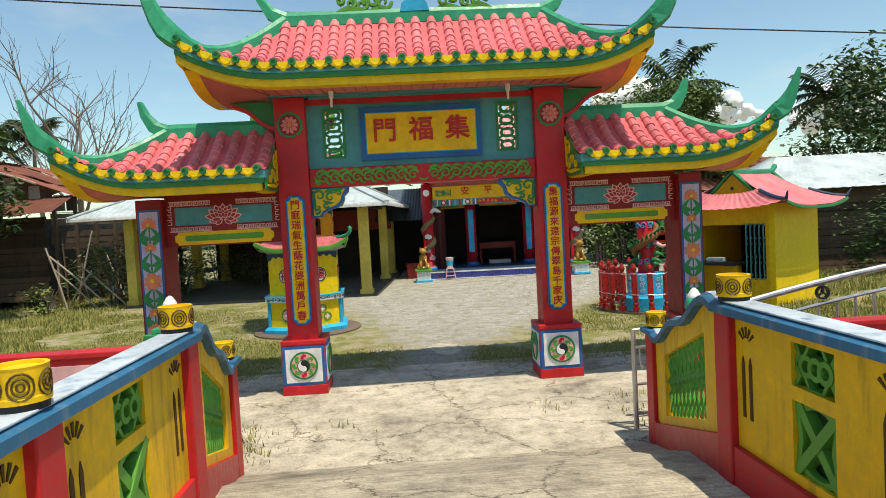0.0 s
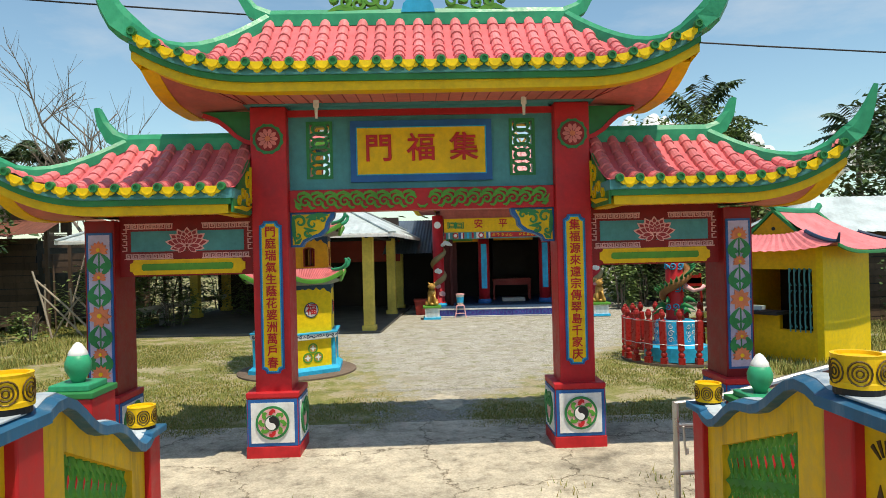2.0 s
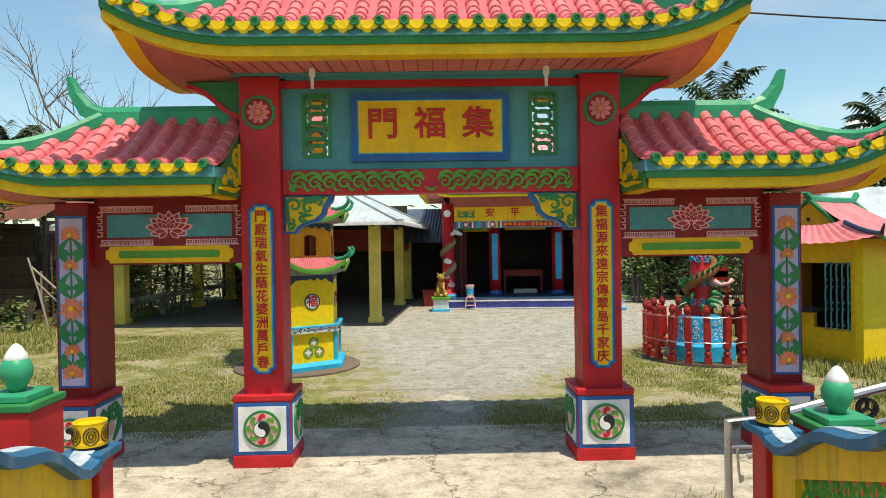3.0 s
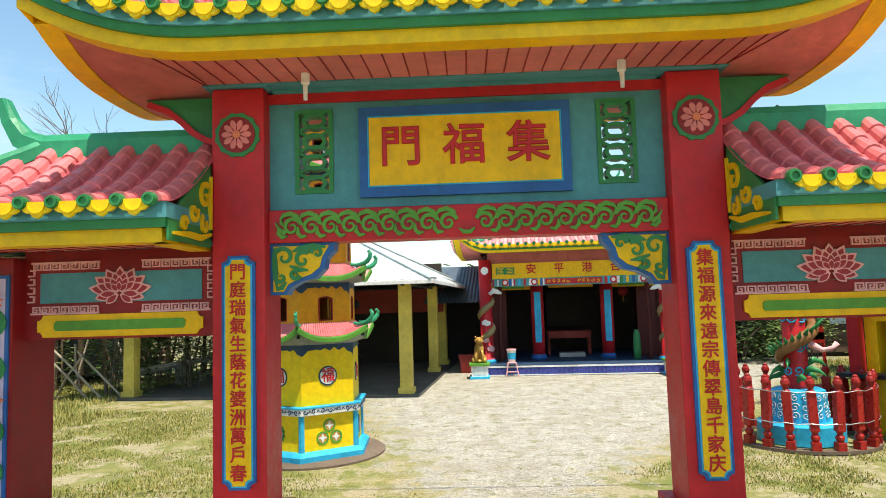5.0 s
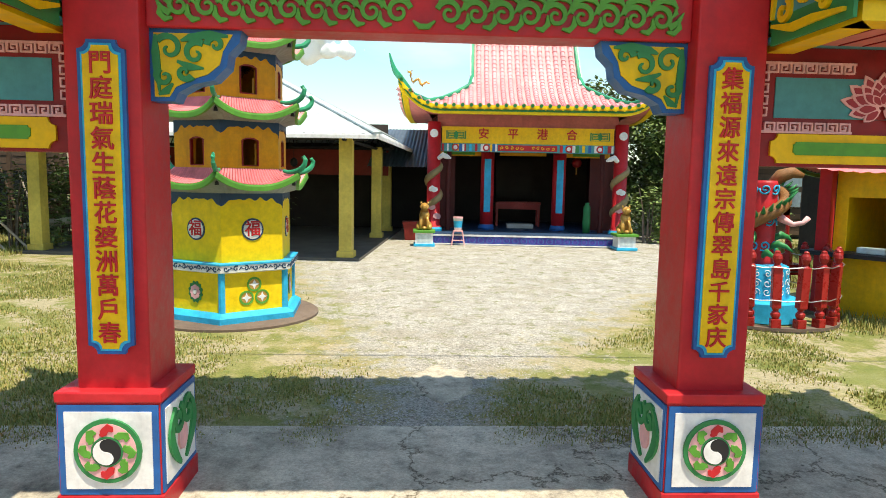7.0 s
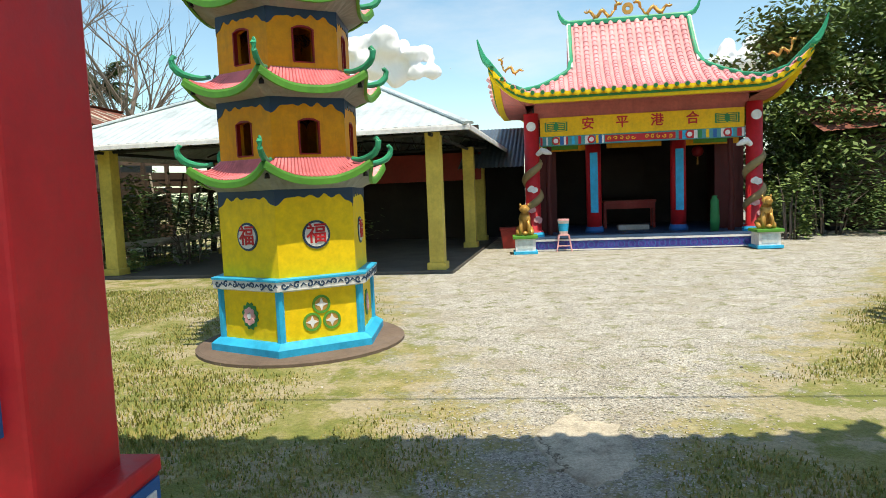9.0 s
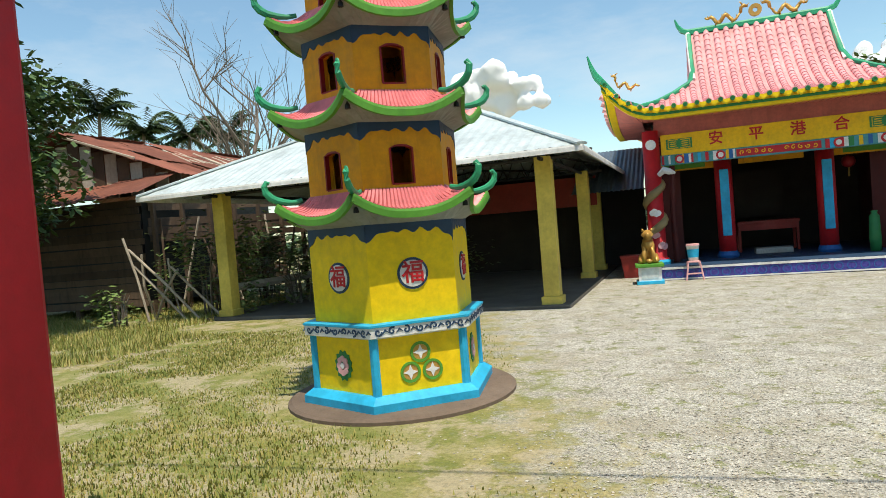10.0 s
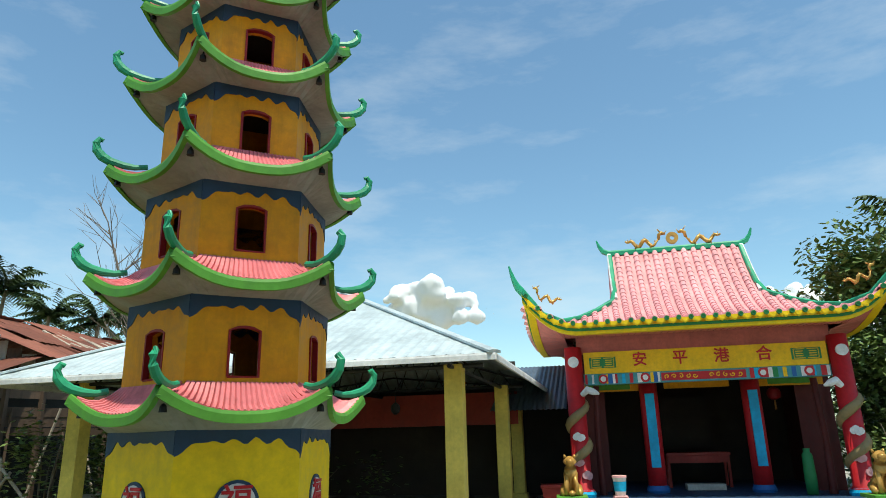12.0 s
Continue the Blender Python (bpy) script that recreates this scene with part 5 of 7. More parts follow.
    part("wing_panel", prism_path(B(), plan[: a + 1], mid[: a + 1], hi[: a + 1], t), OLDYELLOW, p)
    part("wing_panel", prism_path(B(), plan[b:], mid[b:], hi[b:], t), OLDYELLOW, p)
    part("wing_panel", prism_path(B(), plan[a : b + 1], mid[a : b + 1], [v + 0.06 for v in mid[a : b + 1]], t), OLDYELLOW, p)
    part("wing_panel", prism_path(B(), plan[a : b + 1], cut[a : b + 1], hi[a : b + 1], t), OLDYELLOW, p)
    bm = B()
    for k in range(a, b):
        for q in range(1):
            f0, f1 = k / n, (k + 1) / n
            P0, P1 = Vector((ex * f0, 0.075 + (ey - 0.075) * f0)), Vector((ex * f1, 0.075 + (ey - 0.075) * f1))
            z0, z1 = mid[k] + 0.06, cut[k]
            zm = (z0 + z1) / 2
            tube(bm, [(P0.x, P0.y, z0), (P1.x, P1.y, (z0 + zm) / 2 + 0.02), (P0.x, P0.y, zm)], 0.011, 4)
            tube(bm, [(P1.x, P1.y, zm), (P0.x, P0.y, (z1 + zm) / 2), (P1.x, P1.y, z1)], 0.011, 4)
            tube(bm, [(P1.x, P1.y, z0), (P0.x, P0.y, (z0 + zm) / 2 + 0.02), (P1.x, P1.y, zm)], 0.010, 4)
            tube(bm, [(P0.x, P0.y, zm), (P1.x, P1.y, (z1 + zm) / 2), (P0.x, P0.y, z1)], 0.010, 4)
            tube(bm, [(P0.x, P0.y, zm), (P1.x, P1.y, zm)], 0.022, 4)
            tube(bm, [(P0.x, P0.y, z0), (P0.x, P0.y, z1)], 0.007, 4)
    part("wing_lattice", bm, LIME, p, "green lattice of pointed loops")
    part("wing_coping", coping(B(), [(x, y, h + 0.028) for (x, y), h in zip(plan, hi)], 0.17), COPING, p, "wavy blue coping with worn white top")
    part("wing_coping_top", sweep_box(B(), [(x, y, h + 0.056) for (x, y), h in zip(plan, hi)], 0.09, 0.012), WORN, p)
    part("end_post", box(B(), ex - 0.07, ex + 0.07, ey - 0.02, ey + 0.12, -0.5, hi[-1] + 0.01, 0.008), RED, p)
    part("end_cap", box(B(), ex - 0.10, ex + 0.10, ey - 0.05, ey + 0.15, hi[-1] + 0.01, hi[-1] + 0.05, 0.008), COPING, p)
    drum(p, ex, ey + 0.05, hi[-1] + 0.055, 0.072)
    return p


parapet(-1, 3.76, (-1.59, 5.22))
parapet(1, 3.66, (1.65, 5.36))

# low canal walls on both sides, with bud posts
for s, top in ((-1, 1.02), (1, 0.90)):
    w = thing("canal_wall", pose(-1.975 if s < 0 else 1.91, 5.36 if s < 0 else 5.31, 0), "low red canal wall with rose panels and green bud post", "wall", "canal walls")
    part("wall_body", box(B(), *sorted((s * 0.14, s * 9.0)), -0.07, 0.07, 0, top - 0.04), RED, w)
    part("wall_cap", box(B(), *sorted((s * 0.14, s * 9.0)), -0.09, 0.09, top - 0.04, top, 0.006), RED, w)
    for k in range(4):
        x = s * (1.25 + 2.1 * k)
        part("panel", slab(B(), scallop(x - 0.85, x + 0.85, top - 0.30, top - 0.09, 0.05), -0.085, -0.07), ROSE, w, "rose panel")
        part("divider", slab(B(), [(x + 1.0, 0.02), (x + 1.12, 0.02), (x + 1.12, top - 0.06), (x + 1.0, top - 0.06)], -0.088, -0.07), GREEN, w)
    zb = 1.09 if s < 0 else 0.92
    part("bud_post", box(B(), -0.14, 0.14, -0.14, 0.14, 0, zb, 0.008), RED, w)
    bud(w, 0, 0, zb)

# ---- open hall ----
hall = thing("open_hall", pose(-3.945, 20.56, 0, 0, 0, -5) @ Matrix.Scale(1.05, 4), "open hall with yellow posts under a pale zinc hip roof", "pavilion")
# slab colour carries the shade under the roof
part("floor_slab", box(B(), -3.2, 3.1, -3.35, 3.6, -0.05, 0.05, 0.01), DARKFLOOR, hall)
for x, y in ((-2.82, -3.1), (2.82, -3.1), (2.82, 0.72), (2.82, 2.6), (-2.82, 0.72), (-2.82, 3.0)):
    bm = box(B(), x - 0.115, x + 0.115, y - 0.115, y + 0.115, 0.04, 2.16, 0.01)
    box(bm, x - 0.15, x + 0.15, y - 0.15, y + 0.15, 0.04, 0.16, 0.01)
    part("post", bm, PALEYELLOW, hall, "yellow concrete post")
apex = Vector((0, 0, 3.95))
crn = [Vector((-3.85, -3.95, 2.18)), Vector((3.5, -3.95, 2.18)), Vector((3.5, 3.95, 2.18)), Vector((-3.85, 3.95, 2.18))]
for i in range(4):
    a, b = crn[i], crn[(i + 1) % 4]
    bm = B()
    n = 90
    prev = None
    nrm = (b - a).cross(apex - a).normalized()
    for k in range(n + 1):
        off = nrm * (0.012 * (k % 2))
        f = k / n
        # each corrugation runs straight up the slope until it meets a hip
        foot = a.lerp(b, f)
        g = 1 - abs(2 * f - 1)
        mid = (a + b) / 2
        topp = foot + (apex - mid) * g
        cur = (bm.verts.new(foot + off), bm.verts.new(topp + off * 0.3))
        if prev:
            bm.faces.new((prev[0], cur[0], cur[1], prev[1]))
        prev = cur
    part("roof_sheet", bm, ZINC, hall, "pale corrugated zinc slope")
    part("hip_cap", sweep_box(B(), [a.lerp(apex, t / 6) + Vector((0, 0, 0.02)) for t in range(7)], 0.16, 0.04), ZINC, hall)
    part("fascia", sweep_box(B(), [a + Vector((0, 0, -0.035)), b + Vector((0, 0, -0.035))], 0.03, 0.08), WHITE, hall)
bm = B()
for x in (-2.82, 0, 2.82):
    tube(bm, [(x, -3.4, 2.12), (x, 3.4, 2.12)], 0.03, 6)
for y in (-3.1, 0.8, 3.0):
    tube(bm, [(-3.2, y, 2.14), (3.2, y, 2.14)], 0.03, 6)
    for k in range(14):
        x0, x1 = -3.0 + 6.0 * k / 14, -3.0 + 6.0 * (k + 1) / 14
        zt = lambda x: 2.3 + 0.9 * (1 - abs(x) / 3.4) * (1 - abs(y) / 4.4)
        tube(bm, [(x0, y, 2.14), ((x0 + x1) / 2, y, zt((x0 + x1) / 2)), (x1, y, 2.14)], 0.014, 5)
    tube(bm, [(-3.2, y, 2.25), (0, y, 2.25 + 1.2 * (1 - abs(y) / 4.2)), (3.2, y, 2.25)], 0.02, 5)
part("truss", bm, BLACK, hall, "dark steel roof truss")
part("ceiling_lining", box(B(), -2.9, 2.9, 2.2, 2.24, 1.5, 2.14), TERRA, hall, "faded red fascia at the rear bay")
bm = B()
tube(bm, [(-2.82, -3.0, 0.52), (-2.82, 3.0, 0.52)], 0.07, 4)
box(bm, -2.90, -2.74, -1.3, -1.1, 0.05, 0.5)
part("rail", bm, CONCRETE, hall, "low concrete rail")
part("hanging_ball", lathe(B(), [(0.02, 1.66), (0.07, 1.70), (0.085, 1.76), (0.07, 1.82), (0.02, 1.86), (0.006, 1.87), (0.006, 2.12)], 12, (1.15, -0.4)), BLACK, hall)
# near-black colour stands in for the shade at the hall's back
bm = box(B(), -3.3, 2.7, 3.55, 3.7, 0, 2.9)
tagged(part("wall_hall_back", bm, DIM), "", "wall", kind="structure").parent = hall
store = thing("side_room", pose(-0.5, 22.4, 0, 0, 0, -4), "dark lean-to room with blue-grey sheet roof", "building")
# black and dim wall colours stand in for shade under the sheet roof
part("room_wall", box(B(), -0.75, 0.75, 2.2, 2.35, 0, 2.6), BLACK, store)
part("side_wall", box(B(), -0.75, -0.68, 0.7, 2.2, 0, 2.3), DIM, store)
bm = B()
prev = None
for k in range(31):
    x = -0.65 + 1.5 * k / 30
    c = (bm.verts.new((x, -0.9, 1.80 + 0.02 * (k % 2))), bm.verts.new((x, 2.3, 2.95 + 0.02 * (k % 2))))
    if prev:
        bm.faces.new((prev[0], c[0], c[1], prev[1]))
    prev = c
part("roof_sheet", bm, paint("slate_sheet", (0.10, 0.14, 0.19), 0.5, 0.4), store)

# ---- temple ----
TX, TY = 2.735, 20.82
TEMPLE = pose(TX, TY, 0, 0, 0, -4)
temple = thing("temple", TEMPLE, "small Chinese temple with dragon columns and pink tiled roof", "temple")
part("platform", box(B(), -2.45, 2.45, -0.95, 4.2, 0, 0.24, 0.01), PURPLE, temple, "violet tiled platform")
bm = box(B(), -2.46, 2.46, -0.965, -0.95, 0.205, 0.245)
box(bm, -2.46, 2.46, -0.965, -0.95, 0.01, 0.035)
part("platform_line", bm, WHITE, temple)
bm = B()
for k in range(23):
    ring(bm, -2.3 + 0.2 * k, 0.115, 0.06, 0.075, -0.956, -0.95, 14)
part("tile_scroll", bm, BLUE, temple)
part("floor_top", box(B(), -2.42, 2.42, -0.92, 4.1, 0.244, 0.25), NAVY, temple)
for s in (-1, 1):
    c = part("dragon_column", lathe(B(), [(0.21, 0.25), (0.21, 0.36), (0.165, 0.40), (0.16, 2.9)], 20, (s * 2.27, -0.1)), RED, temple, "red column with coiled dragon", True)
    part("column_foot", lathe(B(), [(0.225, 0.25), (0.235, 0.30), (0.20, 0.37)], 20, (s * 2.27, -0.1)), CYAN, c)
    pts = [(s * 2.27 + (0.15 + 0.01 * math.sin(9 * t)) * math.cos(t * 14 + 1), -0.1 + 0.15 * math.sin(t * 14 + 1), 0.55 + 1.55 * t) for t in [k / 110 for k in range(111)]]
    part("dragon", tube(B(), pts, [0.035 + 0.06 * math.sin(math.pi * min(1, (k + 4) / 118)) for k in range(111)], 8), paint("dragon_skin", (0.30, 0.22, 0.10), 0.5, 0.5, (0.03, 0.14, 0.06)) if "dragon_skin" not in bpy.data.materials else bpy.data.materials["dragon_skin"], c, "brown-green dragon", True)
    hx = -s * 0.26
    part("dragon_head", tube(B(), [(s * 2.27 - s * 0.12, -0.28, 2.02), (s * 2.27 - s * 0.22, -0.36, 2.10), (s * 2.27 - s * 0.32, -0.38, 2.06), (s * 2.27 - s * 0.42, -0.40, 2.02)], [0.05, 0.07, 0.06, 0.02], 8), WHITE, c)
    for zz, aa in ((1.28, -1.9), (0.62, -1.2), (0.85, -2.2)):
        bm = B()
        for k in range(4):
            a = aa + 0.22 * k
            tube(bm, [(s * 2.27 + 0.155 * math.cos(a), -0.1 + 0.155 * math.sin(a), zz + 0.03 * math.sin(2 * k)), (s * 2.27 + 0.185 * math.cos(a), -0.1 + 0.185 * math.sin(a), zz + 0.03 * math.sin(2 * k))], 0.06, 8)
        part("cloud_relief", bm, WHITE if zz > 1 else ROSE, c)
    part("boss", slab(B(), circle(s * 2.27, 2.62, 0.10, 18), -0.275, -0.2), WHITE, c, "white round boss")
    # inner columns with blue plaques
    c = part("inner_column", lathe(B(), [(0.17, 0.25), (0.17, 2.4)], 18, (s * 0.92, 0.75)), RED, temple, "red column with blue plaque", True)
    part("column_foot", lathe(B(), [(0.20, 0.25), (0.215, 0.30), (0.18, 0.38)], 18, (s * 0.92, 0.75)), BLUE, c)
    part("column_plaque", box(B(), s * 0.92 - 0.085, s * 0.92 + 0.085, 0.555, 0.60, 0.70, 2.05, 0.01), CYAN, c)
sb = part("sign_board", box(B(), -2.08, 2.08, -0.12, -0.04, 2.40, 2.80, 0.006), YELLOW, temple, "long yellow sign board with red characters")
for i, ch in enumerate("安平港合"):
    words("character", ch, 0.27, RED, sb, pose(-1.07 + 0.71 * i, -0.125, 2.62), 0.006)
for s in (-1, 1):
    part("scroll_emblem", box(B(), s * 1.74 - 0.24, s * 1.74 + 0.24, -0.126, -0.12, 2.50, 2.70), GREEN, sb)
    bm = B()
    for k in (-1, 1):
        ribbon(bm, [(s * 1.74 + k * 0.02, 2.52), (s * 1.74 + k * 0.2, 2.52), (s * 1.74 + k * 0.2, 2.68), (s * 1.74 + k * 0.02, 2.68)], 0.016, -0.131, -0.124)
        for z in (2.56, 2.60, 2.64):
            ribbon(bm, [(s * 1.74 + k * 0.05, z), (s * 1.74 + k * 0.17, z)], 0.016, -0.1305, -0.124)
    part("emblem_line", bm, YELLOW, sb)
lint = part("painted_lintel", box(B(), -2.1, 2.1, -0.10, 0.02, 2.20, 2.40), TEAL, temple, "lintel painted with coloured bands and flowers")
cols = [RED, WHITE, GREEN, YELLOW, BLUE, WHITE, RED, CYAN]
rnd = random.Random(3)
x = -2.08
k = 0
while x < 2.04:
    w = rnd.uniform(0.03, 0.09)
    if abs(x) > 0.75:
        part("colour_band", box(B(), x, min(x + w, 2.09), -0.107, -0.10, 2.215, 2.385), cols[k % 8], lint)
    x += w + rnd.choice((0.0, 0.0, 0.08))
    k += 1
for x in (-1.75, -1.0, 1.0, 1.75):
    f = part("flower", slab(B(), circle(x, 2.30, 0.085, 16), -0.115, -0.10), RED, lint)
    part("flower_heart", slab(B(), circle(x, 2.30, 0.05, 12), -0.12, -0.11), WHITE, f)
part("lintel_centre", box(B(), -0.72, 0.72, -0.107, -0.10, 2.23, 2.37), RED, lint)
for s in (-1, 1):
    for k in range(5):
        part("lintel_scroll", ribbon(B(), spiral(s * (0.14 + 0.12 * k), 2.30, 0.045, 1.0, k, s, 12), 0.018, -0.113, -0.105), YELLOW, lint)
bm = box(B(), -2.2, 2.2, 0.0, 0.1, 2.78, 3.1)
part("wall_plate", bm, SALMON, temple)
for s in (-1, 1):
    # side walls and screens: interior shade is mixed into the red
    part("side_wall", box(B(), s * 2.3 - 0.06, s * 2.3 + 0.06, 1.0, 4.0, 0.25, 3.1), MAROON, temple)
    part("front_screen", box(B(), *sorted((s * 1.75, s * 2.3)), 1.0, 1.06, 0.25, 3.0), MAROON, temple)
    (s > 0) and part("vase", lathe(B(), [(0.09, 0.25), (0.1, 0.5), (0.085, 0.9), (0.05, 0.95), (0.06, 1.0)], 14, (s * 1.55, 0.15)), GREEN, temple, "tall green vase", True)
# back wall and ceiling are coloured for the shade indoors
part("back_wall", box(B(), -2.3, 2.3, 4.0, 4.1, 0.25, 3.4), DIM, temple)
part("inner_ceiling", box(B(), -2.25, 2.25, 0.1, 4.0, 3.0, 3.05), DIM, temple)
altar = thing("altar_table", TEMPLE, "dark red altar table inside the temple", "table")
part("tabletop", box(B(), -0.62, 0.62, 1.9, 2.5, 0.86, 0.92, 0.006), TERRA, altar)
part("apron", box(B(), -0.58, 0.58, 1.92, 1.95, 0.72, 0.86), TERRA, altar)
for x in (-0.6, 0.55):
    for y in (1.95, 2.41):
        part("leg", box(B(), x, x + 0.05, y, y + 0.05, 0.25, 0.86), TERRA, altar)
# niche in the same painted-in interior shade
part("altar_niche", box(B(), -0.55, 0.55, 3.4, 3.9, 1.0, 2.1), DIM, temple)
part("step_mat", box(B(), -0.35, 0.35, 1.2, 1.6, 0.25, 0.36, 0.01), CONCRETE, temple)
bm = B()
box(bm, -0.6, 0.6, 0.95, 1.0, 2.15, 2.4)
part("inner_sign", bm, OCHRE, temple)
for s in (-1, 1):
    part("inner_lintel", box(B(), *sorted((s * 1.08, s * 2.2)), 0.78, 0.86, 2.12, 2.32), OCHRE, temple, "ochre and green painted inner beam")
    part("beam_panel", box(B(), *sorted((s * 1.25, s * 2.05)), 0.772, 0.78, 2.15, 2.29), LIME, temple)
    part("dark_pole", tube(B(), [(s * 1.92, 0.3, 0.25), (s * 1.94, 0.3, 1.2), (s * 1.90, 0.3, 2.2)], [0.07, 0.055, 0.06], 10), MAROON, temple)
    if s < 0:
        continue
    lan = part("lantern", lathe(B(), [(0.04, 1.88), (0.11, 1.92), (0.135, 2.0), (0.11, 2.08), (0.04, 2.12), (0.006, 2.13), (0.006, 2.4)], 14, (s * 1.45, 1.3)), DARKRED, temple, "round red paper lantern", True)
    part("tassel", lathe(B(), [(0.02, 1.70), (0.014, 1.88)], 8, (s * 1.45, 1.3)), GOLD, lan)
e = Eave(-3.08, 3.08, -1.36, 1.36, 2.65, 3.22, 5.15, 0.62, 0.15, power=1.9, vb=0.42)
roof = thing("temple_roof", pose(0, 1.75, 0), "", "")
roof.parent = temple
roof.matrix_parent_inverse = Matrix()
roof.matrix_basis = pose(0, 1.75, 0)
chinese_roof(roof, e, 0.2, 0.14, (-2.4, 2.4, 1.9, 3.08), [("eave_board", YELLOW, -0.12, -0.01, -0.07, 0.0), ("green_moulding", GREEN, -0.16, -0.03, -0.12, -0.06), ("yellow_moulding", LEMON, -0.2, -0.06, -0.18, -0.115)], 0.45, 0.34, 0.0, 0.12, PALEPINK, PALEPAN, 0.6)
for s in (-1, 1):
    part("gable", slab(B(), [(-1.1, 3.95), (1.1, 3.95), (0, 5.13)], -0.03, 0.03, pose(s * 1.35, 0, 0, 0, 0, 90)), DARKRED, roof, "dark red gable")
    part("gable_edge", sweep_box(B(), [Vector((s * 1.37, -e.d * v, e.front(0, v).z + 0.03)) for v in [0.42 * k / 8 for k in range(9)]], 0.10, 0.07), WHITE, roof)


def dragon(name, m, size):
    """A small golden dragon: looped body, raised head with horns, four legs, back fins and a curled tail."""
    bm = B()
    n = 20
    pts = [Vector((size * (-0.5 + 0.95 * k / n), size * 0.03 * math.sin(k), size * (0.17 + 0.10 * math.sin(k * 0.72 - 0.6)))) for k in range(n + 1)]
    pts[0].z += size * 0.16
    pts[1].z += size * 0.06
    tube(bm, [m @ p for p in pts], [size * (0.016 + 0.042 * math.sin(math.pi * (k + 2) / (n + 3))) for k in range(n + 1)], 8)
    for k in range(2, n, 2):
        tube(bm, [m @ pts[k], m @ (pts[k] + Vector((-size * 0.03, 0, size * 0.10)))], [size * 0.025, size * 0.004], 5)
    head = pts[-1]
    tube(bm, [m @ head, m @ (head + Vector((size * 0.02, 0, size * 0.14))), m @ (head + Vector((size * 0.10, 0, size * 0.19))), m @ (head + Vector((size * 0.20, 0, size * 0.15)))], [size * 0.045, size * 0.05, size * 0.06, size * 0.025], 8)
    for q in (-1, 1):
        tube(bm, [m @ (head + Vector((size * 0.06, q * size * 0.03, size * 0.22))), m @ (head + Vector((-size * 0.02, q * size * 0.05, size * 0.32)))], [size * 0.018, size * 0.004], 5)
        tube(bm, [m @ (head + Vector((size * 0.16, q * size * 0.03, size * 0.15))), m @ (head + Vector((size * 0.24, q * size * 0.05, size * 0.24)))], [size * 0.012, size * 0.004], 5)
        for k in (4, 13):
            foot = pts[k] + Vector((size * 0.09, q * size * 0.08, -pts[k].z + size * 0.0))
            tube(bm, [m @ pts[k], m @ (pts[k].lerp(foot, 0.5) + Vector((size * 0.04, 0, 0))), m @ foot], [size * 0.032, size * 0.022, size * 0.014], 6)
    return bm


for s in (-1, 1):
    part("ridge_dragon", dragon("d", pose(s * 0.62, 0, 5.22, 0, 0, 0 if s < 0 else 180), 0.75), GOLD, roof, "golden ridge dragon", True)
    part("corner_dragon", dragon("d", pose(s * 2.66, -2.35, 3.70, 0, -18, 180 if s < 0 else 0), 0.5), GOLD, roof, "golden corner dragon", True)
part("ridge_pearl", ring(B(), 0, 5.42, 0.05, 0.13, -0.04, 0.04, 18), GOLD, roof)

# lions, pot, pail at the temple's front
for s in (-1, 1):
    x, y = 2.515 + s * 2.285, 19.57 - s * 0.14
    pd = thing("lion_pedestal", pose(x, y, 0), "blue-edged pedestal with green top and pale panels", "pedestal", "lion pedestals")
    part("pedestal_body", box(B(), -0.20, 0.20, -0.2, 0.2, 0.05, 0.31), WHITE, pd)
    part("pedestal_foot", box(B(), -0.24, 0.24, -0.24, 0.24, 0, 0.06, 0.006), CYAN, pd)
    part("pedestal_top", box(B(), -0.25, 0.25, -0.25, 0.25, 0.31, 0.37, 0.01), LIME, pd)
    part("pedestal_panel", box(B(), -0.15, 0.15, -0.206, -0.2, 0.10, 0.28), ZINC, pd)
    bm = B()
    tube(bm, [(0, 0.10, 0.40), (0, 0.08, 0.55), (0, 0.0, 0.72), (0, -0.03, 0.80)], [0.12, 0.13, 0.115, 0.09], 12)
    tube(bm, [(0, -0.03, 0.80), (0, -0.05, 0.90), (0, -0.10, 0.93)], [0.10, 0.11, 0.07], 12)
    tube(bm, [(0, -0.10, 0.90), (0, -0.17, 0.87)], [0.065, 0.055], 10)
    for q in (-1, 1):
        tube(bm, [(q * 0.07, -0.02, 0.72), (q * 0.075, -0.09, 0.55), (q * 0.075, -0.11, 0.39)], [0.05, 0.042, 0.045], 8)
        tube(bm, [(q * 0.10, 0.10, 0.48), (q * 0.13, -0.02, 0.42), (q * 0.12, -0.08, 0.39)], [0.08, 0.06, 0.04], 8)
        tube(bm, [(q * 0.07, -0.03, 0.96), (q * 0.085, -0.02, 1.01)], [0.03, 0.012], 6)
    tube(bm, [(0, 0.18, 0.42), (0, 0.23, 0.55), (0, 0.2, 0.68)], [0.04, 0.035, 0.02], 8)
    lathe(bm, [(0.02, 0.375), (0.055, 0.40), (0.055, 0.43), (0.02, 0.46)], 10, (0.0, -0.15))
    lion = part("lion_statue", bm, GOLD, None, "", True)
    lion.matrix_world = pose(x, y, 0)
    tagged(lion, "golden seated guardian lion statue", "statue", "guardian lions")
pot = thing("planter", pose(-0.04, 21.1, 0), "square terracotta planter box", "planter")
part("planter_body", slab(B(), [(-0.18, 0), (0.18, 0), (0.23, 0.40), (-0.23, 0.40)], -0.18, 0.18), TERRA, pot)
part("planter_rim", box(B(), -0.25, 0.25, -0.2, 0.2, 0.40, 0.46, 0.01), TERRA, pot)
st = thing("plastic_stool", pose(1.02, 19.92, 0), "pink plastic stool with four legs", "stool")
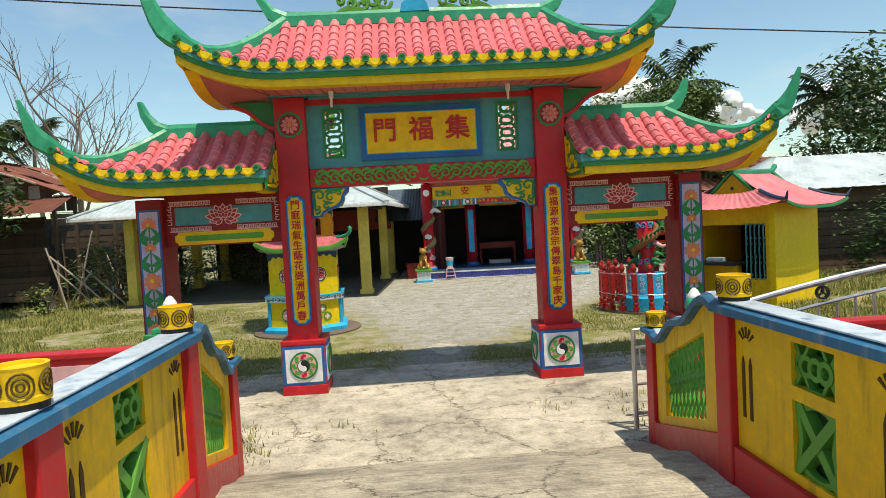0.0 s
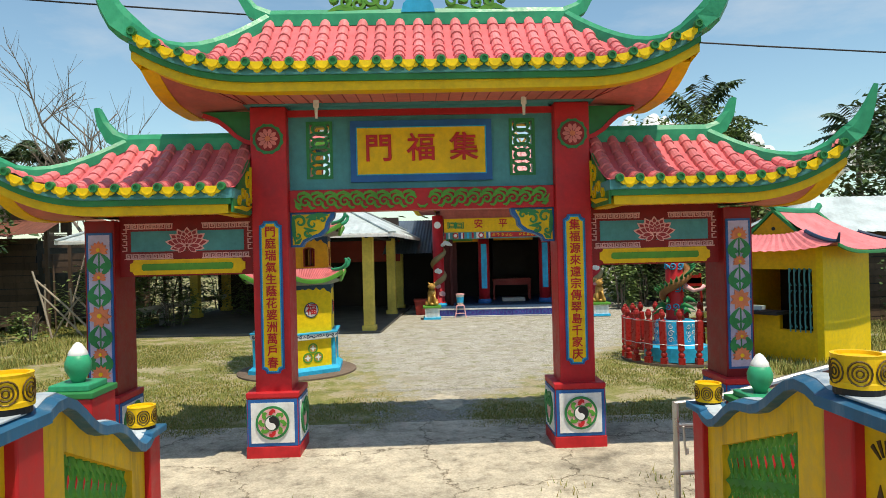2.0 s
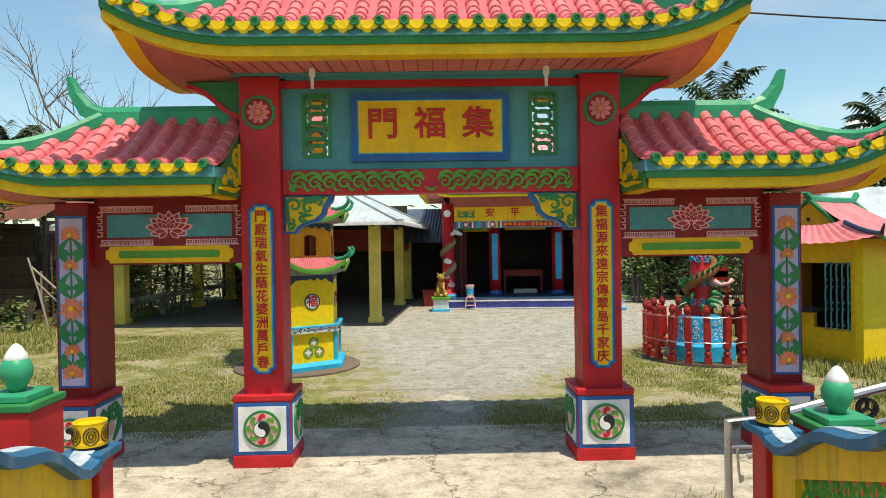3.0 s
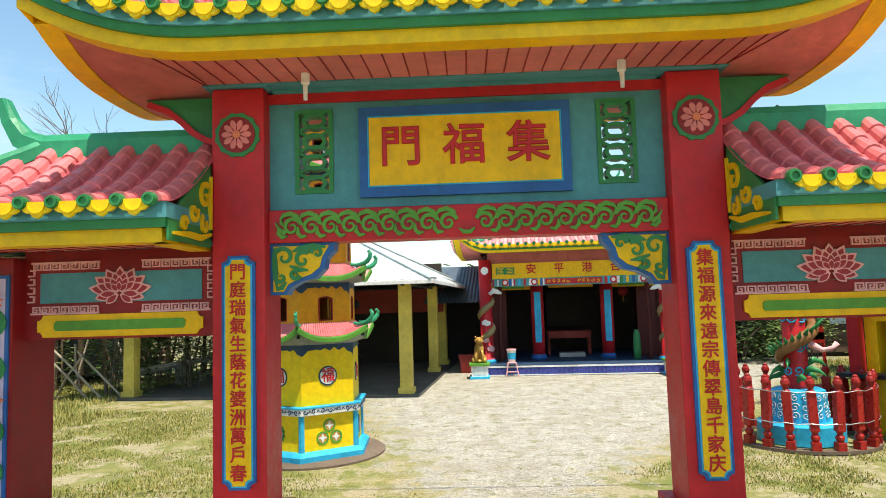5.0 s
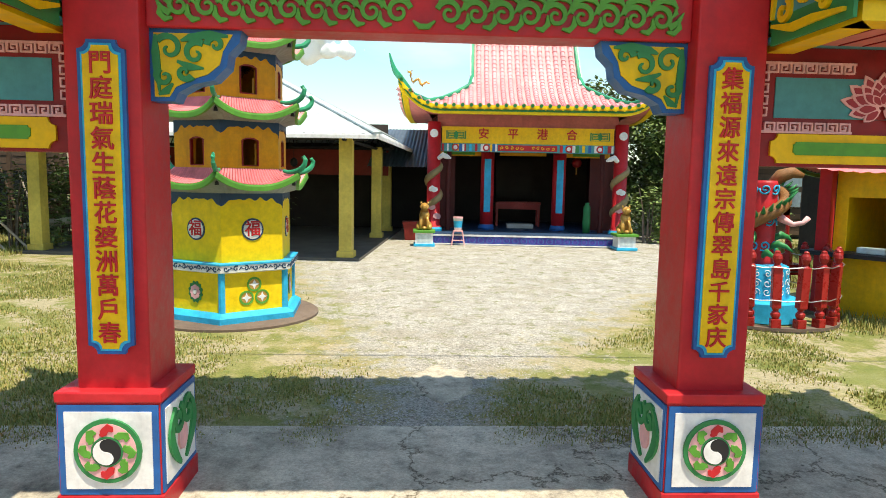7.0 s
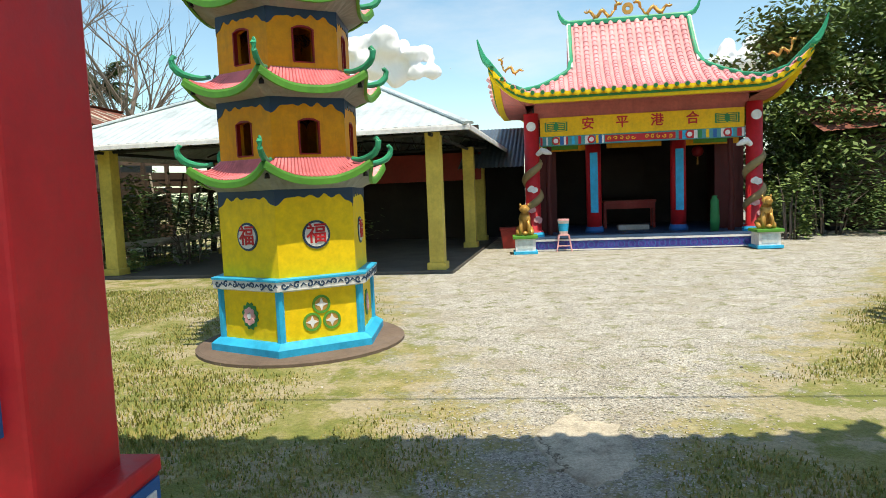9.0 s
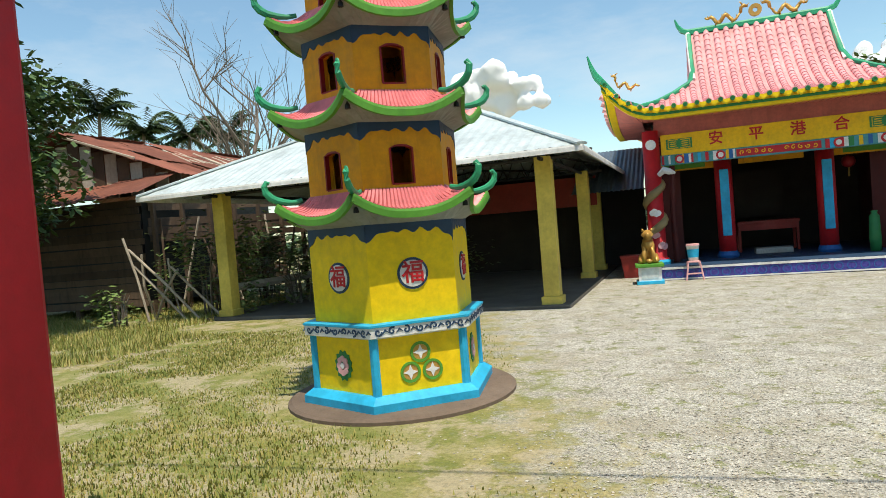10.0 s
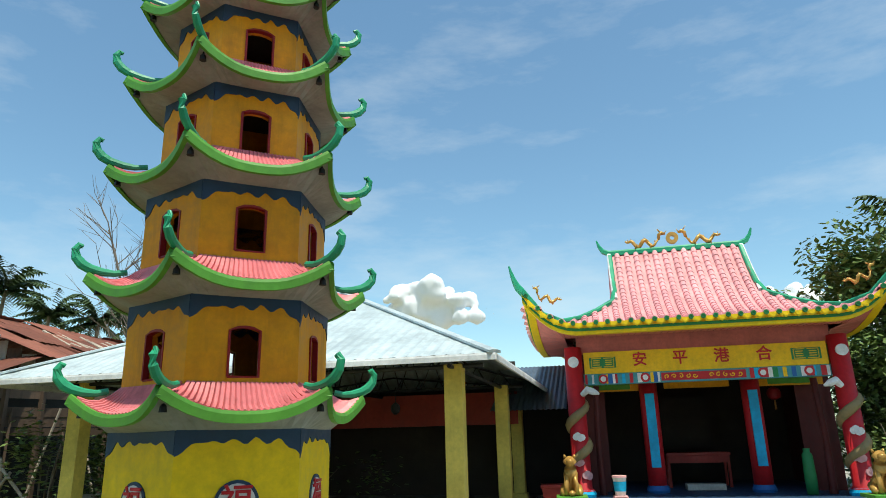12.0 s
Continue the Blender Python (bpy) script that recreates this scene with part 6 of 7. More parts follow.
part("seat", box(B(), -0.11, 0.11, -0.11, 0.11, 0.32, 0.345, 0.008), ROSE, st)
for qx in (-1, 1):
    for qy in (-1, 1):
        part("leg", tube(B(), [(qx * 0.15, qy * 0.13, 0), (qx * 0.10, qy * 0.10, 0.325)], 0.016, 6), ROSE, st)
part("stretcher", box(B(), -0.13, 0.13, -0.125, -0.11, 0.11, 0.135), ROSE, st)
pl = thing("pail", pose(1.02, 19.92, 0.345), "white and blue plastic water pail on the stool", "bucket")
part("pail_body", lathe(B(), [(0.085, 0), (0.11, 0.27), (0.118, 0.275), (0.118, 0.29), (0.10, 0.29)], 18), WHITE, pl, smooth=True)
part("pail_picture", lathe(B(), [(0.0935, 0.07), (0.1075, 0.22)], 18, cap=False), CYAN, pl)
part("pail_lid", lathe(B(), [(0.12, 0.285), (0.115, 0.315), (0.02, 0.32)], 18), ROSE, pl)


# ---- booth ----
booth = thing("ticket_booth", pose(5.95, 11.2, 0, 0, 0, 35), "yellow booth with pink hipped roof, lattice window and counter", "kiosk")
part("front_wall", box(B(), 0, 1.67, 0, 0.10, 0, 1.78), LEMON, booth)
bm = box(B(), 0, 0.10, 0.10, 1.5, 0, 0.50)
box(bm, 0, 0.10, 0.10, 0.16, 0.50, 1.78)
box(bm, 0, 0.10, 1.36, 1.5, 0.50, 1.78)
box(bm, 0, 0.10, 0.16, 1.36, 1.44, 1.78)
box(bm, 0, 0.10, 0.66, 1.36, 0.50, 0.74)
part("side_wall", bm, YELLOW, booth)
part("back_wall", box(B(), 0.1, 1.67, 1.4, 1.5, 0, 1.78), YELLOW, booth)
# near-black for the shade inside the booth
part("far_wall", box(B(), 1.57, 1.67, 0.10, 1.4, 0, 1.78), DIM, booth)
part("counter", box(B(), -0.30, 0.12, 0.55, 1.75, 0.74, 0.79, 0.006), BLACK, booth, "dark counter shelf")
part("tray", box(B(), -0.1, 0.06, 0.9, 1.2, 0.79, 0.86, 0.01), ZINC, booth)
part("post", box(B(), -0.16, -0.02, 1.5, 1.64, 0, 1.78), RED, booth)
bm = B()
m = pose(0.0, 0, 0, 0, 0, 90)
for k in range(5):
    y = 0.18 + 0.075 * k
    ribbon(bm, [(y, 0.48), (y, 1.46)], 0.014, 0.02, 0.04, m)
    for z in (0.55, 0.87, 1.19):
        ribbon(bm, [(y - 0.03, z), (y + 0.005, z + 0.05), (y + 0.005, z + 0.19), (y - 0.03, z + 0.25)], 0.012, 0.021, 0.039, m)
part("window_lattice", bm, TEAL, booth, "teal folding lattice")


def booth_roof():
    r = part("roof", B(), PINK, booth)
    r["label"] = "pink ribbed roof with green edging"
    cx, cy = 0.83, 0.75
    hx, hy, ze, zr = 1.15, 1.12, 1.72, 2.36
    for s in (-1, 1):
        bm = B()
        n, q = 44, 6
        rows = []
        for j in range(q + 1):
            v = j / q
            row = []
            for i in range(n + 1):
                f = 2 * i / n - 1
                w = 0.62 + (hx + 0.05 - 0.62) * v
                row.append(bm.verts.new((cx + f * w, cy + s * hy * v, ze + (zr - ze) * (1 - v) ** 1.5 + 0.12 * abs(f) ** 3 * v + 0.014 * (i % 2))))
            rows.append(row)
        for a, b in zip(rows, rows[1:]):
            for i in range(n):
                bm.faces.new((a[i], a[i + 1], b[i + 1], b[i]))
        part("roof_slope", bm, PINK, r)
        part("eave_edge", sweep_box(B(), [(cx + f * (hx + 0.05), cy + s * (hy + 0.01), ze + 0.12 * abs(f) ** 3 - 0.03) for f in [-1 + k / 6 for k in range(13)]], 0.03, 0.05), GREEN, r)
        bm = B()
        n = 30
        rows = []
        for j in range(q + 1):
            v = 0.45 + 0.55 * j / q
            row = []
            for i in range(n + 1):
                f = 2 * i / n - 1
                row.append(bm.verts.new((cx + s * (0.62 + (hx - 0.62) * v + 0.05), cy + f * hy * v, ze + (zr - ze) * (1 - v) ** 1.5 + 0.12 * abs(f) ** 3 * v + 0.014 * (i % 2))))
            rows.append(row)
        for a, b in zip(rows, rows[1:]):
            for i in range(n):
                bm.faces.new((a[i], a[i + 1], b[i + 1], b[i]))
        part("roof_skirt", bm, PINK, r)
        gm = pose(cx + s * 0.74, cy, 0, 0, 0, 90)
        part("gable", slab(B(), [(-0.42, 1.94), (0.42, 1.94), (0, 2.33)], -0.03, 0.03, gm), OCHRE, r)
        part("gable_vent", slab(B(), circle(0, 2.08, 0.03, 10), -0.035, 0.035, gm), BLACK, r)
        bm = B()
        ribbon(bm, [(-0.48, 1.92), (0, 2.37), (0.48, 1.92)], 0.05, -0.06, 0.06, gm)
        part("gable_edge", bm, GREEN, r)
        for q2 in (-1, 1):
            pts = [(cx + s * (0.62 + (hx - 0.62) * v + 0.05), cy + q2 * hy * v, ze + (zr - ze) * (1 - v) ** 1.5 + 0.12 * v + 0.02) for v in (0.5, 0.6, 0.7, 0.8, 0.9, 1.0)]
            pts.append((pts[-1][0] + s * 0.06, pts[-1][1] + q2 * 0.05, pts[-1][2] + 0.12))
            part("hip_ridge", tube(B(), pts, [0.03] * 6 + [0.012], 6), NAVY, r)
    part("ridge", sweep_box(B(), [(cx - 0.85, cy, 2.50), (cx - 0.72, cy, 2.40), (cx, cy, 2.38), (cx + 0.72, cy, 2.40), (cx + 0.85, cy, 2.50)], 0.08, 0.08), HORN, r)


booth_roof()

# ---- dragon statue inside a ring of turned posts ----
FX, FY = 4.12, 12.28
yard = thing("ring_fence", pose(FX, FY, 0), "ring of red turned balusters with wires on a concrete kerb", "fence")
part("kerb", lathe(B(), [(0.87, 0), (0.87, 0.035), (0.75, 0.035), (0.75, 0.0)], 40, cap=False), EARTH, yard)
BALUSTER = paint("red_gloss_paint", (0.40, 0.024, 0.02), 0.3, 0.4, (0.16, 0.02, 0.015), vary=0.12)
bm = box(B(), -0.05, 0.05, -0.05, 0.05, 0.03, 0.13, 0.006)
lathe(bm, [(0.03, 0.13), (0.05, 0.165), (0.05, 0.19), (0.028, 0.22), (0.045, 0.25)], 10)
box(bm, -0.047, 0.047, -0.047, 0.047, 0.25, 0.70, 0.007)
lathe(bm, [(0.045, 0.70), (0.026, 0.725), (0.04, 0.75), (0.052, 0.785), (0.046, 0.82), (0.03, 0.845), (0.03, 0.86), (0.012, 0.875)], 10)
base = part("baluster", bm, BALUSTER, yard)
for k in range(20):
    a = 2 * math.pi * k / 20 + 0.05
    ob = base if k == 0 else new("baluster", base.data)
    ob.parent = yard
    ob.matrix_basis = pose(0.81 * math.cos(a), 0.81 * math.sin(a), 0, 2.0 * math.sin(5 * k), 2.0 * math.cos(3 * k), math.degrees(a))
bm = B()
for z in (0.34, 0.70):
    tube(bm, [(0.86 * math.cos(2 * math.pi * k / 40), 0.86 * math.sin(2 * math.pi * k / 40), z - 0.012 * (k % 2)) for k in range(41)], 0.006, 5)
part("wire", bm, STEEL, yard)
chair = thing("stacked_chairs", pose(4.78, 12.95, 0), "stack of red plastic chairs beside the fence", "chair")
for k in range(3):
    o = 0.05 * k
    bm = B()
    for qx in (-0.19, 0.19):
        tube(bm, [(qx, 0.18, 0 + o), (qx * 0.9, 0.2, 0.45 + o), (qx * 0.85, 0.24, 1.25 + o)], 0.022, 6)
        tube(bm, [(qx, -0.2, 0 + o), (qx * 0.9, -0.18, 0.45 + o)], 0.02, 6)
    box(bm, -0.19, 0.19, -0.2, 0.2, 0.43 + o, 0.46 + o)
    box(bm, -0.17, 0.17, 0.2, 0.225, 1.12 + o, 1.22 + o)
    part("chair_shell", bm, BALUSTER, chair)
stand = thing("dragon_fountain_base", pose(FX, FY, 0), "blue rock-painted pedestal with white wave lines", "pedestal")
part("base_tub", lathe(B(), [(0.50, 0), (0.50, 0.22), (0.44, 0.24)], 24), CYAN, stand)
part("base_block", lathe(B(), [(0.34, 0.22), (0.31, 0.62), (0.26, 0.64)], 12), CYAN, stand)
for k in range(14):
    a = 2 * math.pi * k / 14
    bm = B()
    for zc, rr in ((0.34, 0.05), (0.44, 0.055), (0.55, 0.045)):
        tube(bm, [((0.345 - 0.075 * (zz - 0.22)) * math.cos(a + xx / 0.33), (0.345 - 0.075 * (zz - 0.22)) * math.sin(a + xx / 0.33), zz) for xx, zz in spiral(0.03 * (k % 2), zc, rr, 1.3, k + 9 * zc, 1 if k % 2 else -1, 14)], 0.005, 4)
    part("wave_relief", bm, WHITE, stand)
BRONZE = paint("statue_scales", (0.26, 0.115, 0.035), 0.45, 0.7, (0.09, 0.05, 0.02), 60, 0.8)
bm = B()


def done(slot):
    """Marks every face added since the last call with a material slot."""
    for f in bm.faces[:]:
        if f.tag is False:
            f.material_index, f.tag = slot, True


lathe(bm, [(0.16, 0.60), (0.14, 0.70), (0.135, 1.58), (0.12, 1.62)], 16, (FX, FY))
done(1)
for zc in (0.86, 1.16, 1.52):
    for k in range(7):
        a = 2 * math.pi * k / 7 + zc
        tube(bm, [(FX + 0.142 * math.cos(a + xx / 0.14), FY + 0.142 * math.sin(a + xx / 0.14), zz) for xx, zz in spiral(0, zc, 0.065, 1.4, k, 1, 14)], 0.011, 4)
done(2)
path = [Vector((FX + (0.18 + 0.05 * math.sin(math.pi * t)) * math.cos(4.4 * t + 2.6), FY + (0.18 + 0.05 * math.sin(math.pi * t)) * math.sin(4.4 * t + 2.6), 0.98 + 0.60 * t)) for t in [k / 33 for k in range(34)]]
tube(bm, path, [0.028 + 0.05 * math.sin(math.pi * (k + 3) / 38) for k in range(34)], 10)
tube(bm, [path[-1], path[-1] + Vector((0.08, -0.05, 0.10)), path[-1] + Vector((0.20, -0.08, 0.14)), path[-1] + Vector((0.32, -0.10, 0.10))], [0.06, 0.085, 0.07, 0.03], 10)
done(0)
for k in range(2, 33, 2):
    o = Vector((path[k].x - FX, path[k].y - FY, 0.0)).normalized()
    tube(bm, [path[k] + o * 0.05 + Vector((0, 0, 0.05)), path[k] + o * 0.13 + Vector((0, 0, 0.13))], [0.03, 0.004], 5)
for k in range(9):
    a = k * 0.72
    o, q = Vector((math.cos(a), math.sin(a), 0)), Vector((-math.sin(a), math.cos(a), 0))
    c = Vector((FX, FY, 0.74 + 0.10 * (k % 3)))
    tube(bm, [c + o * 0.12, c + o * 0.20 + Vector((0, 0, 0.05)) + q * 0.04, c + o * 0.27 + q * 0.09 + Vector((0, 0, 0.02)), c + o * 0.33 + q * 0.14 + Vector((0, 0, -0.04))], [0.04, 0.045, 0.028, 0.004], 6, 0.5)
done(3)
tube(bm, [(FX + 0.10, FY - 0.16, 1.20), (FX + 0.22, FY - 0.24, 1.12), (FX + 0.34, FY - 0.24, 1.14), (FX + 0.40, FY - 0.24, 1.20)], [0.05, 0.03, 0.028, 0.035], 8)
done(4)
statue = part("dragon_statue", bm, BRONZE, None, "", True)
for extra in (RED, CYAN, GREEN, ROSE):
    statue.data.materials.append(extra)
tagged(statue, "bronze-scaled dragon with green fins round a red column", "statue")

# ---- folding metal gate beside the bridge ----
mg = thing("metal_gate", pose(1.87, 5.82, 0), "folded tubular steel gate with arched top rail", "gate")
part("end_frame", tube(B(), [(-0.30, -0.1, 0.03), (-0.30, -0.1, 0.85), (-0.06, -0.1, 0.86)], 0.022, 8), STEEL, mg)
part("end_frame", tube(B(), [(-0.12, -0.1, 0.85), (-0.12, -0.1, 0.03)], 0.018, 8), STEEL, mg)
for z in (0.70, 0.40, 0.16):
    part("cross_bar", tube(B(), [(-0.30, -0.1, z), (-0.12, -0.1, z)], 0.014, 8), STEEL, mg)
part("hook", tube(B(), [(-0.26, -0.12, 0.70), (-0.255, -0.12, 0.60), (-0.245, -0.12, 0.52), (-0.235, -0.12, 0.53), (-0.235, -0.12, 0.56)], 0.007, 6), STEEL, mg)
arc = [(-0.1 + 0.30 * k, 0.10, 0.70 + 0.62 * math.sin(math.pi * min(1, (k + 1) / 16) * 0.62)) for k in range(11)]
part("top_rail", tube(B(), arc, 0.028, 10), STEEL, mg)
part("lower_rail", tube(B(), [(x, y, z - 0.19) for x, y, z in arc], 0.016, 8), STEEL, mg)
for k in range(1, 18):
    f = k / 18 * 10
    i = int(f)
    x = arc[i][0] + (arc[min(i + 1, 10)][0] - arc[i][0]) * (f - i)
    z = arc[i][2] + (arc[min(i + 1, 10)][2] - arc[i][2]) * (f - i)
    part("upright", tube(B(), [(x, 0.10, 0.05), (x, 0.10, z - 0.19)], 0.012, 6), STEEL, mg)
for x in (0.59, 1.44):
    z = 0.70 + 0.62 * math.sin(math.pi * min(1, ((x + 0.1) / 0.3 + 1) / 16) * 0.62) - 0.095
    bm = ring(B(), x, z, 0.045, 0.06, 0.085, 0.115, 20)
    for k in range(3):
        a = radians(90 + 120 * k)
        ribbon(bm, [(x, z), (x + 0.047 * math.cos(a), z + 0.047 * math.sin(a))], 0.014, 0.09, 0.11)
    part("ring_emblem", bm, BLACK, mg)

# ---- old timber house ----
shack = thing("timber_house", pose(-9.75, 18.6, 0) @ Matrix.Scale(1.06, 4), "derelict grey plank house with rusted sheet roof", "house")
rnd = random.Random(11)


def plank_wall(parent, x0, x1, y, z0, z1, rot, origin, gap=0.0):
    z = z0
    while z < z1:
        h = rnd.uniform(0.13, 0.18)
        if rnd.random() > gap:
            bm = box(B(), x0 + rnd.uniform(0, 0.06), x1 - rnd.uniform(0, 0.06), y - 0.012 + rnd.uniform(-0.01, 0.01), y + 0.012, z, min(z + h - 0.01, z1))
            bm.transform(origin @ pose(0, 0, 0, rnd.uniform(-3, 3) * 0.2, rnd.uniform(-0.5, 0.5), rot))
            part("plank", bm, PLANK, parent)
        z += h


plank_wall(shack, -4.1, 0.0, 0, 0.2, 2.3, 0, pose(0, 0, 0))
plank_wall(shack, 0.1, 5.5, 0, 1.45, 2.4, 66, pose(0.0, 0, 0), 0.12)
plank_wall(shack, 2.2, 3.4, 0, 0.3, 1.4, 66, pose(0.0, 0, 0), 0.15)
# solid black block stands in for the unlit inside behind the planks
part("room_shade_block", box(B(), -4.0, -0.1, 0.12, 5.0, 0.2, 2.25), BLACK, shack)
for x in (-4.0, -3, -1.8, -0.8, 0.0):
    part("stilt", box(B(), x - 0.05, x + 0.05, 0.05, 0.15, 0, 0.3), PLANK, shack)
for k in range(9):
    x, y = 0.1 + 0.25 * k, 0.2 + 0.56 * k
    part("stud", box(B(), x - 0.04, x + 0.04, y - 0.04, y + 0.04, 0, 2.5), PLANK, shack)


def sheets(parent, a, b, c, d, n, m):
    """Rusty corrugated sheets, laid a little unevenly between the eave a-b and the ridge d-c."""
    a, b, c, d = (Vector(v) for v in (a, b, c, d))
    for i in range(n):
        for j in range(m):
            bm = B()
            dz = rnd.uniform(0.0, 0.09)
            u0, u1, v0, v1 = i / n, (i + 1.08) / n, j / m, (j + 1.1) / m
            tw = rnd.uniform(-0.04, 0.04)
            prev = None
            for k in range(13):
                u = u0 + (u1 - u0) * k / 12
                lo = a.lerp(b, u).lerp(d.lerp(c, u), v0) + Vector((0, 0, dz + tw * (k - 6) / 6 + 0.015 * (k % 2)))
                hi = a.lerp(b, u).lerp(d.lerp(c, u), min(1.02, v1)) + Vector((0, 0, dz + 0.03 + 0.015 * (k % 2)))
                cur = (bm.verts.new(lo), bm.verts.new(hi))
                if prev:
                    bm.faces.new((prev[0], cur[0], cur[1], prev[1]))
                prev = cur
            part("roof_sheet", bm, RUST, parent)


sheets(shack, (-5.4, -0.55, 2.12), (0.35, -0.55, 2.32), (0.3, 0.75, 2.75), (-5.4, 0.75, 2.6), 8, 1)
for k in range(15):
    x = -4.2 + 0.31 * k
    top = 2.72 + 1.12 * (1 - abs(x + 2.5) / (2.0 if x < -2.5 else 3.0))
    if rnd.random() > 0.12:
        part("gable_board", box(B(), x, x + 0.27, 0.74, 0.77, 2.45, max(2.6, top - rnd.uniform(0.02, 0.10))), STICK if k % 4 == 1 else CONCRETE if k % 4 == 3 else PLANK, shack)
sheets(shack, (0.55, 0.55, 2.72), (1.5, 5.6, 2.6), (-1.2, 5.6, 3.62), (-2.5, 0.55, 3.9), 7, 3)
sheets(shack, (-4.7, 0.55, 2.7), (-4.4, 5.6, 2.6), (-1.2, 5.6, 3.6), (-2.5, 0.55, 3.88), 5, 2)
for k in range(26):
    f, g = rnd.random(), rnd.uniform(0.0, 0.8)
    a = Vector((0.55, 0.55, 2.80)).lerp(Vector((1.5, 5.6, 2.68)), f)
    b = Vector((-2.5, 0.55, 3.98)).lerp(Vector((-1.2, 5.6, 3.70)), min(1, f + rnd.uniform(-0.15, 0.25)))
    part("rafter", tube(B(), [a.lerp(b, g * 0.5), a.lerp(b, g * 0.5 + 0.45)], 0.028, 5), STICK if k % 3 else RUST, shack)
for k in range(9):
    part("batten", tube(B(), [(0.3 + rnd.uniform(-0.3, 0.4) + 0.2 * k, 0.1 + 0.45 * k, 0.1), (0.4 + 0.2 * k + rnd.uniform(-0.6, 0.6), 0.3 + 0.45 * k, 1.9)], 0.022, 5), STICK if k % 2 else PLANK, shack)
sticks = thing("stick_trellis", pose(-7.75, 17.3, 0) @ Matrix.Scale(1.08, 4), "leaning bundle of bleached bamboo sticks", "trellis")
for k, (x0, z0, x1, z1) in enumerate(((-0.9, 0.0, -1.3, 1.5), (0.0, 0.05, -1.25, 1.3), (-0.3, 0.0, -1.2, 1.0), (0.35, 0.0, -0.5, 0.95), (-1.1, 0.0, -0.4, 0.9), (-0.6, 0, -0.62, 1.1), (-1.25, 0, -1.2, 1.2))):
    part("stick", tube(B(), [(x0, 0.1 * k, z0), ((x0 + x1) / 2, 0.05 * k + 0.03, (z0 + z1) / 2 + 0.03), (x1, 0.05 * k, z1)], 0.022, 6), STICK, sticks)
# grey house behind the ring fence
gh = thing("grey_house", pose(10.6, 23.0, 0), "weathered grey plank house with zinc roof", "house")
plank_wall(gh, -3.0, 6.0, 0, 0.1, 2.3, 0, pose(0, 0, 0))
# black block in place of the house's shaded inside
part("room_shade_block", box(B(), -2.9, 5.9, 0.1, 4, 0, 2.3), BLACK, gh)
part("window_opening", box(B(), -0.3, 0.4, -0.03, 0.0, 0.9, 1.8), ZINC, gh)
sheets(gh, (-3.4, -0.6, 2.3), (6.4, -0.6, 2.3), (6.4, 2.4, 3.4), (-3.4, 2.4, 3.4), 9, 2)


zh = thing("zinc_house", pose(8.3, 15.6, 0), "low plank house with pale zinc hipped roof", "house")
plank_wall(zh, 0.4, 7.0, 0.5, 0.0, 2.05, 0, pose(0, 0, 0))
# black filling added as the shade behind the plank wall
part("room_shade_block", box(B(), 0.45, 7.0, 0.55, 3.6, 0, 2.05), BLACK, zh)
for a, b, c, d in (((0, 0), (7.6, 0), (6.0, 1.8), (1.3, 1.8)), ((0, 3.9), (0, 0), (1.3, 1.8), (1.3, 2.1)), ((7.6, 3.9), (0, 3.9), (1.3, 2.1), (6.0, 2.1))):
    bm = B()
    prev = None
    for k in range(61):
        f = k / 60
        lo, hi = Vector(a).lerp(Vector(b), f), Vector(d).lerp(Vector(c), f)
        cur = (bm.verts.new((lo.x, lo.y, 2.05 + 0.014 * (k % 2))), bm.verts.new((hi.x, hi.y, 2.95 + 0.014 * (k % 2))))
        if prev:
            bm.faces.new((prev[0], cur[0], cur[1], prev[1]))
        prev = cur
    part("roof_sheet", bm, ZINC, zh, "pale corrugated zinc slope")


# ---- plants ----
def leaf_mesh(name, pts, size, mat, parent, seed, droop=0.5, kind_len=2.2):
    """Many small pointed leaves at pts."""
    r = random.Random(seed)
    vs, fs = [], []
    for p in pts:
        a = r.uniform(0, 6.283)
        tilt = r.uniform(-0.3, 1.0) * droop
        L, w = size * r.uniform(0.7, 1.3) * kind_len / 2, size * r.uniform(0.22, 0.36)
        d = Vector((math.cos(a) * math.cos(tilt), math.sin(a) * math.cos(tilt), -math.sin(tilt)))
        s = Vector((-math.sin(a), math.cos(a), r.uniform(-0.5, 0.5))).normalized()
        i = len(vs)
        vs += [p, p + d * L * 0.5 + s * w, p + d * L, p + d * L * 0.5 - s * w]
        fs.append((i, i + 1, i + 2, i + 3))
    me = bpy.data.meshes.new(name)
    me.from_pydata([tuple(v) for v in vs], [], fs)
    me.materials.append(mat)
    ob = new(name, me)
    ob.parent = parent
    return ob


def branch(bm, r, p, d, length, rad, depth, tips, bend=0.5, kids=(2, 4)):
    pts = [p]
    q = d.normalized()
    n = 4
    for k in range(n):
        q = (q + Vector((r.uniform(-1, 1), r.uniform(-1, 1), r.uniform(-0.4, 0.7))) * 0.16 * bend).normalized()
        pts.append(pts[-1] + q * length / n)
    tube(bm, pts, [rad * (1 - 0.5 * k / n) for k in range(n + 1)], 6 if depth > 1 else 4)
    if depth == 0:
        tips.extend(pts[1:])
        return
    for k in range(r.randint(*kids) + (1 if depth > 2 else 0)):
        base = pts[r.randint(1, n)]
        nd = (q + Vector((r.uniform(-1, 1), r.uniform(-1, 1), r.uniform(-0.35, 0.8))) * 0.85).normalized()
        branch(bm, r, base, nd, length * r.uniform(0.55, 0.8), rad * 0.5, depth - 1, tips, bend, kids)


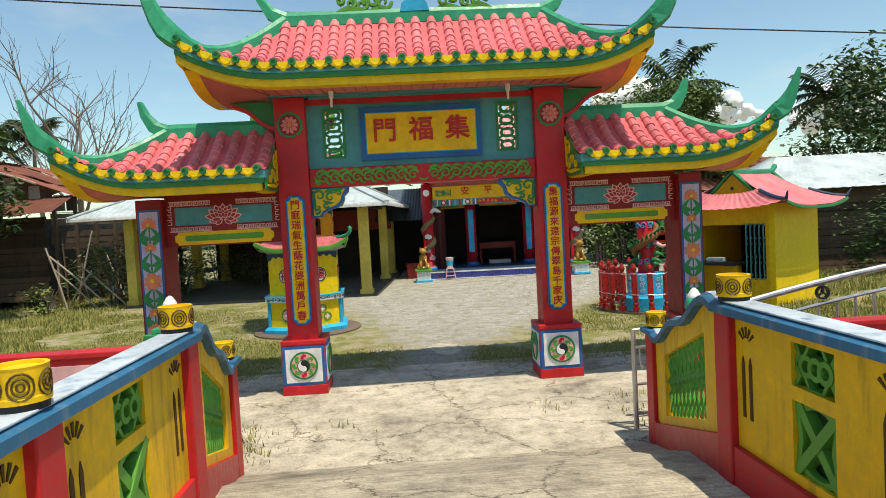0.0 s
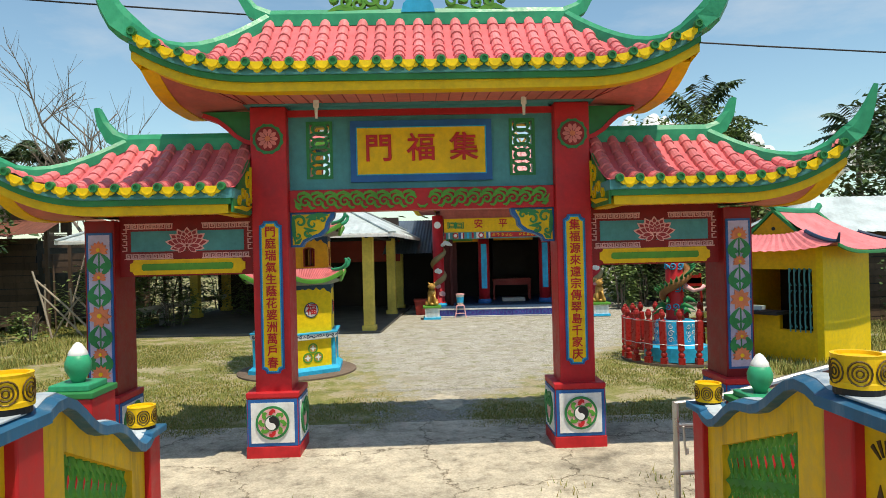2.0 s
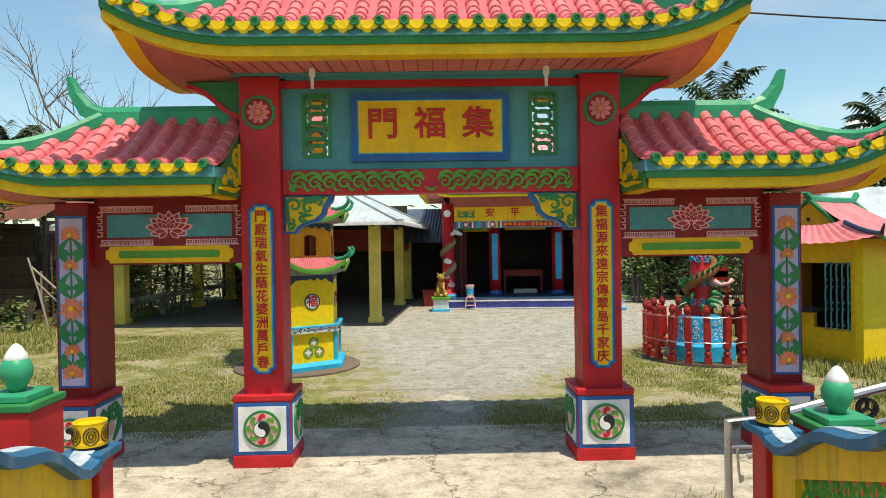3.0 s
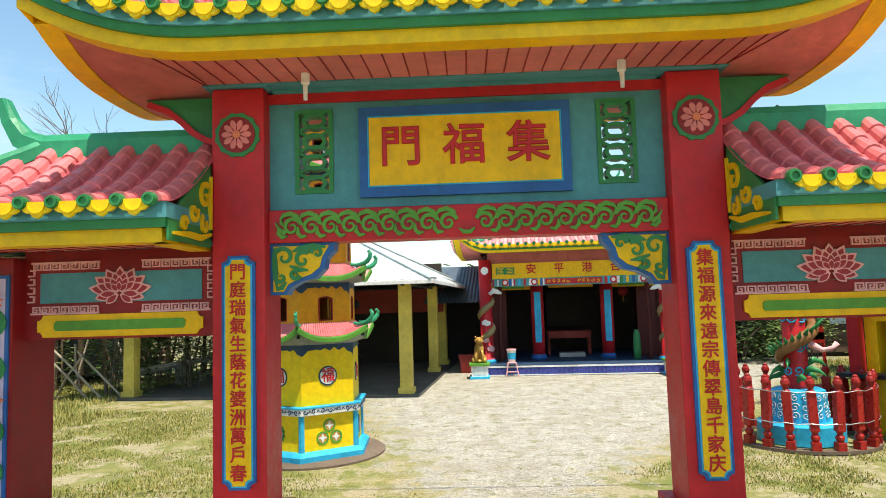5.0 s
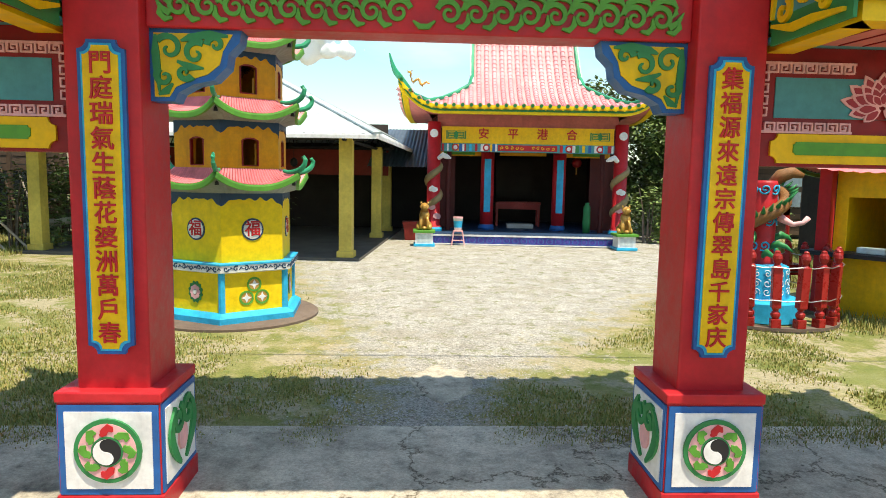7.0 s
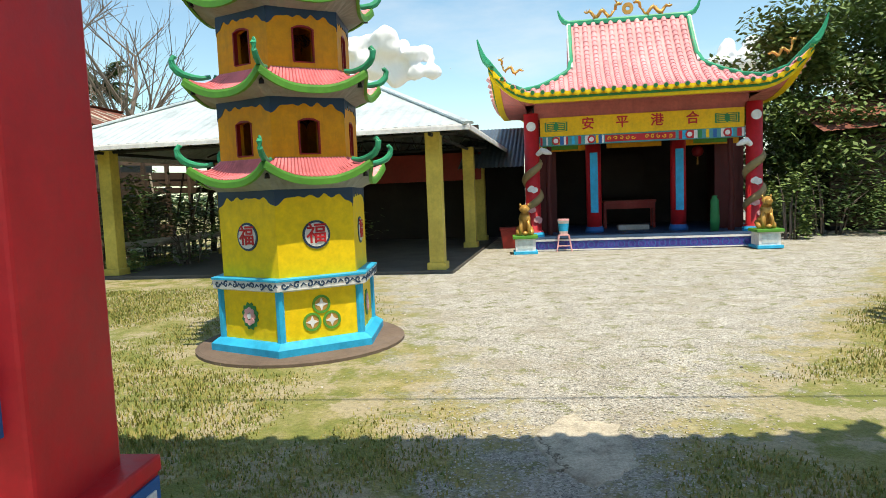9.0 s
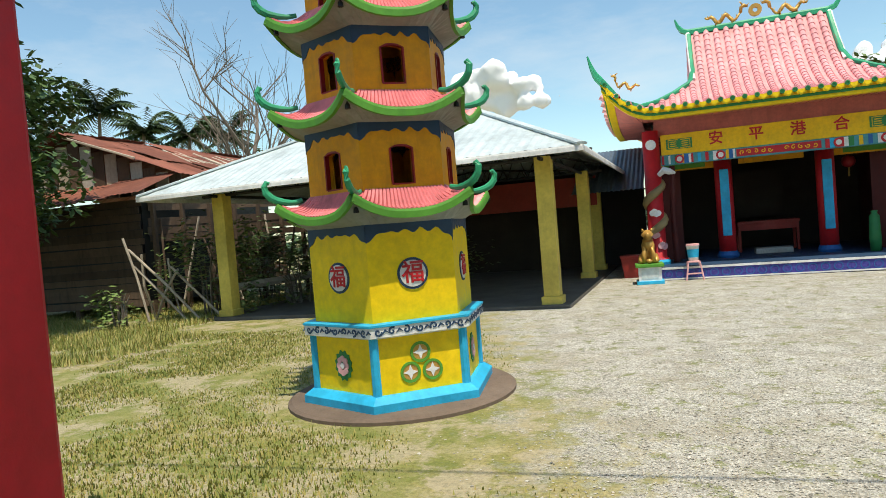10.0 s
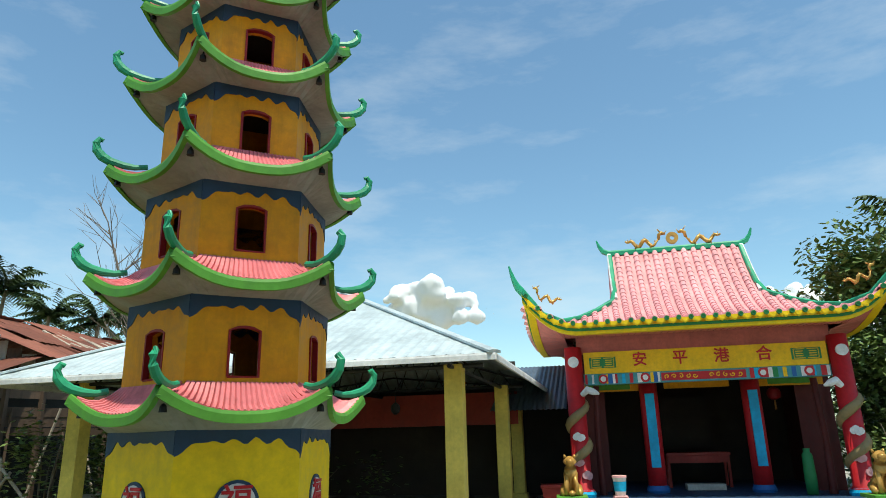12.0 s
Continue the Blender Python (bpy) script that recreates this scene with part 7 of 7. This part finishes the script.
def tree(x, y, h, seed, label, leaf=LEAF, size=0.2, per=14, spread=0.5, crown_from=0.35, depth=3):
    r = random.Random(seed)
    t = thing("tree", pose(x, y, 0), label, "tree", "trees")
    bm, tips = B(), []
    trunk = [Vector((0.06 * h * (k / 5) * r.uniform(-0.3, 0.3), 0.05 * h * (k / 5) * r.uniform(-0.3, 0.3), h * 0.75 * k / 5)) for k in range(6)]
    tube(bm, trunk, [h * 0.022 * (1.3 - 0.9 * k / 5) for k in range(6)], 8)
    for k in range(13):
        f = crown_from + (1 - crown_from) * r.random()
        i = min(4, int(f * 5))
        p = trunk[i].lerp(trunk[i + 1], f * 5 - i)
        a = r.uniform(0, 6.283)
        branch(bm, r, p, Vector((math.cos(a), math.sin(a), r.uniform(0.1, 0.9))), h * spread * (1.15 - 0.6 * f) * 0.62, h * 0.008, depth - 2, tips)
    part("trunk", bm, BARK, t)
    pts = []
    R = h * spread * 0.62
    clumps = []
    for k in range(46):
        a, zf = r.uniform(0, 6.283), r.uniform(crown_from * 0.7, 1.0)
        rad = R * math.sqrt(r.random()) * (0.55 + 0.45 * math.sin(math.pi * min(1, max(0.05, zf))))
        clumps.append((Vector((rad * math.cos(a), rad * math.sin(a), h * zf)), h * r.uniform(0.05, 0.10)))
    clumps += [(p, h * 0.05) for p in tips[::3]]
    for k in range(per * 330):
        c, w = r.choice(clumps)
        d = Vector((r.gauss(0, 1), r.gauss(0, 1), r.gauss(0, 0.75)))
        pts.append(c + d * w * min(1.0, 1.7 / max(0.01, d.length)))
    pts = [p for p in pts if p.z > 0.1]
    leaf_mesh("crown", pts, size, leaf, t, seed, 0.9)
    return t


def bare_tree(x, y, h, seed):
    r = random.Random(seed)
    t = thing("bare_tree", pose(x, y, 0), "leafless grey tree with fine twigs", "tree", "trees")
    tips = []
    trunk = [Vector((0, 0, h * 0.45 * k / 4)) for k in range(5)]
    part("trunk", tube(B(), trunk, [h * 0.018, h * 0.016, h * 0.014, h * 0.012, h * 0.010], 8), BARK, t)
    for k in range(7):
        a = k * 0.9 + r.uniform(-0.3, 0.3)
        bm = B()
        branch(bm, r, trunk[2 + k % 3], Vector((math.cos(a) * 0.7, math.sin(a) * 0.7, 1.0)), h * 0.32, h * 0.008, 3, tips, 0.7, (2, 4))
        part("limb", bm, BARK, t)


def palm(x, y, h, seed, size=2.2):
    r = random.Random(seed)
    t = thing("coconut_palm", pose(x, y, 0), "coconut palm with drooping fronds", "palm", "palms")
    part("trunk", tube(B(), [(0.02 * h * math.sin(k), 0, h * k / 6) for k in range(7)], [0.16 - 0.012 * k for k in range(7)], 8), BARK, t)
    vs, fs = [], []
    top = Vector((0.02 * h * math.sin(6), 0, h))
    for k in range(30):
        a = k * 2.4 + r.uniform(-0.2, 0.2)
        up = r.uniform(-0.7, 1.5)
        o = Vector((math.cos(a), math.sin(a), 0))
        s = Vector((-math.sin(a), math.cos(a), 0))
        for j in range(14):
            f = (j + 1) / 14
            c = top + o * size * f / math.sqrt(1 + 0.6 * up * up) + Vector((0, 0, size * (up * f * 1.05 - (0.42 + 0.30 * up) * f * f)))
            for q in (-1, 1):
                L = size * 0.24 * math.sin(math.pi * min(0.97, 0.18 + 0.8 * f))
                i = len(vs)
                vs += [c - o * 0.10, c + o * 0.12, c + o * 0.16 + s * q * L + Vector((0, 0, -L * r.uniform(0.3, 0.9)))]
                fs.append((i, i + 1, i + 2))
    me = bpy.data.meshes.new("fronds")
    me.from_pydata([tuple(v) for v in vs], [], fs)
    me.materials.append(PALM)
    new("fronds", me).parent = t


def bush(x, y, w, h, seed, n=900, leaf=LEAF2, label="leafy green bush among the weeds", size=0.12):
    r = random.Random(seed)
    t = thing("bush", pose(x, y, 0), label, "bush", "bushes")
    bm = B()
    pts = []
    for k in range(9):
        a = r.uniform(0, 6.28)
        p = Vector((r.uniform(-w, w) * 0.6, r.uniform(-w, w) * 0.3, h * r.uniform(0.5, 1.0)))
        tube(bm, [(p.x * 0.4, p.y * 0.4, 0), tuple(p * 0.6 + Vector((0, 0, 0.1))), tuple(p)], [0.02, 0.015, 0.006], 5)
    part("stalk", bm, BARK, t)
    blobs = [(Vector((r.uniform(-w, w), r.uniform(-w, w) * 0.5, h * r.uniform(0.15, 0.9))), r.uniform(0.15, 0.35)) for k in range(14)]
    for k in range(n):
        c, rad = r.choice(blobs)
        pts.append(c + Vector((r.gauss(0, rad * w * 0.6), r.gauss(0, rad * w * 0.5), r.gauss(0, rad * h * 0.6))))
    pts = [p for p in pts if p.z > 0.03]
    leaf_mesh("leaves", pts, size, leaf, t, seed)


tree(-11.9, 15.2, 6.6, 21, "dense dark-leaved mango tree at the yard's edge", LEAF, 0.17, 150, 0.62, 0.3)
tree(-18.5, 17.0, 6.5, 22, "dense dark-leaved tree behind the shack", LEAF, 0.24, 14, 0.55, 0.2)
tree(7.9, 24.8, 5.9, 23, "broad leafy tree beside the temple", LEAF2, 0.18, 95, 0.58, 0.06)
tree(10.9, 25.8, 6.7, 24, "tall leafy tree beside the temple", LEAF2, 0.17, 80, 0.55, 0.08)
tree(16.5, 22.0, 6.5, 25, "dark tree with layered branches", LEAF, 0.24, 20, 0.6, 0.1)
tree(20.0, 27.0, 7.5, 26, "dark tree at the yard's far side", LEAF, 0.3, 14, 0.6, 0.1)
bare_tree(-15.9, 33.5, 11.2, 31)
for x, y, h, sd, sz in ((-29.65, 40, 9.9, 41, 2.5), (-26.7, 40, 8.3, 42, 2.0), (-23.65, 40, 7.8, 43, 2.2), (-21.25, 40, 7.5, 44, 2.1), (-36, 43, 9.5, 45, 2.4), (13.2, 32, 7.6, 46, 2.8), (21.5, 33, 7.0, 47, 2.4), (-40, 45, 9, 48, 3.0)):
    palm(x, y, h, sd, sz)
bush(-7.9, 17.9, 0.9, 1.7, 51, 1500)
bush(-6.6, 19.2, 0.8, 1.1, 52, 800)
bush(-8.9, 16.8, 0.5, 0.7, 53, 400)
bush(7.0, 21.8, 1.3, 1.5, 54, 1600, LEAF, "dark leafy bush growing beside the temple")
bush(9.0, 21.9, 1.2, 1.2, 55, 1200)
bush(5.9, 21.0, 0.5, 1.4, 56, 700)
bush(-5.0, 22.0, 1.4, 1.3, 57, 1000)
bush(11.4, 14.6, 1.5, 2.0, 64, 2400, LEAF, "dark leafy bush beside the zinc-roofed house")
bush(14.0, 14.9, 1.6, 2.1, 65, 2400, LEAF, "dark leafy bush beside the zinc-roofed house")
bush(-8.1, 20.6, 1.3, 1.9, 58, 1800, LEAF)
bush(-8.0, 23.0, 1.5, 1.7, 59, 1800, LEAF)
bush(-7.2, 25.4, 1.6, 1.6, 60, 1500)

# far wood round the horizon
r = random.Random(5)
pts = []
for k in range(26000):
    a = r.uniform(0, 6.283)
    d = r.uniform(55, 75)
    pts.append(Vector((d * math.cos(a), 10 + d * math.sin(a), abs(r.gauss(0, 1)) * (1.6 + 0.8 * math.sin(9 * a) + 0.5 * math.sin(23 * a)))))
wood = leaf_mesh("far_wood", pts, 1.1, LEAF, None, 6, 0.7)
tagged(wood, "far belt of dark green trees", "wood", kind="stuff")

# grass: tufts, thick at the sides and thin on the lane
vs, fs = [], []
r = random.Random(8)


def tuft(x, y, s, n):
    for k in range(n):
        a = r.uniform(0, 6.283)
        px, py = x + r.gauss(0, 0.07), y + r.gauss(0, 0.07)
        h, w = s * r.uniform(0.5, 1.2), 0.006 + 0.004 * r.random()
        lx, ly = math.cos(a) * h * 0.5, math.sin(a) * h * 0.5
        i = len(vs)
        vs.extend([(px - w * math.sin(a), py + w * math.cos(a), -0.01), (px + w * math.sin(a), py - w * math.cos(a), -0.01), (px + lx, py + ly, h)])
        fs.append((i, i + 1, i + 2))


for k in range(120000):
    x, y = r.uniform(-13, 13), 8.5 + 13 * r.random() ** 1.6
    lane = abs(x - 0.208 * y + 1.82) - max(0.25, 0.5 * y - 4.52)
    patch = noise.noise((x * 0.55, y * 0.55, 3.0)) + 0.5 * noise.noise((x * 1.7, y * 1.7, 7.0))
    if lane < 0.3 + 0.8 * patch or patch < -0.12 or (-7.4 < x < -0.6 and y > 15.8) or (x + 2.04) ** 2 + (y - 12.13) ** 2 < 1.2 or (x - FX) ** 2 + (y - FY) ** 2 < 0.8 or (-0.2 < x < 5 and y > 18.6):
        continue
    tuft(x, y, 0.022 + 0.03 * max(0, patch) + (0.12 if x < -6.5 or x > 5 else 0.0) * r.random(), 5)
for k in range(4000):
    s = r.choice((-1, 1))
    tuft(s * r.uniform(3.7, 12), r.uniform(5.8, 9), 0.10, 7)
for x, y, n in ((-1.75, 6.1, 40), (1.75, 6.2, 16), (-1.62, 5.8, 20), (-0.9, 6.35, 6), (1.05, 6.5, 8), (1.9, 6.7, 12), (-1.8, 6.5, 14)):
    for k in range(n):
        tuft(x + r.gauss(0, 0.08), y + r.gauss(0, 0.08), 0.07, 3)
me = bpy.data.meshes.new("grass")
me.from_pydata(vs, [], fs)
me.materials.append(GRASS)
tagged(new("grass", me), "short dry grass and weeds in tufts", "grass", kind="stuff")

# loose stones on the lane
vs, fs = [], []
r = random.Random(12)
for k in range(16000):
    y = 8.55 + 8.0 * r.random() ** 1.7
    half = max(0.5, 0.5 * y - 4.2)
    x = 0.208 * y - 1.82 + r.gauss(0, 0.62) * half
    if (x + 2.04) ** 2 + (y - 12.13) ** 2 < 1.0 or x < -7:
        continue
    s = r.uniform(0.004, 0.010) * (1 + 0.6 * (r.random() < 0.03))
    i = len(vs)
    a = r.uniform(0, 3.1)
    for q in range(4):
        w = s * r.uniform(0.7, 1.3)
        vs.append((x + w * math.cos(a + q * 1.571), y + w * math.sin(a + q * 1.571), 0.002 + s * 0.2 * r.random()))
    vs.append((x + s * r.uniform(-0.3, 0.3), y + s * r.uniform(-0.3, 0.3), s * r.uniform(0.5, 0.9)))
    fs.extend([(i + q, i + (q + 1) % 4, i + 4) for q in range(4)])
me = bpy.data.meshes.new("gravel")
me.from_pydata(vs, [], fs)
me.materials.append(PEBBLE)
tagged(new("gravel", me), "loose pale and dark gravel stones", "gravel", kind="stuff")
# power line
wire = tagged(part("power_cable", tube(B(), [(x, 9.15 + 0.01 * x, 4.45 - 0.073 * x + 0.0011 * x * x) for x in range(-36, 41, 4)], 0.0095, 6), BLACK), "black overhead power cable", "cable")

# clouds
def cloud(x, y, z, w, h, seed):
    r = random.Random(seed)
    bm = B()
    for k in range(60):
        f = r.uniform(-1, 1)
        rad = h * r.uniform(0.12, 0.38) * (1.15 - abs(f))
        c = Vector((f * w, r.uniform(-0.4, 0.4) * w * 0.4, r.uniform(0, 0.7) * h * (1 - f * f)))
        bmesh.ops.create_icosphere(bm, subdivisions=3, radius=rad, matrix=Matrix.Translation(c))
    for v in bm.verts:
        v.co += v.normal * (h * 0.16 * noise.noise(v.co / h * 3) + h * 0.07 * noise.noise(v.co / h * 9))
    ob = part("cloud", bm, CLOUD, None, "", True)
    rm = ob.modifiers.new("merge", "REMESH")
    rm.mode, rm.voxel_size, rm.use_smooth_shade = "VOXEL", h * 0.045, True
    sm = ob.modifiers.new("soften", "SMOOTH")
    sm.factor, sm.iterations = 0.5, 14
    ob.matrix_world = pose(x, y, z)
    tagged(ob, "white heaped cumulus cloud", "cloud", "clouds", "structure")


cloud(-140, 800, 143, 85, 52, 61)
cloud(290, 800, 128, 60, 44, 62)
cloud(400, 800, 105, 60, 38, 63)
cloud(560, 800, 95, 95, 55, 64)
